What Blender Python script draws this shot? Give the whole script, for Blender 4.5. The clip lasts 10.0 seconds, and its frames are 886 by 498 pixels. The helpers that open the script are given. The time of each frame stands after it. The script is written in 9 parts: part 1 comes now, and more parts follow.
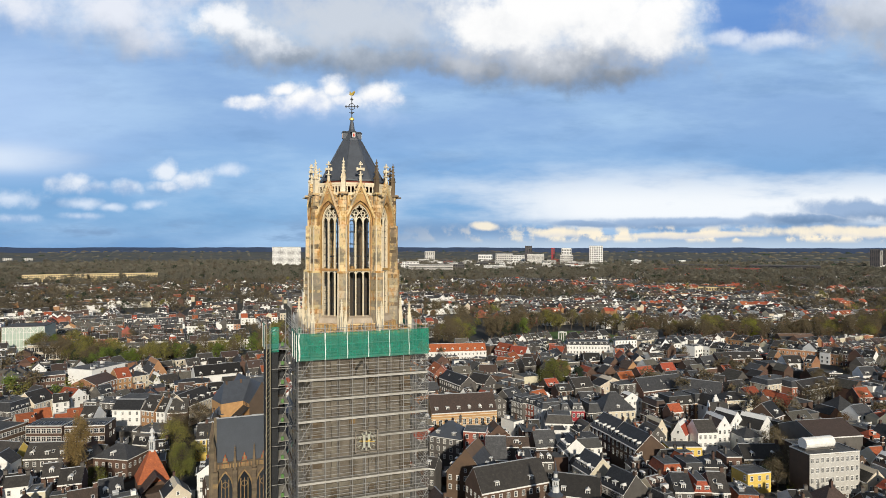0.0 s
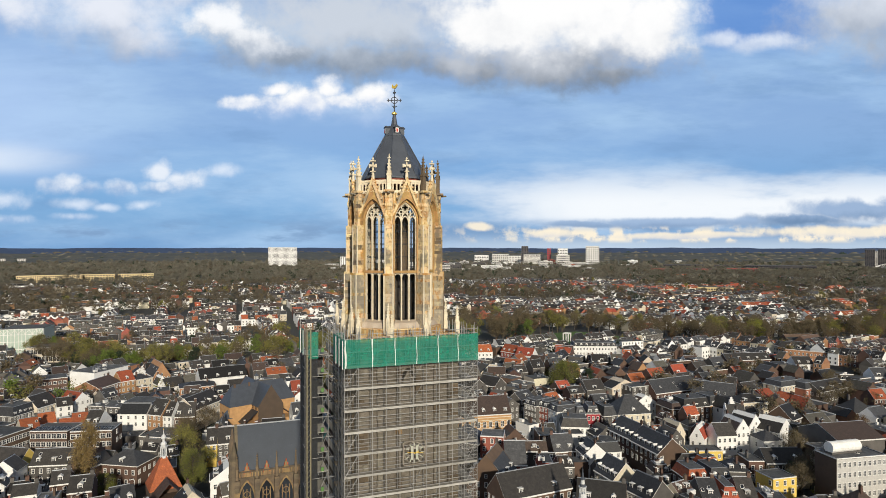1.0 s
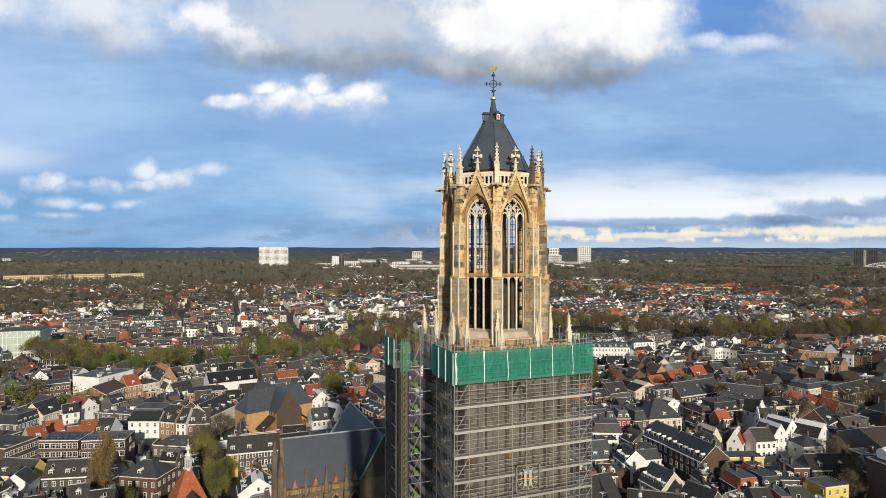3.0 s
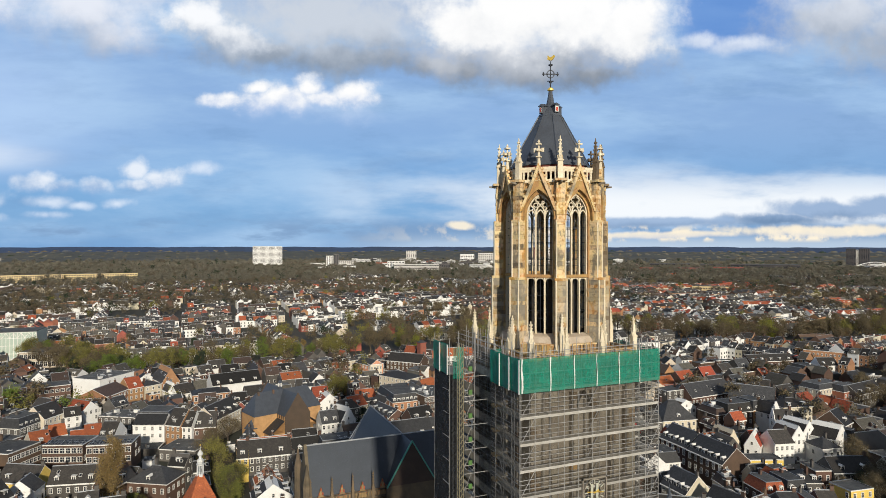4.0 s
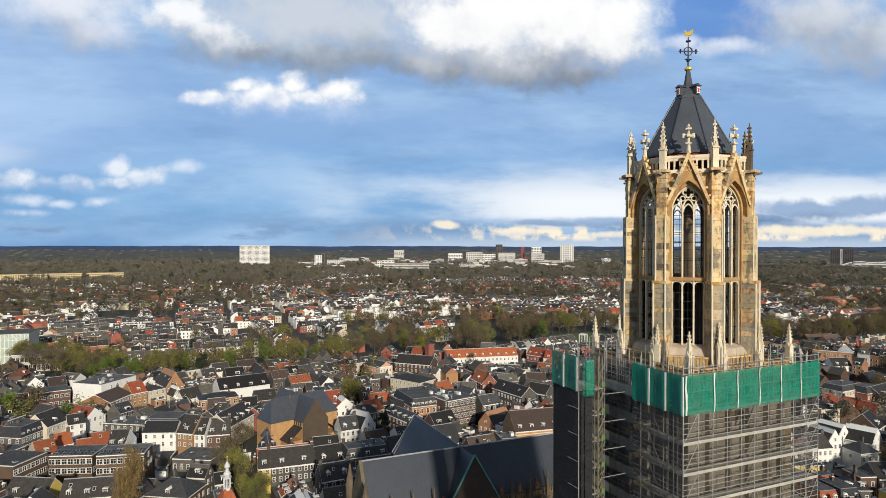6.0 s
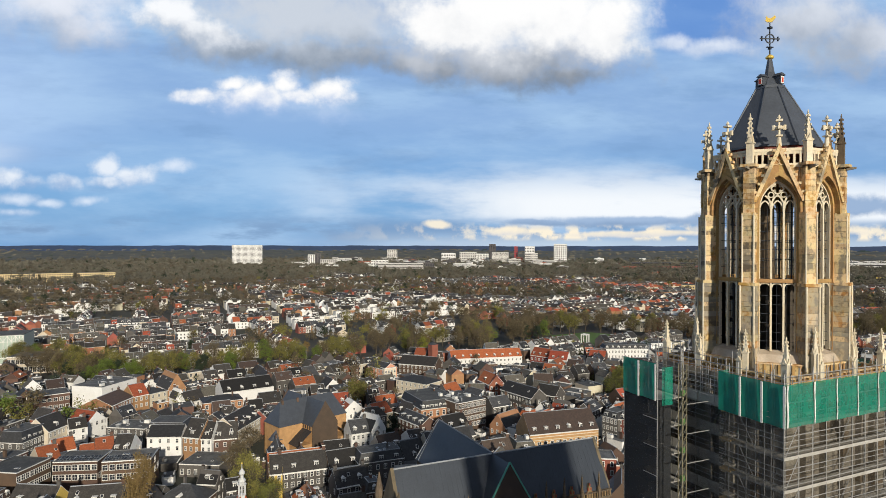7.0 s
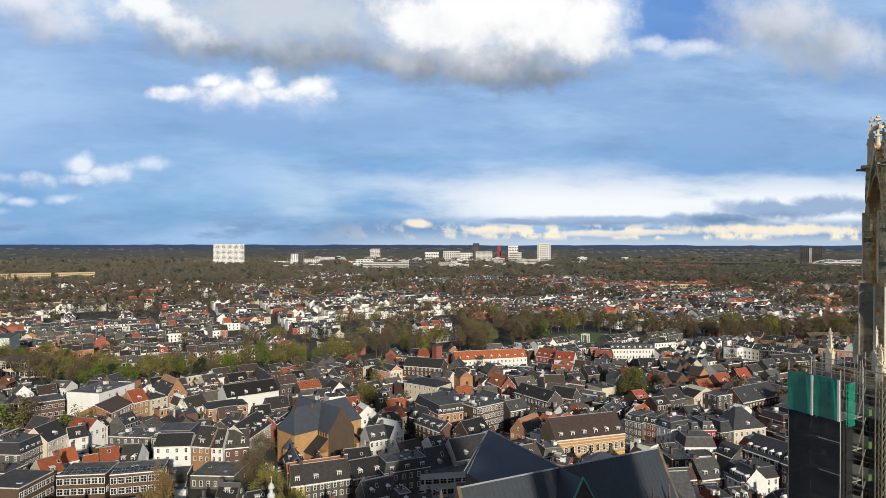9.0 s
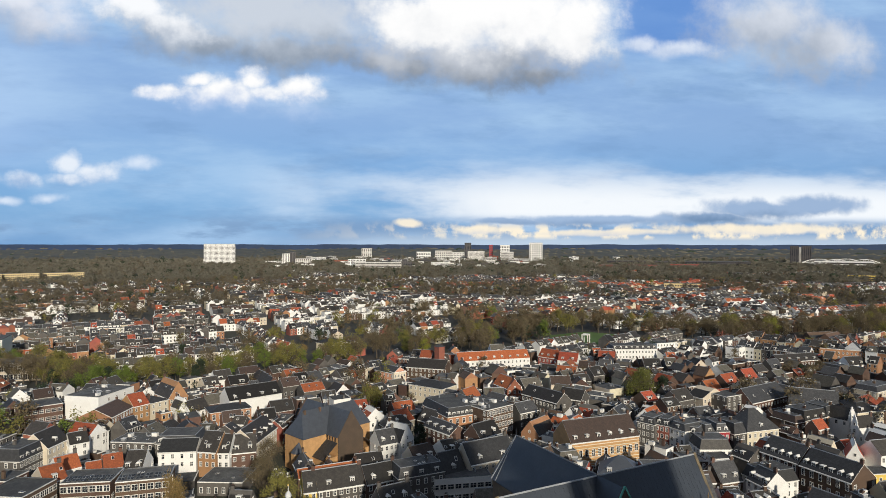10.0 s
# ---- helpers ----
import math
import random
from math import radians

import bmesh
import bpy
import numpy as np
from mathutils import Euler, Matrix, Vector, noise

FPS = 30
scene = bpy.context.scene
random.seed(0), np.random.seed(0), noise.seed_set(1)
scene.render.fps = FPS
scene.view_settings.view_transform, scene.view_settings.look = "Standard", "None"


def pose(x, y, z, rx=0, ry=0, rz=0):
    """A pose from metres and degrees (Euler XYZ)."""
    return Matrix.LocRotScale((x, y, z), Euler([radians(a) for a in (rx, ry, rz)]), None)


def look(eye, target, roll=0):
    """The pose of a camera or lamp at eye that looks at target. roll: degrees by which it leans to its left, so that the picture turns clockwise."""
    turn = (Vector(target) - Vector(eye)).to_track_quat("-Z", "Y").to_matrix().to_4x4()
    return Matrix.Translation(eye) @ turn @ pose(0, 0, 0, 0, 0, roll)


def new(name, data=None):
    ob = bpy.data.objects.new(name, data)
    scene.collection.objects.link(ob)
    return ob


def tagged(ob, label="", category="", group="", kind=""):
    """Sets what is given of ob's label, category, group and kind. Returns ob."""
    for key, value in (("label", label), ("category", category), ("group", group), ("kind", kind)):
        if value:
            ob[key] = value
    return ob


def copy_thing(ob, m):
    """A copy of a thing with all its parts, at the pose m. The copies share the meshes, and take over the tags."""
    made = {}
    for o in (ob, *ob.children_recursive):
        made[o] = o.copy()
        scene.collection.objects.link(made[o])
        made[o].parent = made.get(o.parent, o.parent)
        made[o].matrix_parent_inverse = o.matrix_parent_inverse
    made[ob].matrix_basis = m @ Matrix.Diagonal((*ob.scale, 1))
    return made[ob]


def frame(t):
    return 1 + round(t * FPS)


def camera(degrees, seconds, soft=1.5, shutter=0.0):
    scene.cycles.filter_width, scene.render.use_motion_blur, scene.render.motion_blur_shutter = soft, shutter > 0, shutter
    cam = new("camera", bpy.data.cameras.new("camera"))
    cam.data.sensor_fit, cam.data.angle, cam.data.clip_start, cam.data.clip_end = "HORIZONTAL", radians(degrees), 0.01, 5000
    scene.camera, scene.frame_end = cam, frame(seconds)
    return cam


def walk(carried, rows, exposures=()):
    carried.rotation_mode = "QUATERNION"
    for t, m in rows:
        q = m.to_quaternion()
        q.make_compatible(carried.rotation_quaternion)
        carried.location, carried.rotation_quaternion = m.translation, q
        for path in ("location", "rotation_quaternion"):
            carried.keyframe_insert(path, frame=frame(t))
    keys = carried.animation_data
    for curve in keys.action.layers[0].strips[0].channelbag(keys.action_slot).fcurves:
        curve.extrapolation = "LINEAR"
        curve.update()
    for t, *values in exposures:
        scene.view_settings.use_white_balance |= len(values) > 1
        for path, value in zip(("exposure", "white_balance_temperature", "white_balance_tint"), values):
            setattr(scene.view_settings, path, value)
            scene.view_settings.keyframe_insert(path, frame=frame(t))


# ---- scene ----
# camera and flight
cam = camera(71.7, 10.0, soft=0.8)
METRES, EYE, TILT, LEAN, TURN = 95.0, 86.0, 0.0, 0.0, -20.3
ROWS = [
    (0.0, 0.0, 0.0, 0.0, 0.0, -0.16, -0.05),
    (0.5, -0.0435, 0.0253, 0.0005, -0.25, -0.13, -0.03),
    (1.0, -0.0867, 0.0508, 0.0005, -0.49, -0.12, -0.02),
    (1.5, -0.1299, 0.0769, 0.0006, -0.71, -0.1, -0.01),
    (2.0, -0.1728, 0.1032, 0.0009, -0.95, -0.12, -0.01),
    (2.5, -0.2154, 0.1296, 0.0011, -1.24, -0.14, -0.02),
    (4.0, -0.3432, 0.209, 0.0013, -2.23, -0.21, -0.03),
    (4.5, -0.3856, 0.2362, 0.0012, -2.58, -0.24, -0.02),
    (5.0, -0.4278, 0.2638, 0.001, -2.94, -0.26, -0.03),
    (5.5, -0.4698, 0.292, 0.0009, -3.27, -0.27, -0.07),
    (7.0, -0.5962, 0.3759, 0.0007, -4.39, -0.32, -0.08),
    (7.5, -0.6375, 0.4033, 0.0006, -4.82, -0.34, -0.1),
    (8.0, -0.6783, 0.4313, 0.0007, -5.31, -0.36, -0.09),
    (8.5, -0.718, 0.46, 0.0004, -5.77, -0.39, -0.09),
    (9.0, -0.7578, 0.488, 0.0003, -6.21, -0.4, -0.07),
    (9.5, -0.798, 0.517, 0.0011, -6.66, -0.42, -0.06),
    (10.0, -0.8372, 0.546, 0.0015, -7.11, -0.44, -0.03),
]
walk(cam, [(t, pose(0, 0, EYE, TILT, LEAN, TURN) @ pose(METRES * x, METRES * y, METRES * z, 90 + pitch, roll, yaw)) for t, x, y, z, yaw, pitch, roll in ROWS])

# sun, sky and clouds
SUN_FROM = Vector((-0.13, -0.99, 0.0)).normalized()
SUN_ELEV = 19.0
sun_dir = SUN_FROM * math.cos(radians(SUN_ELEV)) + Vector((0, 0, math.sin(radians(SUN_ELEV))))
sun = new("sun", bpy.data.lights.new("sun", "SUN"))
sun.data.energy, sun.data.angle, sun.data.color = 4.3, radians(2.0), (1.0, 0.92, 0.77)
sun.matrix_world = look(sun_dir * 300, (0, 0, 0))


class Nodes:
    """Short-hand for node maths."""

    def __init__(self, tree):
        self.t = tree

    def add(self, kind, **inputs):
        n = self.t.nodes.new(kind)
        for k, v in inputs.items():
            self.put(n, k, v)
        return n

    def put(self, n, k, v):
        sock = n.inputs[int(k[1:])] if k[0] == "i" and k[1:].isdigit() else n.inputs[k.replace("_", " ")]
        if isinstance(v, bpy.types.NodeSocket):
            self.t.links.new(v, sock)
        else:
            sock.default_value = v

    def m(self, op, a, b=0.0, c=0.0, clamp=False):
        n = self.t.nodes.new("ShaderNodeMath")
        n.operation, n.use_clamp = op, clamp
        for k, v in zip(("i0", "i1", "i2"), (a, b, c)):
            self.put(n, k, v)
        return n.outputs[0]

    def step(self, x, lo, hi):
        n = self.t.nodes.new("ShaderNodeMapRange")
        n.interpolation_type = "SMOOTHSTEP"
        for k, v in zip(("i0", "i1", "i2", "i3", "i4"), (x, lo, hi, 0.0, 1.0)):
            self.put(n, k, v)
        return n.outputs[0]

    def mix(self, f, a, b, mode="MIX"):
        n = self.t.nodes.new("ShaderNodeMix")
        n.data_type, n.blend_type = "RGBA", mode
        for k, v in (("i0", f), ("i6", a), ("i7", b)):
            self.put(n, k, (*v, 1) if isinstance(v, tuple) and len(v) == 3 else v)
        return n.outputs[2]

    def noise(self, vec, scale, detail=4.0, rough=0.55, out=0):
        n = self.add("ShaderNodeTexNoise", Scale=scale, Detail=detail, Roughness=rough)
        if vec is not None:
            self.t.links.new(vec, n.inputs["Vector"])
        return n.outputs[out]


def build_sky():
    world = bpy.data.worlds.new("sky")
    scene.world = world
    world.use_nodes = True
    tree = world.node_tree
    tree.nodes.clear()
    N = Nodes(tree)
    sky = tree.nodes.new("ShaderNodeTexSky")
    sky.sky_type, sky.sun_disc = "NISHITA", False
    sky.sun_elevation = radians(SUN_ELEV)
    sky.sun_rotation = math.atan2(SUN_FROM.x, SUN_FROM.y)
    sky.air_density, sky.dust_density, sky.ozone_density = 1.0, 0.6, 2.0
    coord = tree.nodes.new("ShaderNodeTexCoord")
    sep = tree.nodes.new("ShaderNodeSeparateXYZ")
    tree.links.new(coord.outputs["Generated"], sep.inputs[0])
    x, y, z = sep.outputs
    # the sky is laid out on a plane that stands across the bearing of 20.3 degrees
    ca, sa = math.cos(radians(20.3)), math.sin(radians(20.3))
    fwd = N.m("MAXIMUM", N.m("ADD", N.m("MULTIPLY", x, sa), N.m("MULTIPLY", y, ca)), 0.12)
    side = N.m("SUBTRACT", N.m("MULTIPLY", x, ca), N.m("MULTIPLY", y, sa))
    u = N.m("MULTIPLY", N.m("DIVIDE", side, fwd), 10.83)
    v = N.m("MULTIPLY", N.m("DIVIDE", z, fwd), 10.83)
    plane = N.add("ShaderNodeCombineXYZ", i0=u, i1=v, i2=0.0).outputs[0]
    flat = N.add("ShaderNodeCombineXYZ", i0=N.m("MULTIPLY", u, 0.32), i1=N.m("MULTIPLY", v, 1.25), i2=3.0).outputs[0]
    big = N.noise(plane, 0.55, 6.0, 0.55)
    fine = N.noise(plane, 1.5, 7.0, 0.6)
    streak = N.noise(flat, 0.7, 6.0, 0.58)
    haze = N.noise(flat, 1.9, 5.0, 0.6)
    # clear sky: the physical sky, veiled by the grey blue of thin high cloud
    base = N.mix(1.0, sky.outputs[0], (0.115, 0.115, 0.115), "MULTIPLY")
    veil = N.mix(N.step(v, 2.4, 0.5), (0.26, 0.43, 0.74), (0.12, 0.34, 0.70))
    col = N.mix(0.85, base, veil)
    col = N.mix(N.m("MULTIPLY", N.step(streak, 0.40, 0.70), 0.8), col, (0.42, 0.62, 0.87))
    col = N.mix(N.m("MULTIPLY", N.step(haze, 0.48, 0.72), 0.4), col, (0.18, 0.33, 0.58))
    # paler sky at one end
    left = N.m("MULTIPLY", N.step(u, -4.0, -8.0), N.m("MULTIPLY", N.step(v, 0.9, 1.6), N.step(v, 4.4, 2.6)))
    col = N.mix(N.m("MULTIPLY", left, 0.7), col, (0.46, 0.63, 0.92))
    left = N.m("MULTIPLY", N.step(N.m("ADD", u, N.m("MULTIPLY", streak, 3.0)), -4.6, -6.6), N.m("MULTIPLY", N.step(v, 1.2, 1.5), N.step(v, 2.0, 1.6)))
    col = N.mix(N.m("MULTIPLY", left, 0.6), col, (0.85, 0.92, 1.0))
    # the bright veil low at the other end
    gl = N.m("MULTIPLY", N.step(N.m("ADD", u, N.m("MULTIPLY", big, 3.0)), -1.2, 4.6), N.m("MULTIPLY", N.step(v, 0.2, 0.6), N.step(v, 1.75, 0.75)))
    col = N.mix(N.m("MULTIPLY", gl, N.step(N.m("ADD", streak, N.m("MULTIPLY", gl, 0.25)), 0.44, 0.68)), col, (0.92, 0.96, 1.0))

    # billows: the plane is warped before the heaps are drawn on it
    warp = N.add("ShaderNodeTexNoise", Scale=0.8, Detail=6.0, Roughness=0.6)
    tree.links.new(plane, warp.inputs["Vector"])
    wsep = tree.nodes.new("ShaderNodeSeparateColor")
    tree.links.new(warp.outputs[1], wsep.inputs[0])
    wu = N.m("ADD", u, N.m("MULTIPLY", N.m("SUBTRACT", wsep.outputs[0], 0.5), 1.5))
    wv = N.m("ADD", v, N.m("MULTIPLY", N.m("SUBTRACT", wsep.outputs[1], 0.5), 1.0))
    puffs = N.noise(plane, 2.6, 6.0, 0.55)
    billow = N.noise(plane, 0.9, 5.0, 0.5)

    def cloud(colour, heaps, lit, shade, soft=0.3, flip=0.0, opacity=1.0, puff=0.8, grain=None, rag=0.35):
        """Heaps (u, v, half width, half height) of one cloud; lit above, shaded below."""
        f = top = None
        for u0, v0, a, b in heaps:
            k = min(1.0, b * 2.2)
            cu, cv = (N.m("ADD", u, N.m("MULTIPLY", N.m("SUBTRACT", wu, u), k)), N.m("ADD", v, N.m("MULTIPLY", N.m("SUBTRACT", wv, v), k)))
            du, dv = N.m("DIVIDE", N.m("SUBTRACT", cu, u0), a), N.m("DIVIDE", N.m("SUBTRACT", cv, v0), b)
            d = N.m("SUBTRACT", 1.0, N.m("SQRT", N.m("ADD", N.m("MULTIPLY", du, du), N.m("MULTIPLY", dv, dv))))
            f = d if f is None else N.m("MAXIMUM", f, d)
            top = dv if top is None else N.m("MAXIMUM", top, dv)
        f = N.m("ADD", f, N.m("ADD", N.m("MULTIPLY", N.m("SUBTRACT", fine, 0.5), 1.5 * puff), N.m("MULTIPLY", N.m("SUBTRACT", puffs, 0.5), rag)))
        cover = N.m("MULTIPLY", N.step(f, -0.1, soft * 1.4), opacity)
        lightness = N.step(N.m("ADD", top, N.m("MULTIPLY", N.m("SUBTRACT", grain or fine, 0.5), 3.4)), -1.1 + flip, 1.1 + flip)
        return N.mix(cover, colour, N.mix(lightness, shade, lit))

    white, cream = (1.0, 1.0, 1.0), (1.0, 0.90, 0.72)
    # deep blue gap, then the heavy bank across the top
    gap = N.m("MULTIPLY", N.step(u, 4.3, 5.0), N.m("MULTIPLY", N.step(u, 7.6, 6.2), N.step(v, 3.2, 3.9)))
    col = N.mix(N.m("MULTIPLY", gap, 0.75), col, (0.10, 0.26, 0.66))
    col = cloud(col, ((-5.7, 4.25, 1.9, 0.9), (-5.2, 3.7, 0.95, 0.5), (-7.6, 4.3, 1.4, 0.6)), (0.80, 0.84, 0.93), (0.36, 0.43, 0.56), 0.7, 0.05, grain=billow)
    col = cloud(col, ((-1.5, 4.0, 3.3, 1.0), (-1.2, 3.35, 2.2, 0.5), (-2.8, 3.5, 1.6, 0.42)), (0.60, 0.66, 0.75), (0.22, 0.28, 0.37), 0.6, 0.35, grain=billow)
    col = cloud(col, ((-3.9, 3.85, 0.75, 0.42), (-3.2, 3.65, 0.8, 0.3)), (0.95, 0.97, 1.0), (0.42, 0.49, 0.60), 0.45, 0.0)
    col = cloud(col, ((1.9, 3.35, 3.1, 0.62), (3.0, 3.05, 1.1, 0.36), (0.6, 3.2, 1.4, 0.36)), (0.55, 0.59, 0.66), (0.20, 0.24, 0.30), 0.6, 0.25, grain=billow)
    col = cloud(col, ((2.2, 4.25, 2.4, 0.9), (3.7, 4.0, 1.15, 0.75), (1.0, 3.95, 1.1, 0.5)), white, (0.80, 0.82, 0.85), 0.4, -0.5, 1.0, 0.6)
    col = cloud(col, ((7.5, 4.1, 1.7, 0.85), (8.6, 3.8, 1.4, 0.8)), (0.70, 0.75, 0.84), (0.38, 0.44, 0.54), 0.6, 0.1, grain=billow)
    col = cloud(col, ((5.7, 3.62, 0.9, 0.2), (5.0, 3.7, 0.6, 0.18)), (0.85, 0.90, 0.98), (0.50, 0.60, 0.78), 0.6, 0.0, 0.8)
    # the lit heap in the middle, with its thin grey foot
    col = cloud(col, ((-1.9, 2.45, 1.5, 0.3), (-1.3, 2.3, 0.9, 0.26)), (0.55, 0.68, 0.90), (0.34, 0.50, 0.78), 0.9, 0.2, 0.7, 0.9, None, 0.7)
    col = cloud(col, ((-3.45, 2.58, 0.55, 0.17), (-2.45, 2.6, 0.8, 0.3), (-1.95, 2.84, 0.42, 0.26), (-2.8, 2.8, 0.35, 0.14), (-1.15, 2.7, 0.5, 0.27), (-1.7, 2.64, 0.5, 0.2)), white, (0.44, 0.57, 0.82), 0.55, 0.0, 1.0, 0.7, puffs, 1.1)
    # small heaps low on the other side
    col = cloud(col, ((-6.55, 1.13, 0.5, 0.2), (-6.15, 1.05, 0.4, 0.18), (-5.62, 1.06, 0.4, 0.17), (-4.92, 1.36, 0.3, 0.2), (-4.45, 1.2, 0.46, 0.24), (-4.85, 1.1, 0.4, 0.12)), (0.86, 0.91, 0.98), (0.30, 0.46, 0.72), 0.6, 0.1, 0.9, 0.8, puffs, 1.0)
    col = cloud(col, ((-6.35, 0.78, 0.5, 0.13), (-5.85, 0.72, 0.3, 0.09), (-5.2, 0.75, 0.3, 0.11), (-7.6, 0.85, 0.6, 0.2), (-6.4, 0.55, 0.5, 0.09), (-3.75, 1.38, 0.34, 0.15), (-7.7, 0.5, 0.6, 0.12)), (0.78, 0.86, 0.98), (0.32, 0.48, 0.74), 0.7, 0.1, 0.8, 0.8, puffs, 0.9)
    # far lines of cloud above the horizon
    band = N.m("MULTIPLY", N.step(v, 0.0, 0.12), N.step(v, 0.55, 0.3))
    col = N.mix(N.m("MULTIPLY", band, N.m("MULTIPLY", N.step(N.m("ADD", haze, N.m("MULTIPLY", u, 0.012)), 0.40, 0.58), 0.85)), col, (0.22, 0.36, 0.58))
    col = N.mix(N.m("MULTIPLY", N.m("MULTIPLY", N.step(v, 0.3, 0.02), N.step(u, -3.0, 2.0)), 0.7), col, (0.60, 0.70, 0.80))
    strip = N.m("MULTIPLY", N.m("MULTIPLY", N.step(v, 0.06, 0.16), N.step(v, 0.46, 0.25)), N.step(u, -1.5, 3.0))
    col = N.mix(N.m("MULTIPLY", strip, N.step(N.m("ADD", puffs, N.m("MULTIPLY", big, 0.3)), 0.60, 0.74)), col, cream)
    col = cloud(col, ((7.6, 0.66, 1.5, 0.24), (6.4, 0.5, 1.2, 0.14), (8.6, 0.75, 1.2, 0.25)), (0.34, 0.47, 0.68), (0.17, 0.28, 0.46), 0.4, 0.2)
    col = cloud(col, ((4.3, 0.46, 2.0, 0.1), (2.6, 0.42, 0.8, 0.07)), (0.34, 0.48, 0.70), (0.24, 0.36, 0.56), 0.4, 0.2, 0.9)
    col = cloud(col, ((7.5, 0.28, 2.4, 0.12), (4.4, 0.22, 1.6, 0.08), (2.0, 0.24, 0.5, 0.1), (0.7, 0.38, 0.3, 0.1)), cream, (0.72, 0.72, 0.74), 0.4, -0.2, 0.9)
    # an unseen dark cloud bank, added overhead and behind to lower the ambient light
    over = N.m("MAXIMUM", N.step(z, 0.42, 0.62), N.m("MULTIPLY", N.step(N.m("ADD", N.m("MULTIPLY", x, sa), N.m("MULTIPLY", y, ca)), 0.35, 0.05), N.step(z, 0.1, 0.3)))
    bank = N.mix(N.step(N.noise(coord.outputs["Generated"], 3.0, 5.0), 0.4, 0.65), (0.13, 0.155, 0.20), (0.26, 0.295, 0.36))
    col = N.mix(over, col, bank)
    back = N.add("ShaderNodeBackground", Color=col, Strength=1.0)
    out = tree.nodes.new("ShaderNodeOutputWorld")
    tree.links.new(back.outputs[0], out.inputs[0])


build_sky()

# materials
def material(name, colour, second=None, rough=0.8, metal=0.0, scale=1.0, fine=12.0, amount=0.5, vary=0.12, bump=0.0, spread=0.0, rows=0.0, grit=0.35):
    """A worn surface: two colours mixed by coarse blotches, fine grain, a shift from piece to piece, fine relief."""
    mat = bpy.data.materials.new(name)
    mat.use_nodes = True
    tree = mat.node_tree
    N = Nodes(tree)
    bsdf = tree.nodes["Principled BSDF"]
    coord = tree.nodes.new("ShaderNodeTexCoord").outputs["Object"]
    big, small = N.noise(coord, scale, 4.0), N.noise(coord, fine, 3.0)
    col = N.mix(N.m("MULTIPLY", N.step(big, 0.35, 0.65), amount), colour, second or tuple(c * 0.7 for c in colour))
    col = N.mix(N.m("MULTIPLY", N.step(small, 0.38, 0.68), grit), col, tuple(c * (0.62 if grit < 0.5 else 0.42) for c in colour))
    if grit > 0.5:
        col = N.mix(N.m("MULTIPLY", N.step(N.noise(coord, fine * 0.45, 4.0, 0.7), 0.58, 0.74), 0.6), col, tuple(min(1.0, c * 1.9) for c in colour))
    if rows:
        wave = N.add("ShaderNodeTexWave", Scale=rows, Distortion=0.4)
        wave.bands_direction = "Z"
        tree.links.new(coord, wave.inputs["Vector"])
        col = N.mix(N.m("MULTIPLY", N.step(wave.outputs[1], 0.55, 0.95), 0.4), col, tuple(c * 0.5 for c in colour))
    rnd = N.m("ADD", tree.nodes.new("ShaderNodeObjectInfo").outputs["Random"], tree.nodes.new("ShaderNodeNewGeometry").outputs["Random Per Island"])
    rnd = N.m("FRACT", rnd)
    hsv = tree.nodes.new("ShaderNodeHueSaturation")
    tree.links.new(col, hsv.inputs["Color"])
    tree.links.new(N.m("ADD", 1.0 - vary, N.m("MULTIPLY", rnd, 2 * vary)), hsv.inputs["Value"])
    if spread:
        tree.links.new(N.m("ADD", 0.5 - spread / 2, N.m("MULTIPLY", N.m("FRACT", N.m("MULTIPLY", rnd, 7.3)), spread)), hsv.inputs["Hue"])
    tree.links.new(hsv.outputs[0], bsdf.inputs["Base Color"])
    tree.links.new(N.m("ADD", rough - 0.1, N.m("MULTIPLY", small, 0.2)), bsdf.inputs["Roughness"])
    bsdf.inputs["Metallic"].default_value = metal
    if bump:
        b = N.add("ShaderNodeBump", Strength=bump, Distance=0.05, Height=small)
        tree.links.new(b.outputs[0], bsdf.inputs["Normal"])
    return mat




def stone_material(name, shares, colours, vary):
    """Old ashlar patched with new: grey, pale and ochre stretches that run up the wall, stone by stone."""
    mat = material(name, colours[1], colours[2], 0.85, 0, 0.6, 4.0, 0.5, vary, 0.4, 0.02)
    tree = mat.node_tree
    N = Nodes(tree)
    hsv = [n for n in tree.nodes if n.bl_idname == "ShaderNodeHueSaturation"][0]
    coord = tree.nodes.new("ShaderNodeTexCoord").outputs["Object"]
    tall = N.add("ShaderNodeMapping", Scale=(1.0, 1.0, 0.42))
    tree.links.new(coord, tall.inputs[0])
    patch, mottle = N.noise(tall.outputs[0], 0.75, 5.0, 0.62), N.noise(coord, 2.2, 4.0, 0.6)
    mixed = N.m("ADD", patch, N.m("MULTIPLY", N.m("SUBTRACT", mottle, 0.5), 0.35))
    col = N.mix(N.step(mixed, shares[0] - 0.06, shares[0] + 0.06), colours[0], colours[1])
    col = N.mix(N.step(mixed, shares[1] - 0.07, shares[1] + 0.07), col, colours[2])
    col = N.mix(N.m("MULTIPLY", N.step(mottle, 0.56, 0.68), 0.55), col, tuple(c * 0.45 for c in colours[0]))
    tree.links.new(col, hsv.inputs["Color"])
    return mat


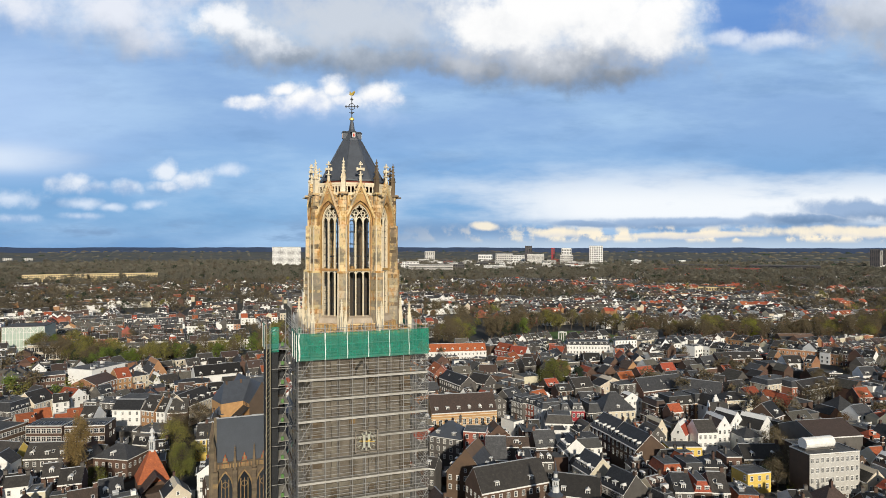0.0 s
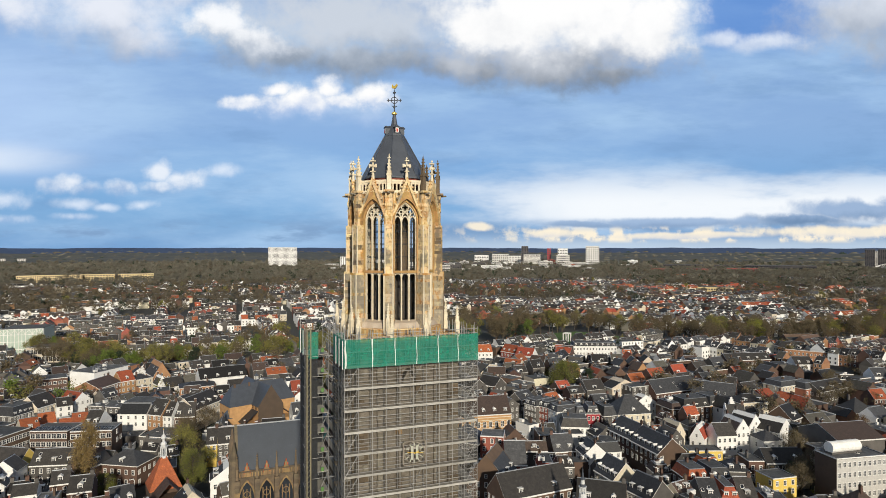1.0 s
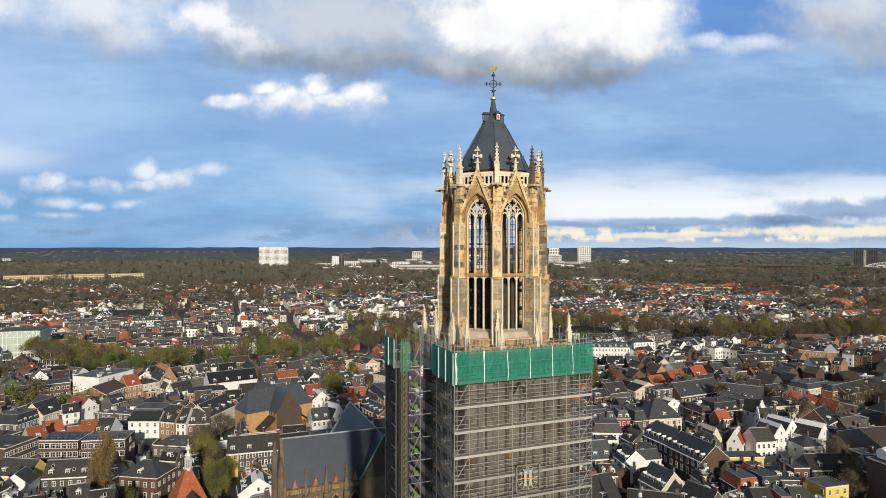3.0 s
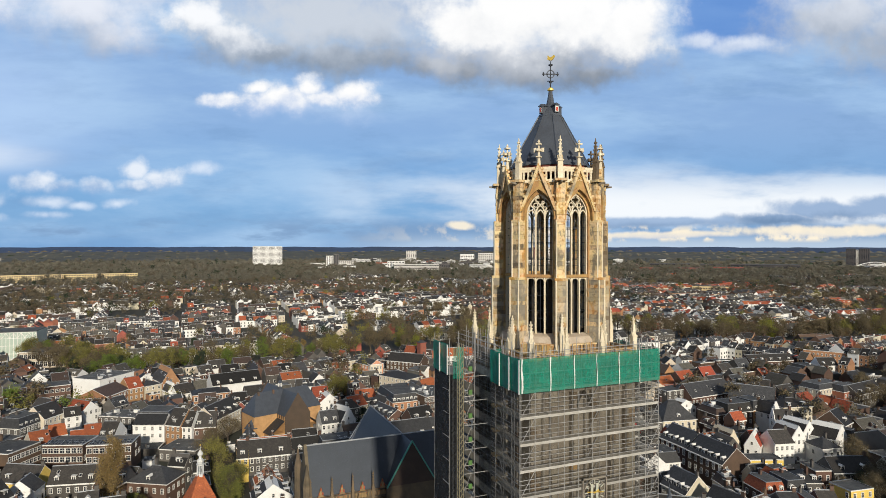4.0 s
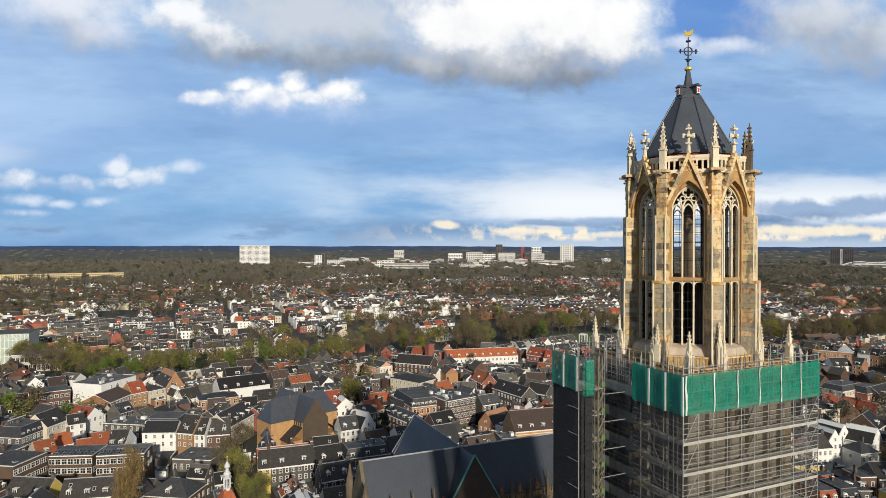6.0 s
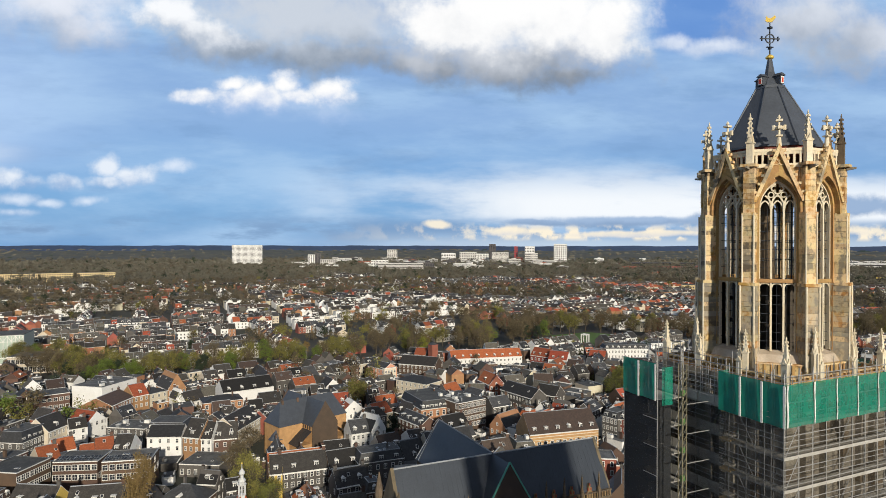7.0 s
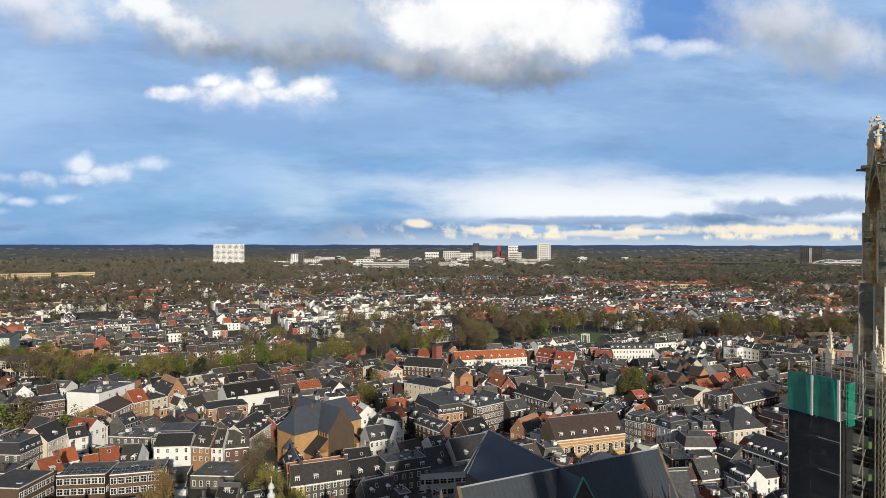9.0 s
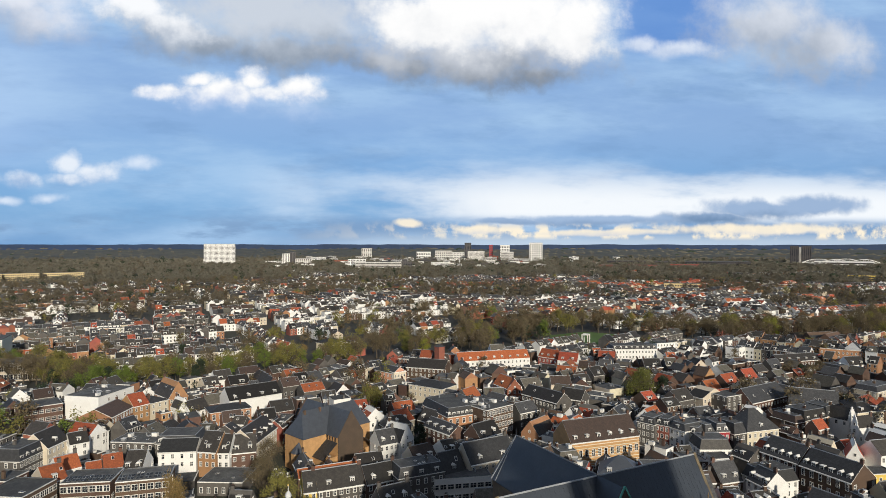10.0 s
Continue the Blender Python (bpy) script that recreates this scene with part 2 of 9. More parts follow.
STONE = stone_material("pale_restored_stone", (0.40, 0.56), ((0.26, 0.215, 0.15), (0.66, 0.49, 0.27), (0.47, 0.25, 0.07)), 0.2)
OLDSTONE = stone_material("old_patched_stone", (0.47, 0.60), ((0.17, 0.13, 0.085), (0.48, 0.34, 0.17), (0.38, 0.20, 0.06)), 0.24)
PIERSTONE = stone_material("grey_weathered_pier_stone", (0.50, 0.62), ((0.27, 0.235, 0.18), (0.44, 0.36, 0.23), (0.40, 0.25, 0.10)), 0.2)
PALESTONE = material("new_pale_stone", (0.74, 0.66, 0.50), (0.62, 0.50, 0.32), 0.85, 0, 0.6, 5.0, 0.6, 0.1, 0.3)
SILLSTONE = material("pale_pink_sill_stone", (0.50, 0.42, 0.33), (0.34, 0.26, 0.18), 0.85, 0, 0.6, 5.0, 0.6, 0.1, 0.3)
OCHRE = material("ochre_stone", (0.47, 0.285, 0.105), (0.30, 0.17, 0.07), 0.85, 0, 0.7, 6.0, 0.6, 0.2, 0.4, 0.02)
GREYSTONE = material("weathered_grey_stone", (0.30, 0.265, 0.21), (0.17, 0.14, 0.105), 0.9, 0, 0.5, 5.0, 0.8, 0.2, 0.4, 0.02)
CHURCHSTONE = material("weathered_church_dressings", (0.30, 0.20, 0.09), (0.15, 0.10, 0.055), 0.9, 0, 0.7, 6.0, 0.8, 0.2, 0.4, 0.02)
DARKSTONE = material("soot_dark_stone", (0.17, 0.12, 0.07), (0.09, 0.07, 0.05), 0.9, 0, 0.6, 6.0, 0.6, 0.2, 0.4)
LEAD = material("lead_sheet", (0.080, 0.090, 0.108), (0.060, 0.066, 0.080), 0.5, 0.2, 0.6, 4.0, 0.6, 0.06, 0.1)
SLATE = material("slate", (0.060, 0.060, 0.062), (0.034, 0.034, 0.036), 0.62, 0, 0.9, 2.4, 0.9, 0.55, 0.3, 0, 1.4, 0.7)
DARKTILE = material("dark_glazed_tile", (0.048, 0.042, 0.036), (0.026, 0.023, 0.021), 0.65, 0, 0.9, 2.6, 0.9, 0.6, 0.3, 0, 1.6, 0.7)
GREYTILE = material("mossy_grey_tile", (0.105, 0.095, 0.078), (0.06, 0.056, 0.042), 0.8, 0, 0.9, 2.4, 0.8, 0.45, 0.3, 0.02, 1.6, 0.6)
BROWNTILE = material("brown_tile", (0.085, 0.055, 0.042), (0.05, 0.037, 0.03), 0.75, 0, 0.9, 2.4, 0.6, 0.25, 0.3, 0.02, 1.6, 0.55)
REDTILE = material("orange_red_tile", (0.40, 0.095, 0.035), (0.22, 0.055, 0.03), 0.8, 0, 0.9, 2.4, 0.55, 0.22, 0.3, 0.02, 1.6, 0.55)
FLATROOF = material("bitumen_and_gravel", (0.12, 0.12, 0.115), (0.055, 0.055, 0.06), 0.9, 0, 0.3, 1.6, 0.8, 0.4, 0.2, 0, 0, 0.6)
ZINC = material("zinc_flashing", (0.32, 0.33, 0.34), (0.22, 0.23, 0.24), 0.5, 0.2, 0.6, 6.0, 0.6, 0.3)
OCHREPLASTER = material("ochre_plaster", (0.50, 0.29, 0.125), (0.37, 0.21, 0.095), 0.85, 0, 0.5, 6.0, 0.8, 0.06, 0.1)
BRICK = material("brown_brick", (0.12, 0.070, 0.049), (0.08, 0.050, 0.038), 0.9, 0, 0.35, 9.0, 0.6, 0.25, 0.2, 0.03)
ORANGEBRICK = material("orange_brick", (0.38, 0.20, 0.10), (0.28, 0.145, 0.075), 0.9, 0, 0.35, 9.0, 0.6, 0.18, 0.2, 0.02)
REDBRICK = material("red_brick", (0.32, 0.10, 0.065), (0.22, 0.08, 0.06), 0.9, 0, 0.35, 9.0, 0.6, 0.2, 0.2, 0.02)
CHURCHBRICK = material("dark_church_brick", (0.085, 0.056, 0.040), (0.06, 0.042, 0.032), 0.9, 0, 0.35, 9.0, 0.6, 0.1, 0.2, 0.02)
DOMLEAD = material("dark_lead_roof", (0.046, 0.055, 0.070), (0.036, 0.043, 0.055), 0.5, 0.2, 0.4, 4.0, 0.6, 0.06, 0.1)
GREYBRICK = material("grey_brick", (0.112, 0.102, 0.092), (0.07, 0.064, 0.058), 0.9, 0, 0.35, 9.0, 0.6, 0.2, 0.2)
WHITE = material("white_plaster", (0.80, 0.79, 0.76), (0.70, 0.68, 0.64), 0.8, 0, 0.3, 4.0, 0.5, 0.08, 0.1)
CREAM = material("cream_plaster", (0.62, 0.55, 0.42), (0.50, 0.43, 0.31), 0.85, 0, 0.3, 4.0, 0.5, 0.12, 0.1, 0.03)
YELLOW = material("yellow_plaster", (0.72, 0.52, 0.12), (0.62, 0.43, 0.10), 0.85, 0, 0.3, 4.0, 0.5, 0.06, 0.1)
SALMON = material("salmon_plaster", (0.66, 0.32, 0.20), (0.56, 0.27, 0.17), 0.85, 0, 0.3, 4.0, 0.5, 0.06, 0.1)
DIALPAINT = material("dull_dial_paint", (0.46, 0.46, 0.37), (0.34, 0.35, 0.28), 0.7, 0, 1.0, 8.0, 0.5, 0.05)
CRIMSON = material("crimson_paint", (0.34, 0.02, 0.03), (0.26, 0.02, 0.03), 0.6, 0, 0.3, 4.0, 0.5, 0.06, 0.1)
PAINT = material("white_paint", (0.80, 0.78, 0.73), (0.62, 0.60, 0.55), 0.6, 0, 0.8, 8.0, 0.5, 0.1)
GLASS = material("window_glass", (0.03, 0.035, 0.042), (0.02, 0.022, 0.028), 0.16, 0, 0.4, 2.0, 0.5, 0.4)
TUBE = material("galvanised_tube", (0.38, 0.37, 0.35), (0.26, 0.25, 0.24), 0.55, 0.25, 0.7, 9.0, 0.6, 0.15)
DECK = material("scaffold_deck", (0.44, 0.42, 0.38), (0.28, 0.26, 0.22), 0.8, 0.1, 0.8, 6.0, 0.6, 0.15)
PLANK = material("scaffold_plank", (0.45, 0.33, 0.17), (0.34, 0.24, 0.12), 0.8, 0, 0.8, 7.0, 0.6, 0.2)
BLACKNET = material("black_netting", (0.025, 0.027, 0.03), (0.045, 0.047, 0.05), 0.7, 0, 0.5, 6.0, 0.6, 0.1)
GOLD = material("gilding", (0.95, 0.66, 0.14), (0.88, 0.56, 0.1), 0.4, 0.5, 2.0, 9.0, 0.4, 0.05)
IRON = material("wrought_iron", (0.03, 0.035, 0.045), (0.02, 0.022, 0.028), 0.6, 0.3, 1.5, 9.0, 0.5, 0.05)
VERDIGRIS = material("green_copper", (0.10, 0.36, 0.28), (0.08, 0.28, 0.23), 0.6, 0.2, 0.8, 6.0, 0.5, 0.08)
SIGNAL = material("signal_red_paint", (0.55, 0.06, 0.03), (0.42, 0.05, 0.03), 0.6, 0, 1.0, 8.0, 0.5, 0.05)
LIME = material("lime_green_paint", (0.09, 0.20, 0.05), (0.07, 0.15, 0.04), 0.6, 0, 1.0, 8.0, 0.5, 0.05)
TAN = material("weathered_red_cornice", (0.22, 0.055, 0.035), (0.16, 0.045, 0.03), 0.8, 0, 1.0, 8.0, 0.5, 0.05)
GROUND = material("street_paving", (0.045, 0.042, 0.038), (0.035, 0.04, 0.022), 0.95, 0, 0.012, 0.6, 0.8, 0.0)
GRASS = material("lawn", (0.075, 0.14, 0.03), (0.055, 0.10, 0.022), 0.95, 0, 0.04, 1.2, 0.6, 0.05)
BARK = material("bark", (0.085, 0.068, 0.05), (0.055, 0.045, 0.035), 0.95, 0, 0.8, 8.0, 0.6, 0.15)
TWIG = material("bare_twigs", (0.15, 0.115, 0.062), (0.10, 0.08, 0.045), 0.95, 0, 0.2, 2.0, 0.6, 0.35, 0, 0.03)
BUD = material("budding_twigs", (0.215, 0.195, 0.045), (0.14, 0.13, 0.036), 0.95, 0, 0.2, 2.0, 0.6, 0.3, 0, 0.03)
LEAF = material("fresh_leaves", (0.14, 0.19, 0.025), (0.095, 0.14, 0.022), 0.8, 0, 0.2, 2.0, 0.6, 0.3, 0, 0.02)
YELLOWLEAF = material("yellow_green_leaves", (0.22, 0.23, 0.02), (0.16, 0.17, 0.02), 0.8, 0, 0.2, 2.0, 0.6, 0.25, 0, 0.02)
CONIFER = material("dark_evergreen", (0.028, 0.045, 0.02), (0.02, 0.03, 0.016), 0.85, 0, 0.3, 2.0, 0.6, 0.3)
COPPERLEAF = material("russet_twigs", (0.16, 0.09, 0.035), (0.11, 0.065, 0.03), 0.9, 0, 0.2, 2.0, 0.6, 0.3, 0, 0.02)
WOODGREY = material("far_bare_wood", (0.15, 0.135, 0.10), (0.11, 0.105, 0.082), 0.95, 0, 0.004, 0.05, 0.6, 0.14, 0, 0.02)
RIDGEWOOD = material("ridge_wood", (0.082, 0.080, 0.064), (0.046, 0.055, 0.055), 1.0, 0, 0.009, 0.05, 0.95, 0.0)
DOMSTONE = material("dark_weathered_church_stone", (0.165, 0.125, 0.078), (0.085, 0.066, 0.046), 0.9, 0, 0.5, 5.0, 0.85, 0.2, 0.4, 0.02)
GOLDTWIG = material("golden_twigs", (0.25, 0.17, 0.06), (0.17, 0.115, 0.042), 0.9, 0, 0.2, 2.0, 0.6, 0.3, 0, 0.02)
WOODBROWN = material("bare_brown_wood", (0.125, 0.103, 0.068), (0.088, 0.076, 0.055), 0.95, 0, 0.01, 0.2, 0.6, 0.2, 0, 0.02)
OLIVE = material("olive_spring_leaves", (0.145, 0.15, 0.028), (0.10, 0.105, 0.022), 0.85, 0, 0.2, 2.0, 0.6, 0.3, 0, 0.03)
HOIST = material("hoist_steel", (0.30, 0.26, 0.16), (0.22, 0.19, 0.12), 0.6, 0.2, 0.8, 7.0, 0.6, 0.1)
# distance haze is put into this dark blue wood colour
HAZEWOOD = material("hazed_distant_wood", (0.020, 0.050, 0.125), (0.015, 0.038, 0.10), 1.0, 0, 0.004, 0.05, 0.6, 0.1)


def net_material(name, colour, open_part):
    """Woven netting: cloth with a share of fine holes."""
    mat = bpy.data.materials.new(name)
    mat.use_nodes = True
    tree = mat.node_tree
    N = Nodes(tree)
    bsdf, out = tree.nodes["Principled BSDF"], tree.nodes["Material Output"]
    coord = tree.nodes.new("ShaderNodeTexCoord").outputs["Object"]
    fold = N.noise(coord, 0.9, 4.0)
    tree.links.new(N.mix(N.step(fold, 0.35, 0.7), colour, tuple(c * 0.8 for c in colour)), bsdf.inputs["Base Color"])
    bsdf.inputs["Roughness"].default_value = 0.7
    b = N.add("ShaderNodeBump", Strength=0.5, Distance=0.15, Height=fold)
    tree.links.new(b.outputs[0], bsdf.inputs["Normal"])
    hole = tree.nodes.new("ShaderNodeBsdfTransparent")
    mix = tree.nodes.new("ShaderNodeMixShader")
    tree.links.new(N.m("ADD", open_part - 0.12, N.m("MULTIPLY", fold, 0.24)), mix.inputs[0])
    tree.links.new(bsdf.outputs[0], mix.inputs[1])
    tree.links.new(hole.outputs[0], mix.inputs[2])
    tree.links.new(mix.outputs[0], out.inputs[0])
    return mat


GREENNET = net_material("green_debris_net", (0.0, 0.24, 0.155), 0.34)
DENSENET = net_material("dense_green_net", (0.0, 0.23, 0.16), 0.10)
DARKNET = net_material("black_debris_net", (0.018, 0.02, 0.023), 0.22)
SIDENET = net_material("thin_dark_net", (0.07, 0.07, 0.068), 0.74)
GREYNET = net_material("thin_grey_net", (0.075, 0.064, 0.046), 0.85)


# mesh tools
class Geo:
    """Collects faces with material slots, then becomes one mesh."""

    def __init__(self, *mats):
        self.v, self.f, self.mi, self.mats = [], [], [], list(mats)

    def face(self, pts, m=0):
        n = len(self.v)
        self.v += [tuple(p) for p in pts]
        self.f.append(tuple(range(n, n + len(pts))))
        self.mi.append(m)

    def solid(self, low, top, m=0, caps=True):
        """A closed body between two rings of points of equal count."""
        n, k = len(self.v), len(low)
        self.v += [tuple(p) for p in low] + [tuple(p) for p in top]
        for i in range(k):
            j = (i + 1) % k
            self.f.append((n + i, n + j, n + k + j, n + k + i))
            self.mi.append(m)
        if caps:
            self.f += [tuple(n + i for i in reversed(range(k))), tuple(n + k + i for i in range(k))]
            self.mi += [m, m]
        return self

    def box(self, x0, y0, z0, x1, y1, z1, m=0):
        return self.solid([(x0, y0, z0), (x1, y0, z0), (x1, y1, z0), (x0, y1, z0)], [(x0, y0, z1), (x1, y0, z1), (x1, y1, z1), (x0, y1, z1)], m)

    def ring(self, cx, cy, z0, r0, z1, r1, n=8, m=0, turn=22.5):
        a = [radians(turn) + i * math.tau / n for i in range(n)]
        return self.solid([(cx + r0 * math.cos(t), cy + r0 * math.sin(t), z0) for t in a], [(cx + r1 * math.cos(t), cy + r1 * math.sin(t), z1) for t in a], m)

    def bar(self, p, q, r, m=0, n=4):
        p, q = Vector(p), Vector(q)
        w = (q - p).normalized()
        s = w.cross((0, 0, 1) if abs(w.z) < 0.9 else (1, 0, 0)).normalized()
        t = w.cross(s)
        o = [(s * math.cos(a) + t * math.sin(a)) * r for a in [math.tau * (i + 0.5) / n for i in range(n)]]
        return self.solid([p + d for d in o], [q + d for d in o], m)

    def mesh(self, name):
        me = bpy.data.meshes.new(name)
        me.from_pydata(self.v, [], self.f)
        for mat in self.mats:
            me.materials.append(mat)
        me.polygons.foreach_set("material_index", self.mi)
        me.update()
        return me


def part(name, geo, parent=None, label="", m=None):
    """One mesh object from a Geo (or a mesh that is shared), under a thing or a part."""
    ob = new(name, geo.mesh(name) if isinstance(geo, Geo) else geo)
    ob.parent = parent
    if m is not None:
        ob.matrix_basis = m
    return tagged(ob, label)


def thing(name, label, category, m=None, group="", kind=""):
    ob = new(name)
    ob.empty_display_size = 0.5
    if m is not None:
        ob.matrix_basis = m
    return tagged(ob, label, category, group, kind)

# ground, lawn and the rim of the land
def build_ground():
    g = Geo(GROUND)
    a = [i * math.tau / 48 for i in range(48)]
    g.face([(4950 * math.cos(t), 4950 * math.sin(t), 0.0) for t in a])
    tagged(part("ground", g), "grey paved and green town ground reaching the horizon", "ground", kind="structure")
    # ridge backdrop; the blue of its upper slope is painted haze
    g = Geo(HAZEWOOD, RIDGEWOOD)
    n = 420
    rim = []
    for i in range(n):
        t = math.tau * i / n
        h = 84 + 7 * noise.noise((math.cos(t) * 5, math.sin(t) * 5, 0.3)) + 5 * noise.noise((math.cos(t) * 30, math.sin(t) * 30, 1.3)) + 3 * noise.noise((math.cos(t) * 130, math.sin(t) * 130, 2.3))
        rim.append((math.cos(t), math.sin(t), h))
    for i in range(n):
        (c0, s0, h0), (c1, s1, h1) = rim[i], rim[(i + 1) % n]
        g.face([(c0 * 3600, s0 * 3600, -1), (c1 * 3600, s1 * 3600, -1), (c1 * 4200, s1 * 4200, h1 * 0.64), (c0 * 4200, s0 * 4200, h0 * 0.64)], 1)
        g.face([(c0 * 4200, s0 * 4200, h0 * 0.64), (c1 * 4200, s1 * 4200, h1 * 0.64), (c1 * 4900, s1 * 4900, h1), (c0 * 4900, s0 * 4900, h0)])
    tagged(part("backdrop", g), "wooded horizon ridge with dark blue haze in its colour", "backdrop", kind="structure")


build_ground()

# the church tower: octagonal lantern on a square storey wrapped in scaffolding
TX, TY = 21.0, 100.2
tower = thing("church_tower", "tall gothic church tower with pale stone lantern and lead spire", "tower", pose(TX, TY, 0))


def around(i, turn=0.0):
    """The frame of the i-th side of the octagon: local y points inwards, x along the side."""
    return Matrix.Rotation(radians(45 * i + turn), 4, "Z")


def block_pier(x0, x1, y0, y1, z0, z1, rnd, mats, course=0.55):
    """A pier laid in courses that differ a little in depth, stone by stone."""
    g = Geo(*mats)
    z = z0
    while z < z1 - 0.05:
        h = min(course * rnd.uniform(0.75, 1.3), z1 - z)
        e = rnd.uniform(-0.035, 0.035)
        g.box(x0 - e, y0 - e, z, x1 + e, y1, z + h - 0.02, rnd.choices(range(len(mats)), (10, 2, 2, 1)[: len(mats)])[0])
        z += h
    return g


def pinnacle(g, x, y, z0, z1, w, m=0):
    """A slim square pinnacle with gablets, a crocketed spire and a finial."""
    h = z1 - z0
    s = z0 + h * 0.42
    g.box(x - w, y - w, z0, x + w, y + w, s, m)
    g.box(x - w * 1.25, y - w * 1.25, s, x + w * 1.25, y + w * 1.25, s + h * 0.03, m)
    for dx, dy in ((1, 0), (-1, 0), (0, 1), (0, -1)):
        ax, ay = x + dx * w * 1.1, y + dy * w * 1.1
        px, py = -dy * w, dx * w
        g.solid([(ax - px, ay - py, s), (ax + px, ay + py, s), (x + px, y + py, s)], [(ax, ay, s + h * 0.13), (ax, ay, s + h * 0.13), (x, y, s + h * 0.13)], m)
    g.solid([(x - w * 0.85, y - w * 0.85, s), (x + w * 0.85, y - w * 0.85, s), (x + w * 0.85, y + w * 0.85, s), (x - w * 0.85, y + w * 0.85, s)], [(x - w * 0.16, y - w * 0.16, z1 - h * 0.06), (x + w * 0.16, y - w * 0.16, z1 - h * 0.06), (x + w * 0.16, y + w * 0.16, z1 - h * 0.06), (x - w * 0.16, y + w * 0.16, z1 - h * 0.06)], m)
    for k in range(1, 5):
        zz = s + h * (0.1 + 0.09 * k)
        r = w * (0.95 - 0.17 * k)
        for a in range(4):
            t = radians(45 + 90 * a)
            cx, cy = x + math.cos(t) * r * 1.35, y + math.sin(t) * r * 1.35
            g.box(cx - w * 0.16, cy - w * 0.16, zz, cx + w * 0.16, cy + w * 0.16, zz + h * 0.035, m)
    zz = z1 - h * 0.13
    g.box(x - w * 0.7, y - w * 0.22, zz, x + w * 0.7, y + w * 0.22, zz + h * 0.035, m)
    g.box(x - w * 0.22, y - w * 0.7, zz, x + w * 0.22, y + w * 0.7, zz + h * 0.035, m)
    g.ring(x, y, z1 - h * 0.06, w * 0.32, z1, w * 0.1, 6, m)


def arch_points(half, spring, apex, n=9):
    """Pointed arch from the left springing over the apex to the right springing."""
    rise = apex - spring
    r = (half * half + rise * rise) / (2 * half)
    top = math.atan2(rise, r - half)
    left = [(-half + r - r * math.cos(top * i / n), spring + r * math.sin(top * i / n)) for i in range(n + 1)]
    return left + [(-x, z) for x, z in reversed(left[:-1])]


def arch_moulding(g, half, spring, apex, thick, y0, y1, m=0, foot=None):
    """A band that follows a pointed arch."""
    inner, outer = arch_points(half, spring, apex), arch_points(half + thick, spring, apex + thick * 1.5)
    if foot is not None:
        inner = [(-half, foot)] + inner + [(half, foot)]
        outer = [(-half - thick, foot)] + outer + [(half + thick, foot)]
    for (a, b), (c, d) in zip(zip(inner, inner[1:]), zip(outer, outer[1:])):
        ring = [a, b, d, c]
        g.solid([(x, y0, z) for x, z in ring], [(x, y1, z) for x, z in ring], m)


APO, SILL, BARZ, SPRING, APEX = 6.22, 75.3, 82.5, 90.0, 93.0
HALF = 1.82


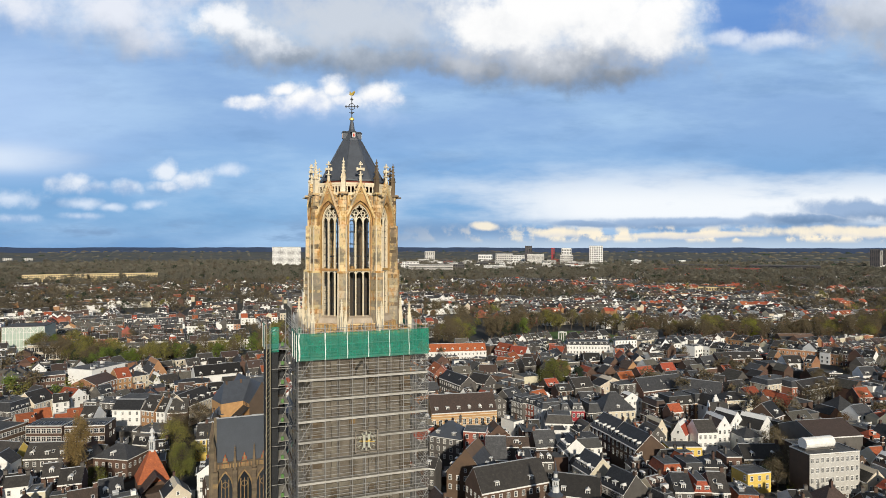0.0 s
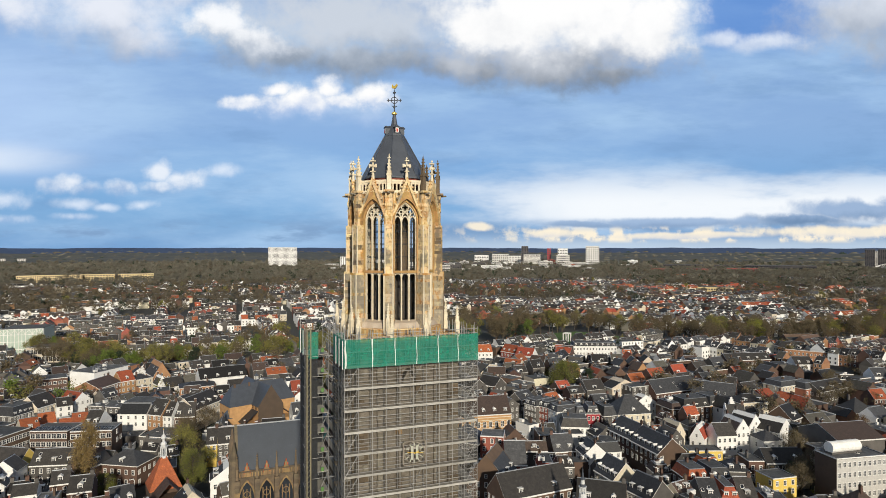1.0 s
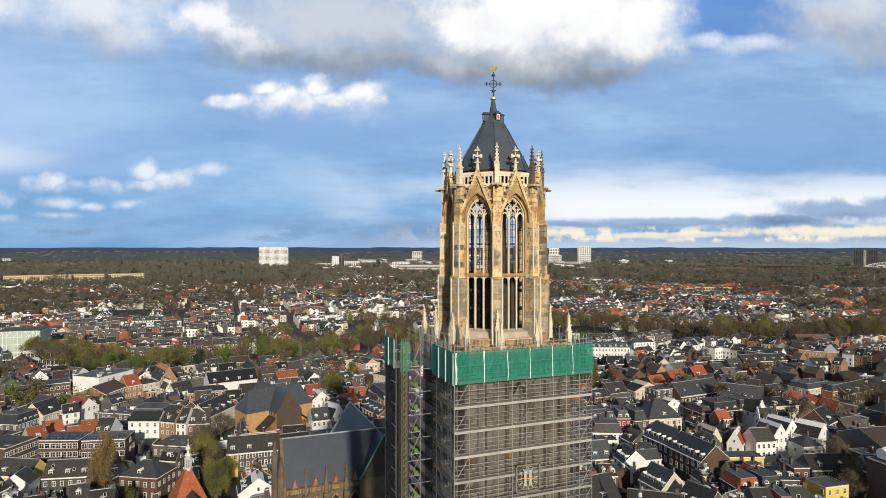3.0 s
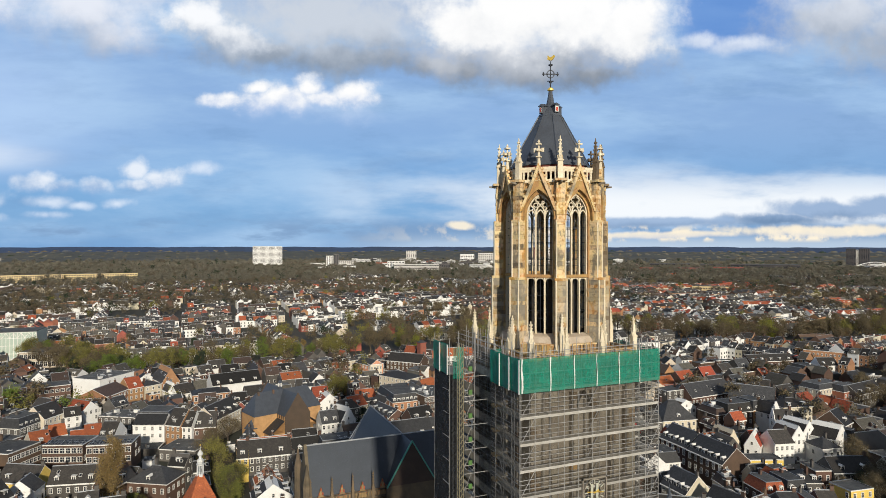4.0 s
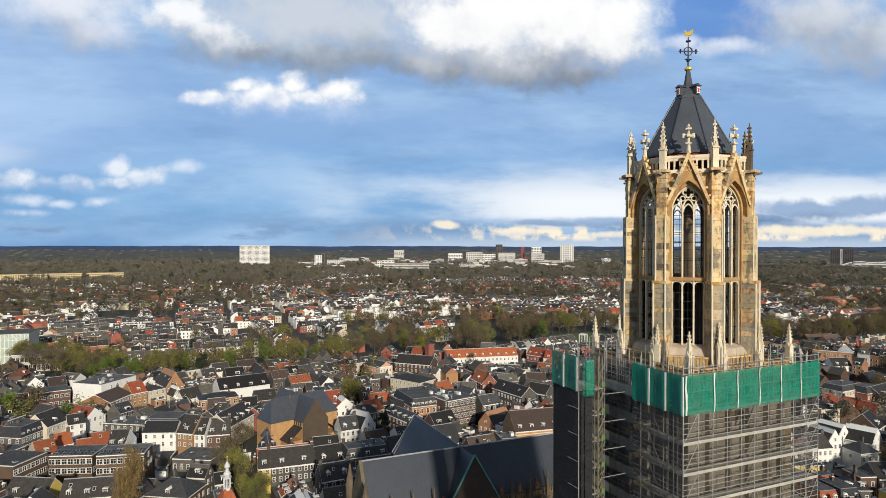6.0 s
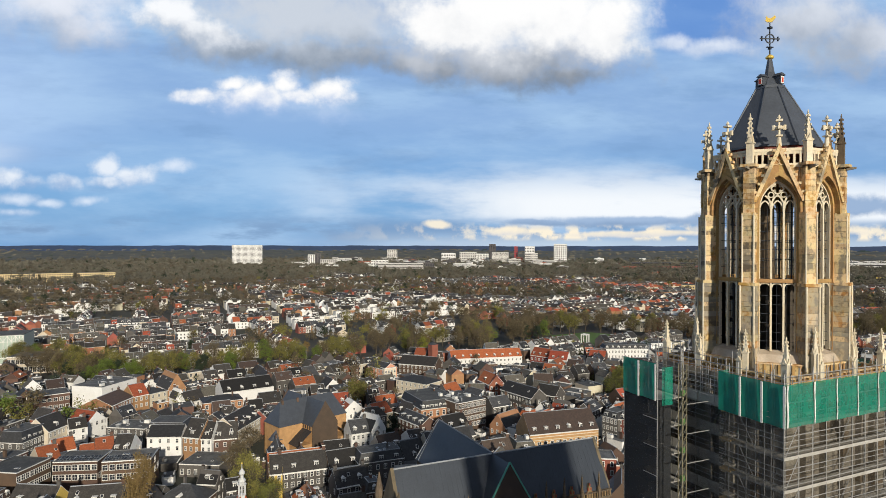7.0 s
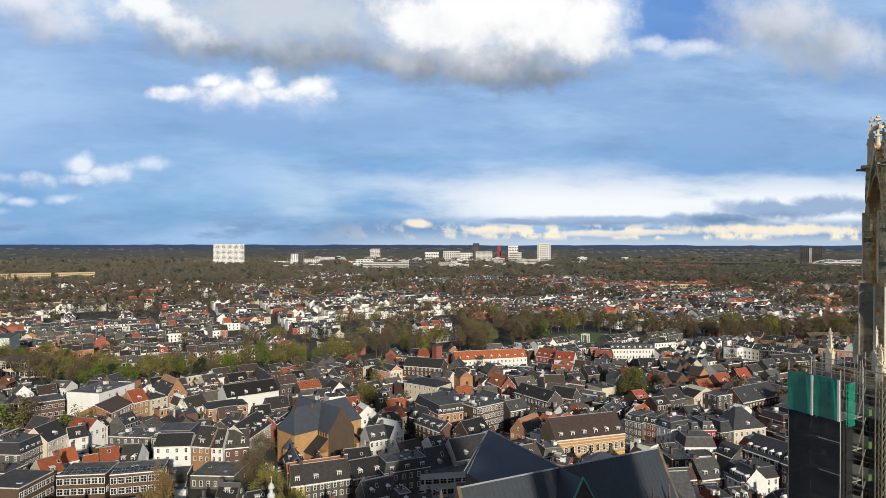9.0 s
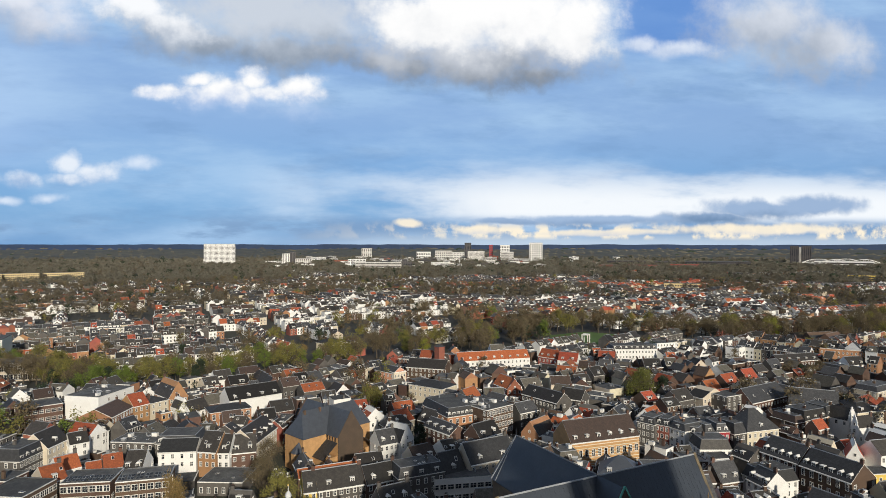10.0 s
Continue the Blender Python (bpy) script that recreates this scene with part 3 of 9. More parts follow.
def lantern_side(i):
    """One of the eight sides: jambs, traceried window, gable, parapet and corner pier."""
    rnd = random.Random(40 + i)
    m = around(i)
    y = -APO
    side = APO * math.tan(radians(22.5))
    # wall round the window
    wall = Geo(STONE, OCHRE, OLDSTONE, SILLSTONE)
    for s in (-1, 1):
        z = 73.4
        while z < SPRING:
            h = rnd.uniform(0.45, 0.8)
            e = rnd.uniform(-0.03, 0.03)
            x0, x1 = sorted((s * (HALF + 0.12 + e), s * (side + 0.15)))
            wall.box(x0, y - e, z, x1, y + 1.1, min(z + h, SPRING) - 0.02, rnd.choices((0, 1, 2), (20, 1, 1))[0])
            z += h
    arch = arch_points(HALF + 0.12, SPRING, APEX + 0.15)
    for (xa, za), (xb, zb) in zip(arch, arch[1:]):
        ring = [(xa, za), (xb, zb), (xb, 94.2), (xa, 94.2)]
        wall.solid([(a, y, b) for a, b in ring], [(a, y + 1.1, b) for a, b in ring], rnd.choice((0, 0, 1)))
    for s in (-1, 1):
        x0, x1 = sorted((s * (HALF + 0.12), s * (side + 0.15)))
        wall.box(x0, y, SPRING, x1, y + 1.1, 94.2, 1)
    wall.solid([(-side, y - 0.75, 73.6), (side, y - 0.75, 73.6), (side, y + 0.9, 73.6), (-side, y + 0.9, 73.6)], [(-side, y - 0.05, SILL - 0.35), (side, y - 0.05, SILL - 0.35), (side, y + 0.9, SILL), (-side, y + 0.9, SILL)], 3)
    tagged(part("wall", wall, tower, m=m), kind="stuff")
    # frieze of small ochre panels under the sill
    frieze = Geo(OCHRE, STONE, OLDSTONE)
    frieze.box(-side - 0.35, y - 0.92, 72.7, side + 0.35, y - 0.74, 73.1, 1)
    frieze.box(-side - 0.35, y - 0.96, 74.05, side + 0.35, y - 0.3, 74.2, 1)
    frieze.box(-side - 0.3, y - 0.82, 73.1, side + 0.3, y - 0.74, 74.05, 2)
    for k in range(9):
        x = -side + 2 * side * k / 8
        frieze.box(x - 0.11, y - 0.93, 73.1, x + 0.11, y - 0.8, 74.05, 0)
    part("frieze", frieze, tower, "ochre stone panels under the sill", m)
    # window: moulded frame, mullions, transom, tracery, iron bars
    win = Geo(PALESTONE, OCHRE, IRON)
    arch_moulding(win, HALF - 0.12, SPRING, APEX - 0.2, 0.26, y + 0.12, y + 0.62, 1, SILL)
    arch_moulding(win, HALF - 0.24, SPRING, APEX - 0.42, 0.14, y + 0.4, y + 0.8, 0, SILL)
    for x in (-0.58, 0.58):
        win.box(x - 0.09, y + 0.4, SILL - 0.1, x + 0.09, y + 0.72, SPRING + 0.6)
    win.box(-HALF, y + 0.25, BARZ - 0.22, HALF, y + 0.85, BARZ + 0.16, 1)
    third = 2 * (HALF - 0.1) / 3
    for c in (-1, 0, 1):
        for zs, za, base in ((BARZ - 0.72, BARZ - 0.3, 0), (SPRING - 0.1, SPRING + 0.75, 0)):
            pts = arch_points(third / 2 - 0.07, zs, za, 4)
            for (xa, z0), (xb, z1) in zip(pts, pts[1:]):
                win.bar((xa + c * third, y + 0.56, z0), (xb + c * third, y + 0.56, z1), 0.1)
    for x0 in (-0.58, 0.58):
        for q in (-1, 1):
            pts = [(x0 + q * 0.60 * (1 - math.cos(k * math.pi / 12)), SPRING - 0.1 + 1.35 * math.sin(k * math.pi / 12)) for k in range(7)]
            for (xa, za), (xb, zb) in zip(pts, pts[1:]):
                win.bar((xa, y + 0.55, za), (xb, y + 0.55, zb), 0.12)
    for cx in (-0.58, 0.58):
        for k in range(10):
            a0, a1 = math.tau * k / 10, math.tau * (k + 1) / 10
            win.bar((cx + 0.27 * math.cos(a0), y + 0.56, SPRING + 1.35 + 0.27 * math.sin(a0)), (cx + 0.27 * math.cos(a1), y + 0.56, SPRING + 1.35 + 0.27 * math.sin(a1)), 0.08)
    cz = SPRING + 2.0
    for k in range(4):
        fx, fz = 0.3 * math.cos(math.tau * k / 4), cz + 0.3 * math.sin(math.tau * k / 4)
        for j in range(7):
            a0, a1 = math.tau * k / 4 - 2.2 + 4.4 * j / 7, math.tau * k / 4 - 2.2 + 4.4 * (j + 1) / 7
            win.bar((fx + 0.27 * math.cos(a0), y + 0.55, fz + 0.27 * math.sin(a0)), (fx + 0.27 * math.cos(a1), y + 0.55, fz + 0.27 * math.sin(a1)), 0.11)
    z = SILL + 0.9
    while z < SPRING + 0.3:
        if abs(z - BARZ) > 0.6:
            win.bar((-HALF, y + 0.66, z), (HALF, y + 0.66, z), 0.035, 2)
        z += 0.95
    for x in (-0.9, 0.0, 0.9):
        win.bar((x, y + 0.7, SILL), (x, y + 0.7, SPRING), 0.03, 2)
    part("window", win, tower, m=m)
    # steep gable with blind tracery and a cross finial
    gab = Geo(OCHRE, STONE)
    foot, top, hw = 90.6, 96.5, 2.4
    for s in (-1, 1):
        a, b = (s * hw, foot), (0, top)
        d = 0.34
        ring = [(a[0], a[1]), (b[0], b[1]), (b[0], b[1] - 0.95), (a[0] - s * d, a[1])]
        gab.solid([(p, y - 0.62, q) for p, q in ring], [(p, y + 0.1, q) for p, q in ring], 1)
        for k in range(1, 7):
            f = k / 7
            cx, cz = a[0] * (1 - f), foot + (top - foot) * f
            gab.box(cx - 0.14 + s * 0.12, y - 0.6, cz, cx + 0.14 + s * 0.12, y - 0.28, cz + 0.26, 1)
    arch = arch_points(HALF + 0.3, SPRING, APEX + 0.5)
    crown = [(x, z) for x, z in arch if z > foot]
    half_l = [(x, z) for x, z in crown if x <= 0.001]
    for (xa, za), (xb, zb) in zip(half_l, half_l[1:]):
        for s in (1, -1):
            t0, t1 = (top - 0.6 - za) / (top - 0.6 - foot), (top - 0.6 - zb) / (top - 0.6 - foot)
            ring = [(s * xa, za), (s * xb, zb), (-s * (hw - 0.3) * t1 * 0 + s * xb, max(zb, top - 0.6 - (top - 0.6 - foot) * abs(xb) / (hw - 0.3))), (s * xa, max(za, top - 0.6 - (top - 0.6 - foot) * abs(xa) / (hw - 0.3)))]
            gab.solid([(p, y - 0.32, q) for p, q in ring], [(p, y + 0.05, q) for p, q in ring], 0)
    arch_moulding(gab, HALF + 0.1, SPRING, APEX + 0.25, 0.26, y - 0.45, y + 0.1, 0, SPRING - 0.6)
    for k in range(3):
        r = 0.3
        a = radians(90 + 120 * k)
        cx, cz = 0.32 * math.cos(a), 94.75 + 0.3 * math.sin(a)
        for q in range(6):
            a0, a1 = math.tau * q / 6, math.tau * (q + 1) / 6
            gab.bar((cx + r * math.cos(a0), y - 0.36, cz + r * math.sin(a0)), (cx + r * math.cos(a1), y - 0.36, cz + r * math.sin(a1)), 0.06, 1)
    part("gable", gab, tower, m=m)
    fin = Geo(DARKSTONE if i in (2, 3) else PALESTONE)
    fy = y - 0.3
    fin.ring(0, fy, 96.2, 0.26, 97.4, 0.16, 8)
    fin.box(-0.3, fy - 0.3, 97.2, 0.3, fy + 0.3, 97.35)
    fin.ring(0, fy, 97.35, 0.14, 99.2, 0.09, 6)
    fin.box(-0.55, fy - 0.16, 97.95, 0.55, fy + 0.16, 98.25)
    fin.box(-0.16, fy - 0.5, 97.95, 0.16, fy + 0.5, 98.25)
    for s in (-1, 1):
        fin.ring(s * 0.5, fy, 97.85, 0.17, 98.35, 0.17, 6)
    fin.box(-0.3, fy - 0.3, 98.75, 0.3, fy + 0.3, 98.95)
    fin.ring(0, fy, 99.1, 0.2, 99.4, 0.05, 6)
    part("finial", fin, tower, m=m)
    # openwork parapet
    par = Geo(PALESTONE)
    par.box(-side, y - 0.1, 94.1, side, y + 0.5, 94.5)
    par.box(-side, y - 0.02, 95.75, side, y + 0.3, 96.05)
    n = 9
    for k in range(n + 1):
        x = -side + 2 * side * k / n
        par.box(x - 0.1, y, 94.5, x + 0.1, y + 0.22, 95.8)
    for k in range(n):
        x = -side + 2 * side * (k + 0.5) / n
        par.box(x - 0.24, y + 0.02, 95.45, x + 0.24, y + 0.2, 95.78)
    part("parapet", par, tower, m=m)
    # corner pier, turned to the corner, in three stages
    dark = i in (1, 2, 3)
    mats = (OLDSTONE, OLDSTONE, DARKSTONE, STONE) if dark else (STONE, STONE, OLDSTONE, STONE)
    mc = around(i, 22.5)
    r = APO / math.cos(radians(22.5))
    tagged(part("pier", block_pier(-0.72, 0.72, -r - 1.0, -r + 0.7, 73.4, 82.2, rnd, (PIERSTONE, PIERSTONE, OLDSTONE, STONE)), tower, m=mc), kind="stuff")
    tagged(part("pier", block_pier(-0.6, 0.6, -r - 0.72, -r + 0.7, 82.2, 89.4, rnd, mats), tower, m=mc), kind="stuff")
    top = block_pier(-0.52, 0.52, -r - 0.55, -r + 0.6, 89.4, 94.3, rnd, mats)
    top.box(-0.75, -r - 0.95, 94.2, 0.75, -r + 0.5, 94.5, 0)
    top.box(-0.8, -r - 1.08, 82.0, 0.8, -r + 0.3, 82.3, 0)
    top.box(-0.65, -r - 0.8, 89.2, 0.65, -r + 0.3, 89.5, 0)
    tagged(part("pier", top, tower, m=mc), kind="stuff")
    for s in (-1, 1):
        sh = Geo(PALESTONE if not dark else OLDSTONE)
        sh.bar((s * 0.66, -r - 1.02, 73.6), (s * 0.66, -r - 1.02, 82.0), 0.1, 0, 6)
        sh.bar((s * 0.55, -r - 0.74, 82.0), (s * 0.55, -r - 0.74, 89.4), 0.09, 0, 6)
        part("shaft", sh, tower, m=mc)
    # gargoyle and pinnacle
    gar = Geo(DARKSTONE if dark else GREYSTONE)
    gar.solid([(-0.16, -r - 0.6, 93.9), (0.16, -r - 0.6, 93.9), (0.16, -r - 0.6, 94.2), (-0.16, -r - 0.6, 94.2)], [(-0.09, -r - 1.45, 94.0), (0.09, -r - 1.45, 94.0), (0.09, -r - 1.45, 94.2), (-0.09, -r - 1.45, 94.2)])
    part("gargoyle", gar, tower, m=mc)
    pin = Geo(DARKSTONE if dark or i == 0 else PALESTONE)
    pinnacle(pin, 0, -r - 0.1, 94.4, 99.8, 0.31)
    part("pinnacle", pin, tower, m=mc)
    low = Geo(PALESTONE)
    pinnacle(low, 0, -r - 1.35, 73.4, 77.6 + 0.5 * (i % 2), 0.26)
    part("pinnacle", low, tower, m=mc)


for i in range(8):
    lantern_side(i)


def build_tower_core():
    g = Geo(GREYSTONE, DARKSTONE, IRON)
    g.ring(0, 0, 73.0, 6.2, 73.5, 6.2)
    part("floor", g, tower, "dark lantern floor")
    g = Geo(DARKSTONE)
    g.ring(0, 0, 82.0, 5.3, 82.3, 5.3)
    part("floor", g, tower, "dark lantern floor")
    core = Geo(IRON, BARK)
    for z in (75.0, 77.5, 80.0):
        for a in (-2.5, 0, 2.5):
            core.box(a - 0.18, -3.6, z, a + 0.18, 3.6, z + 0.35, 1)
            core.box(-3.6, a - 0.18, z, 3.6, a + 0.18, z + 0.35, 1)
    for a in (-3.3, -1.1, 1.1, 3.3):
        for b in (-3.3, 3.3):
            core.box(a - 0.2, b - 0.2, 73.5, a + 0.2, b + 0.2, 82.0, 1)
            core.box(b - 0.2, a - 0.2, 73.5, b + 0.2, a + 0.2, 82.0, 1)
    # solid block fills the frame so that the lower windows look dark
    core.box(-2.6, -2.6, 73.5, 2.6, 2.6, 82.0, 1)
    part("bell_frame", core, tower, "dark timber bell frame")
    # dark core added inside to darken the view through the upper windows
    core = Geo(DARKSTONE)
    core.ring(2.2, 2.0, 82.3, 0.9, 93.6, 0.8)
    part("stair_core", core, tower, "dark stair core added to darken the lantern windows")
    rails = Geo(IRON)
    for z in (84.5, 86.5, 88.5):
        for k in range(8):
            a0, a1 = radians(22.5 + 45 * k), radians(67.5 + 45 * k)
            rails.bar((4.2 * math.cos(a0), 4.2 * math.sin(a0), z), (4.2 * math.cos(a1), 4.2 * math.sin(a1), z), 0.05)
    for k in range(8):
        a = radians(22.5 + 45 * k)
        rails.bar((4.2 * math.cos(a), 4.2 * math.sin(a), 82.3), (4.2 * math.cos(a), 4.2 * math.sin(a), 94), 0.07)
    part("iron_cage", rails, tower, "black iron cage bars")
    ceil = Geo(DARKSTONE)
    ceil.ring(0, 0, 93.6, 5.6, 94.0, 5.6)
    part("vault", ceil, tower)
    # lead spire
    band = Geo(TAN)
    band.ring(0, 0, 95.5, 5.15, 96.55, 5.15)
    part("cornice", band, tower, "dark red painted cornice under the spire")
    roof = Geo(LEAD)
    rings8 = [[(q * math.cos(radians(22.5 + 45 * k)), q * math.sin(radians(22.5 + 45 * k)), z) for k in range(8)] for q, z in ((5.4, 96.5), (5.4, 96.75), (5.25, 96.78), (3.72, 99.6), (1.55, 103.5))]
    for lo, hi in zip(rings8, rings8[1:]):
        n = len(roof.v)
        if lo is rings8[0]:
            roof.v += lo
            n += 8
        roof.v += hi
        for k in range(8):
            roof.f.append((n - 8 + k, n - 8 + (k + 1) % 8, n + (k + 1) % 8, n + k))
            roof.mi.append(0)
    part("spire", roof, tower, "dark grey lead covered spire")
    for k in range(8):
        a = radians(22.5 + 45 * k)
        c, s = math.cos(a), math.sin(a)
        rib = Geo(LEAD)
        rib.bar((5.3 * c, 5.3 * s, 96.75), (3.74 * c, 3.74 * s, 99.6), 0.09, 0, 5)
        rib.bar((3.74 * c, 3.74 * s, 99.6), (1.57 * c, 1.57 * s, 103.5), 0.09, 0, 5)
        part("hip_roll", rib, tower)
    cap = Geo(LEAD)
    cap.ring(0, 0, 103.45, 1.62, 103.75, 1.55)
    for z0, r0, z1, r1 in ((103.75, 1.25, 104.5, 0.85), (104.5, 0.85, 105.4, 0.5), (105.4, 0.5, 106.9, 0.24)):
        cap.ring(0, 0, z0, r0, z1, r1)
    part("spire_cap", cap, tower)
    for k in range(4):
        d = Geo(LEAD, SIGNAL, PAINT)
        d.box(-0.3, -1.55, 103.8, 0.3, -0.6, 104.75)
        d.box(-0.24, -1.58, 103.9, 0.24, -1.55, 104.65, 2)
        d.box(-0.14, -1.6, 104.0, 0.14, -1.58, 104.5, 1)
        d.solid([(-0.42, -1.7, 104.75), (0.42, -1.7, 104.75), (0.42, -0.4, 104.75), (-0.42, -0.4, 104.75)], [(-0.05, -1.5, 105.1), (0.05, -1.5, 105.1), (0.05, -0.3, 105.1), (-0.05, -0.3, 105.1)])
        part("dormer", d, tower, "small lead dormer with red and white shutter", around(0, 90 * k))
    rod = Geo(IRON)
    rod.ring(0, 0, 106.8, 0.09, 110.9, 0.06, 6)
    part("rod", rod, tower)
    ball = Geo(GOLD)
    for z0, r0, z1, r1 in ((106.85, 0.15, 107.0, 0.42), (107.0, 0.42, 107.2, 0.42), (107.2, 0.42, 107.4, 0.15)):
        ball.ring(0, 0, z0, r0, z1, r1, 10)
    part("ball", ball, tower, "gilded ball")
    cross = Geo(IRON)
    for a in (0, 90):
        c, s = math.cos(radians(a - 20)), math.sin(radians(a - 20))
        if a == 0:
            cross.bar((-1.15 * c, -1.15 * s, 109.2), (1.15 * c, 1.15 * s, 109.2), 0.08)
            for q in (-1, 1):
                cross.bar((q * 0.95 * c, q * 0.95 * s, 108.95), (q * 0.95 * c, q * 0.95 * s, 109.45), 0.09)
                cross.bar((q * 0.3 * c, q * 0.3 * s, 108.2), (q * 0.3 * c, q * 0.3 * s, 108.3), 0.12)
            for k in range(14):
                a0, a1 = math.tau * k / 14, math.tau * (k + 1) / 14
                cross.bar((0.5 * math.cos(a0) * c, 0.5 * math.cos(a0) * s, 109.2 + 0.5 * math.sin(a0)), (0.5 * math.cos(a1) * c, 0.5 * math.cos(a1) * s, 109.2 + 0.5 * math.sin(a1)), 0.07)
    cross.box(-0.2, -0.2, 110.3, 0.2, 0.2, 110.5)
    cross.box(-0.14, -0.14, 108.0, 0.14, 0.14, 108.3)
    part("cross", cross, tower, "black wrought iron cross")
    cock = Geo(GOLD)
    out = [(x * 0.62, 111.0 + (z - 111.15) * 0.72) for x, z in [(-0.75, 111.5), (-0.45, 111.25), (0.3, 111.15), (0.55, 111.35), (0.95, 111.8), (0.8, 112.15), (0.45, 111.95), (0.1, 111.75), (-0.3, 111.85), (-0.5, 112.15), (-0.7, 112.05), (-0.6, 111.8)]]
    c, s = math.cos(radians(-48)), math.sin(radians(-48))
    cock.solid([(x * c + 0.09 * s, x * s - 0.09 * c, z) for x, z in out], [(x * c - 0.09 * s, x * s + 0.09 * c, z) for x, z in out])
    part("weathercock", cock, tower, "gilded weathercock")
    # square storey below
    body = Geo(GREYSTONE, DARKSTONE, OCHRE)
    rnd = random.Random(5)
    H = 7.7
    body.box(-H + 0.6, -H + 0.6, 0, H - 0.6, H - 0.6, 72.6, 0)
    for q in range(4):
        mm = Matrix.Rotation(radians(90 * q), 4, "Z")
        b = Geo(GREYSTONE, DARKSTONE, OCHRE)
        for x in (-6.9, -4.3, -1.45, 1.45, 4.3, 6.9):
            w = 0.8 if abs(x) > 6 else 0.4
            z = 30.0
            while z < 72:
                h = rnd.uniform(0.7, 1.3)
                e = rnd.uniform(-0.04, 0.04)
                b.box(x - w - e, -H + e, z, x + w + e, -H + 1.0, min(72, z + h) - 0.03, rnd.choices((0, 1, 2), (8, 3, 0.25))[0])
                z += h
        for x in (-5.6, -2.87, 0, 2.87, 5.6):
            arch_moulding(b, 0.95, 66.0, 68.2, 0.3, -H + 0.1, -H + 0.7, 0)
            for zz in (68.6, 71.2):
                b.box(x - 1.2, -H + 0.05, zz, x + 1.2, -H + 0.8, zz + 0.9, 0)
        b.box(-H, -H - 0.25, 71.9, H, -H + 0.8, 72.6, 0)
        b.box(-H, -H - 0.1, 49.5, H, -H + 0.8, 50.4, 0)
        tagged(part("storey_wall", b, tower, m=mm), kind="stuff")
        p = Geo(OCHRE, OLDSTONE)
        p.box(-H, -H - 0.1, 72.6, H, -H + 0.3, 73.0, 0)
        p.box(-H, -H - 0.1, 73.25, H, -H + 0.3, 73.4, 1)
        for k in range(23):
            x = -H + 2 * H * k / 22
            p.box(x - 0.12, -H, 73.0, x + 0.12, -H + 0.22, 73.25, 0)
        part("parapet", p, tower, "pierced sandstone parapet", mm)
        c = Geo(PALESTONE)
        for x in (-H + 0.2, -2.6, 2.6):
            pinnacle(c, x, -H + 0.1, 72.8, 77.4 if abs(x) > 5 else 76.4, 0.3)
            part("pinnacle", c, tower, m=mm)
            c = Geo(PALESTONE)
    part("storey_core", body, tower)
    cl = Geo(GREYSTONE, PAINT, GOLD, DARKSTONE)
    cy = 90.9 - TY
    cx, cz = 0.3, 56.7
    cl.box(cx - 1.75, cy - 0.1, cz - 1.75, cx + 1.75, cy + 0.12, cz - 1.6, 0)
    cl.box(cx - 1.75, cy - 0.1, cz + 1.6, cx + 1.75, cy + 0.12, cz + 1.75, 0)
    for s in (-1.68, 1.68):
        cl.box(cx + s - 0.07, cy - 0.1, cz - 1.75, cx + s + 0.07, cy + 0.12, cz + 1.75, 0)
    for k in range(28):
        a0, a1 = math.tau * k / 28, math.tau * (k + 1) / 28
        for r in (1.5, 0.95):
            cl.bar((cx + r * math.cos(a0), cy, cz + r * math.sin(a0)), (cx + r * math.cos(a1), cy, cz + r * math.sin(a1)), 0.06, 0)
    clock = part("clock_dial", cl, tower, "openwork grey clock dial")
    nums = Geo(DIALPAINT)
    for k in range(12):
        a = math.tau * k / 12
        nums.bar((cx + 1.0 * math.sin(a), cy - 0.03, cz + 1.0 * math.cos(a)), (cx + 1.42 * math.sin(a), cy - 0.03, cz + 1.42 * math.cos(a)), 0.085, 0)
    nums.box(cx - 0.55, cy - 0.06, cz - 1.0, cx - 0.2, cy, cz + 1.0)
    nums.box(cx + 0.2, cy - 0.06, cz - 1.0, cx + 0.55, cy, cz + 1.0)
    part("hour_marks", nums, clock, "pale hour marks")
    hd = Geo(GOLD)
    hd.bar((cx - 1.1, cy - 0.12, cz + 0.15), (cx + 1.3, cy - 0.12, cz - 0.15), 0.06)
    hd.bar((cx - 0.1, cy - 0.12, cz - 0.1), (cx + 0.6, cy - 0.12, cz + 0.2), 0.08)
    part("clock_pointer", hd, clock, "gilded clock pointers")


build_tower_core()


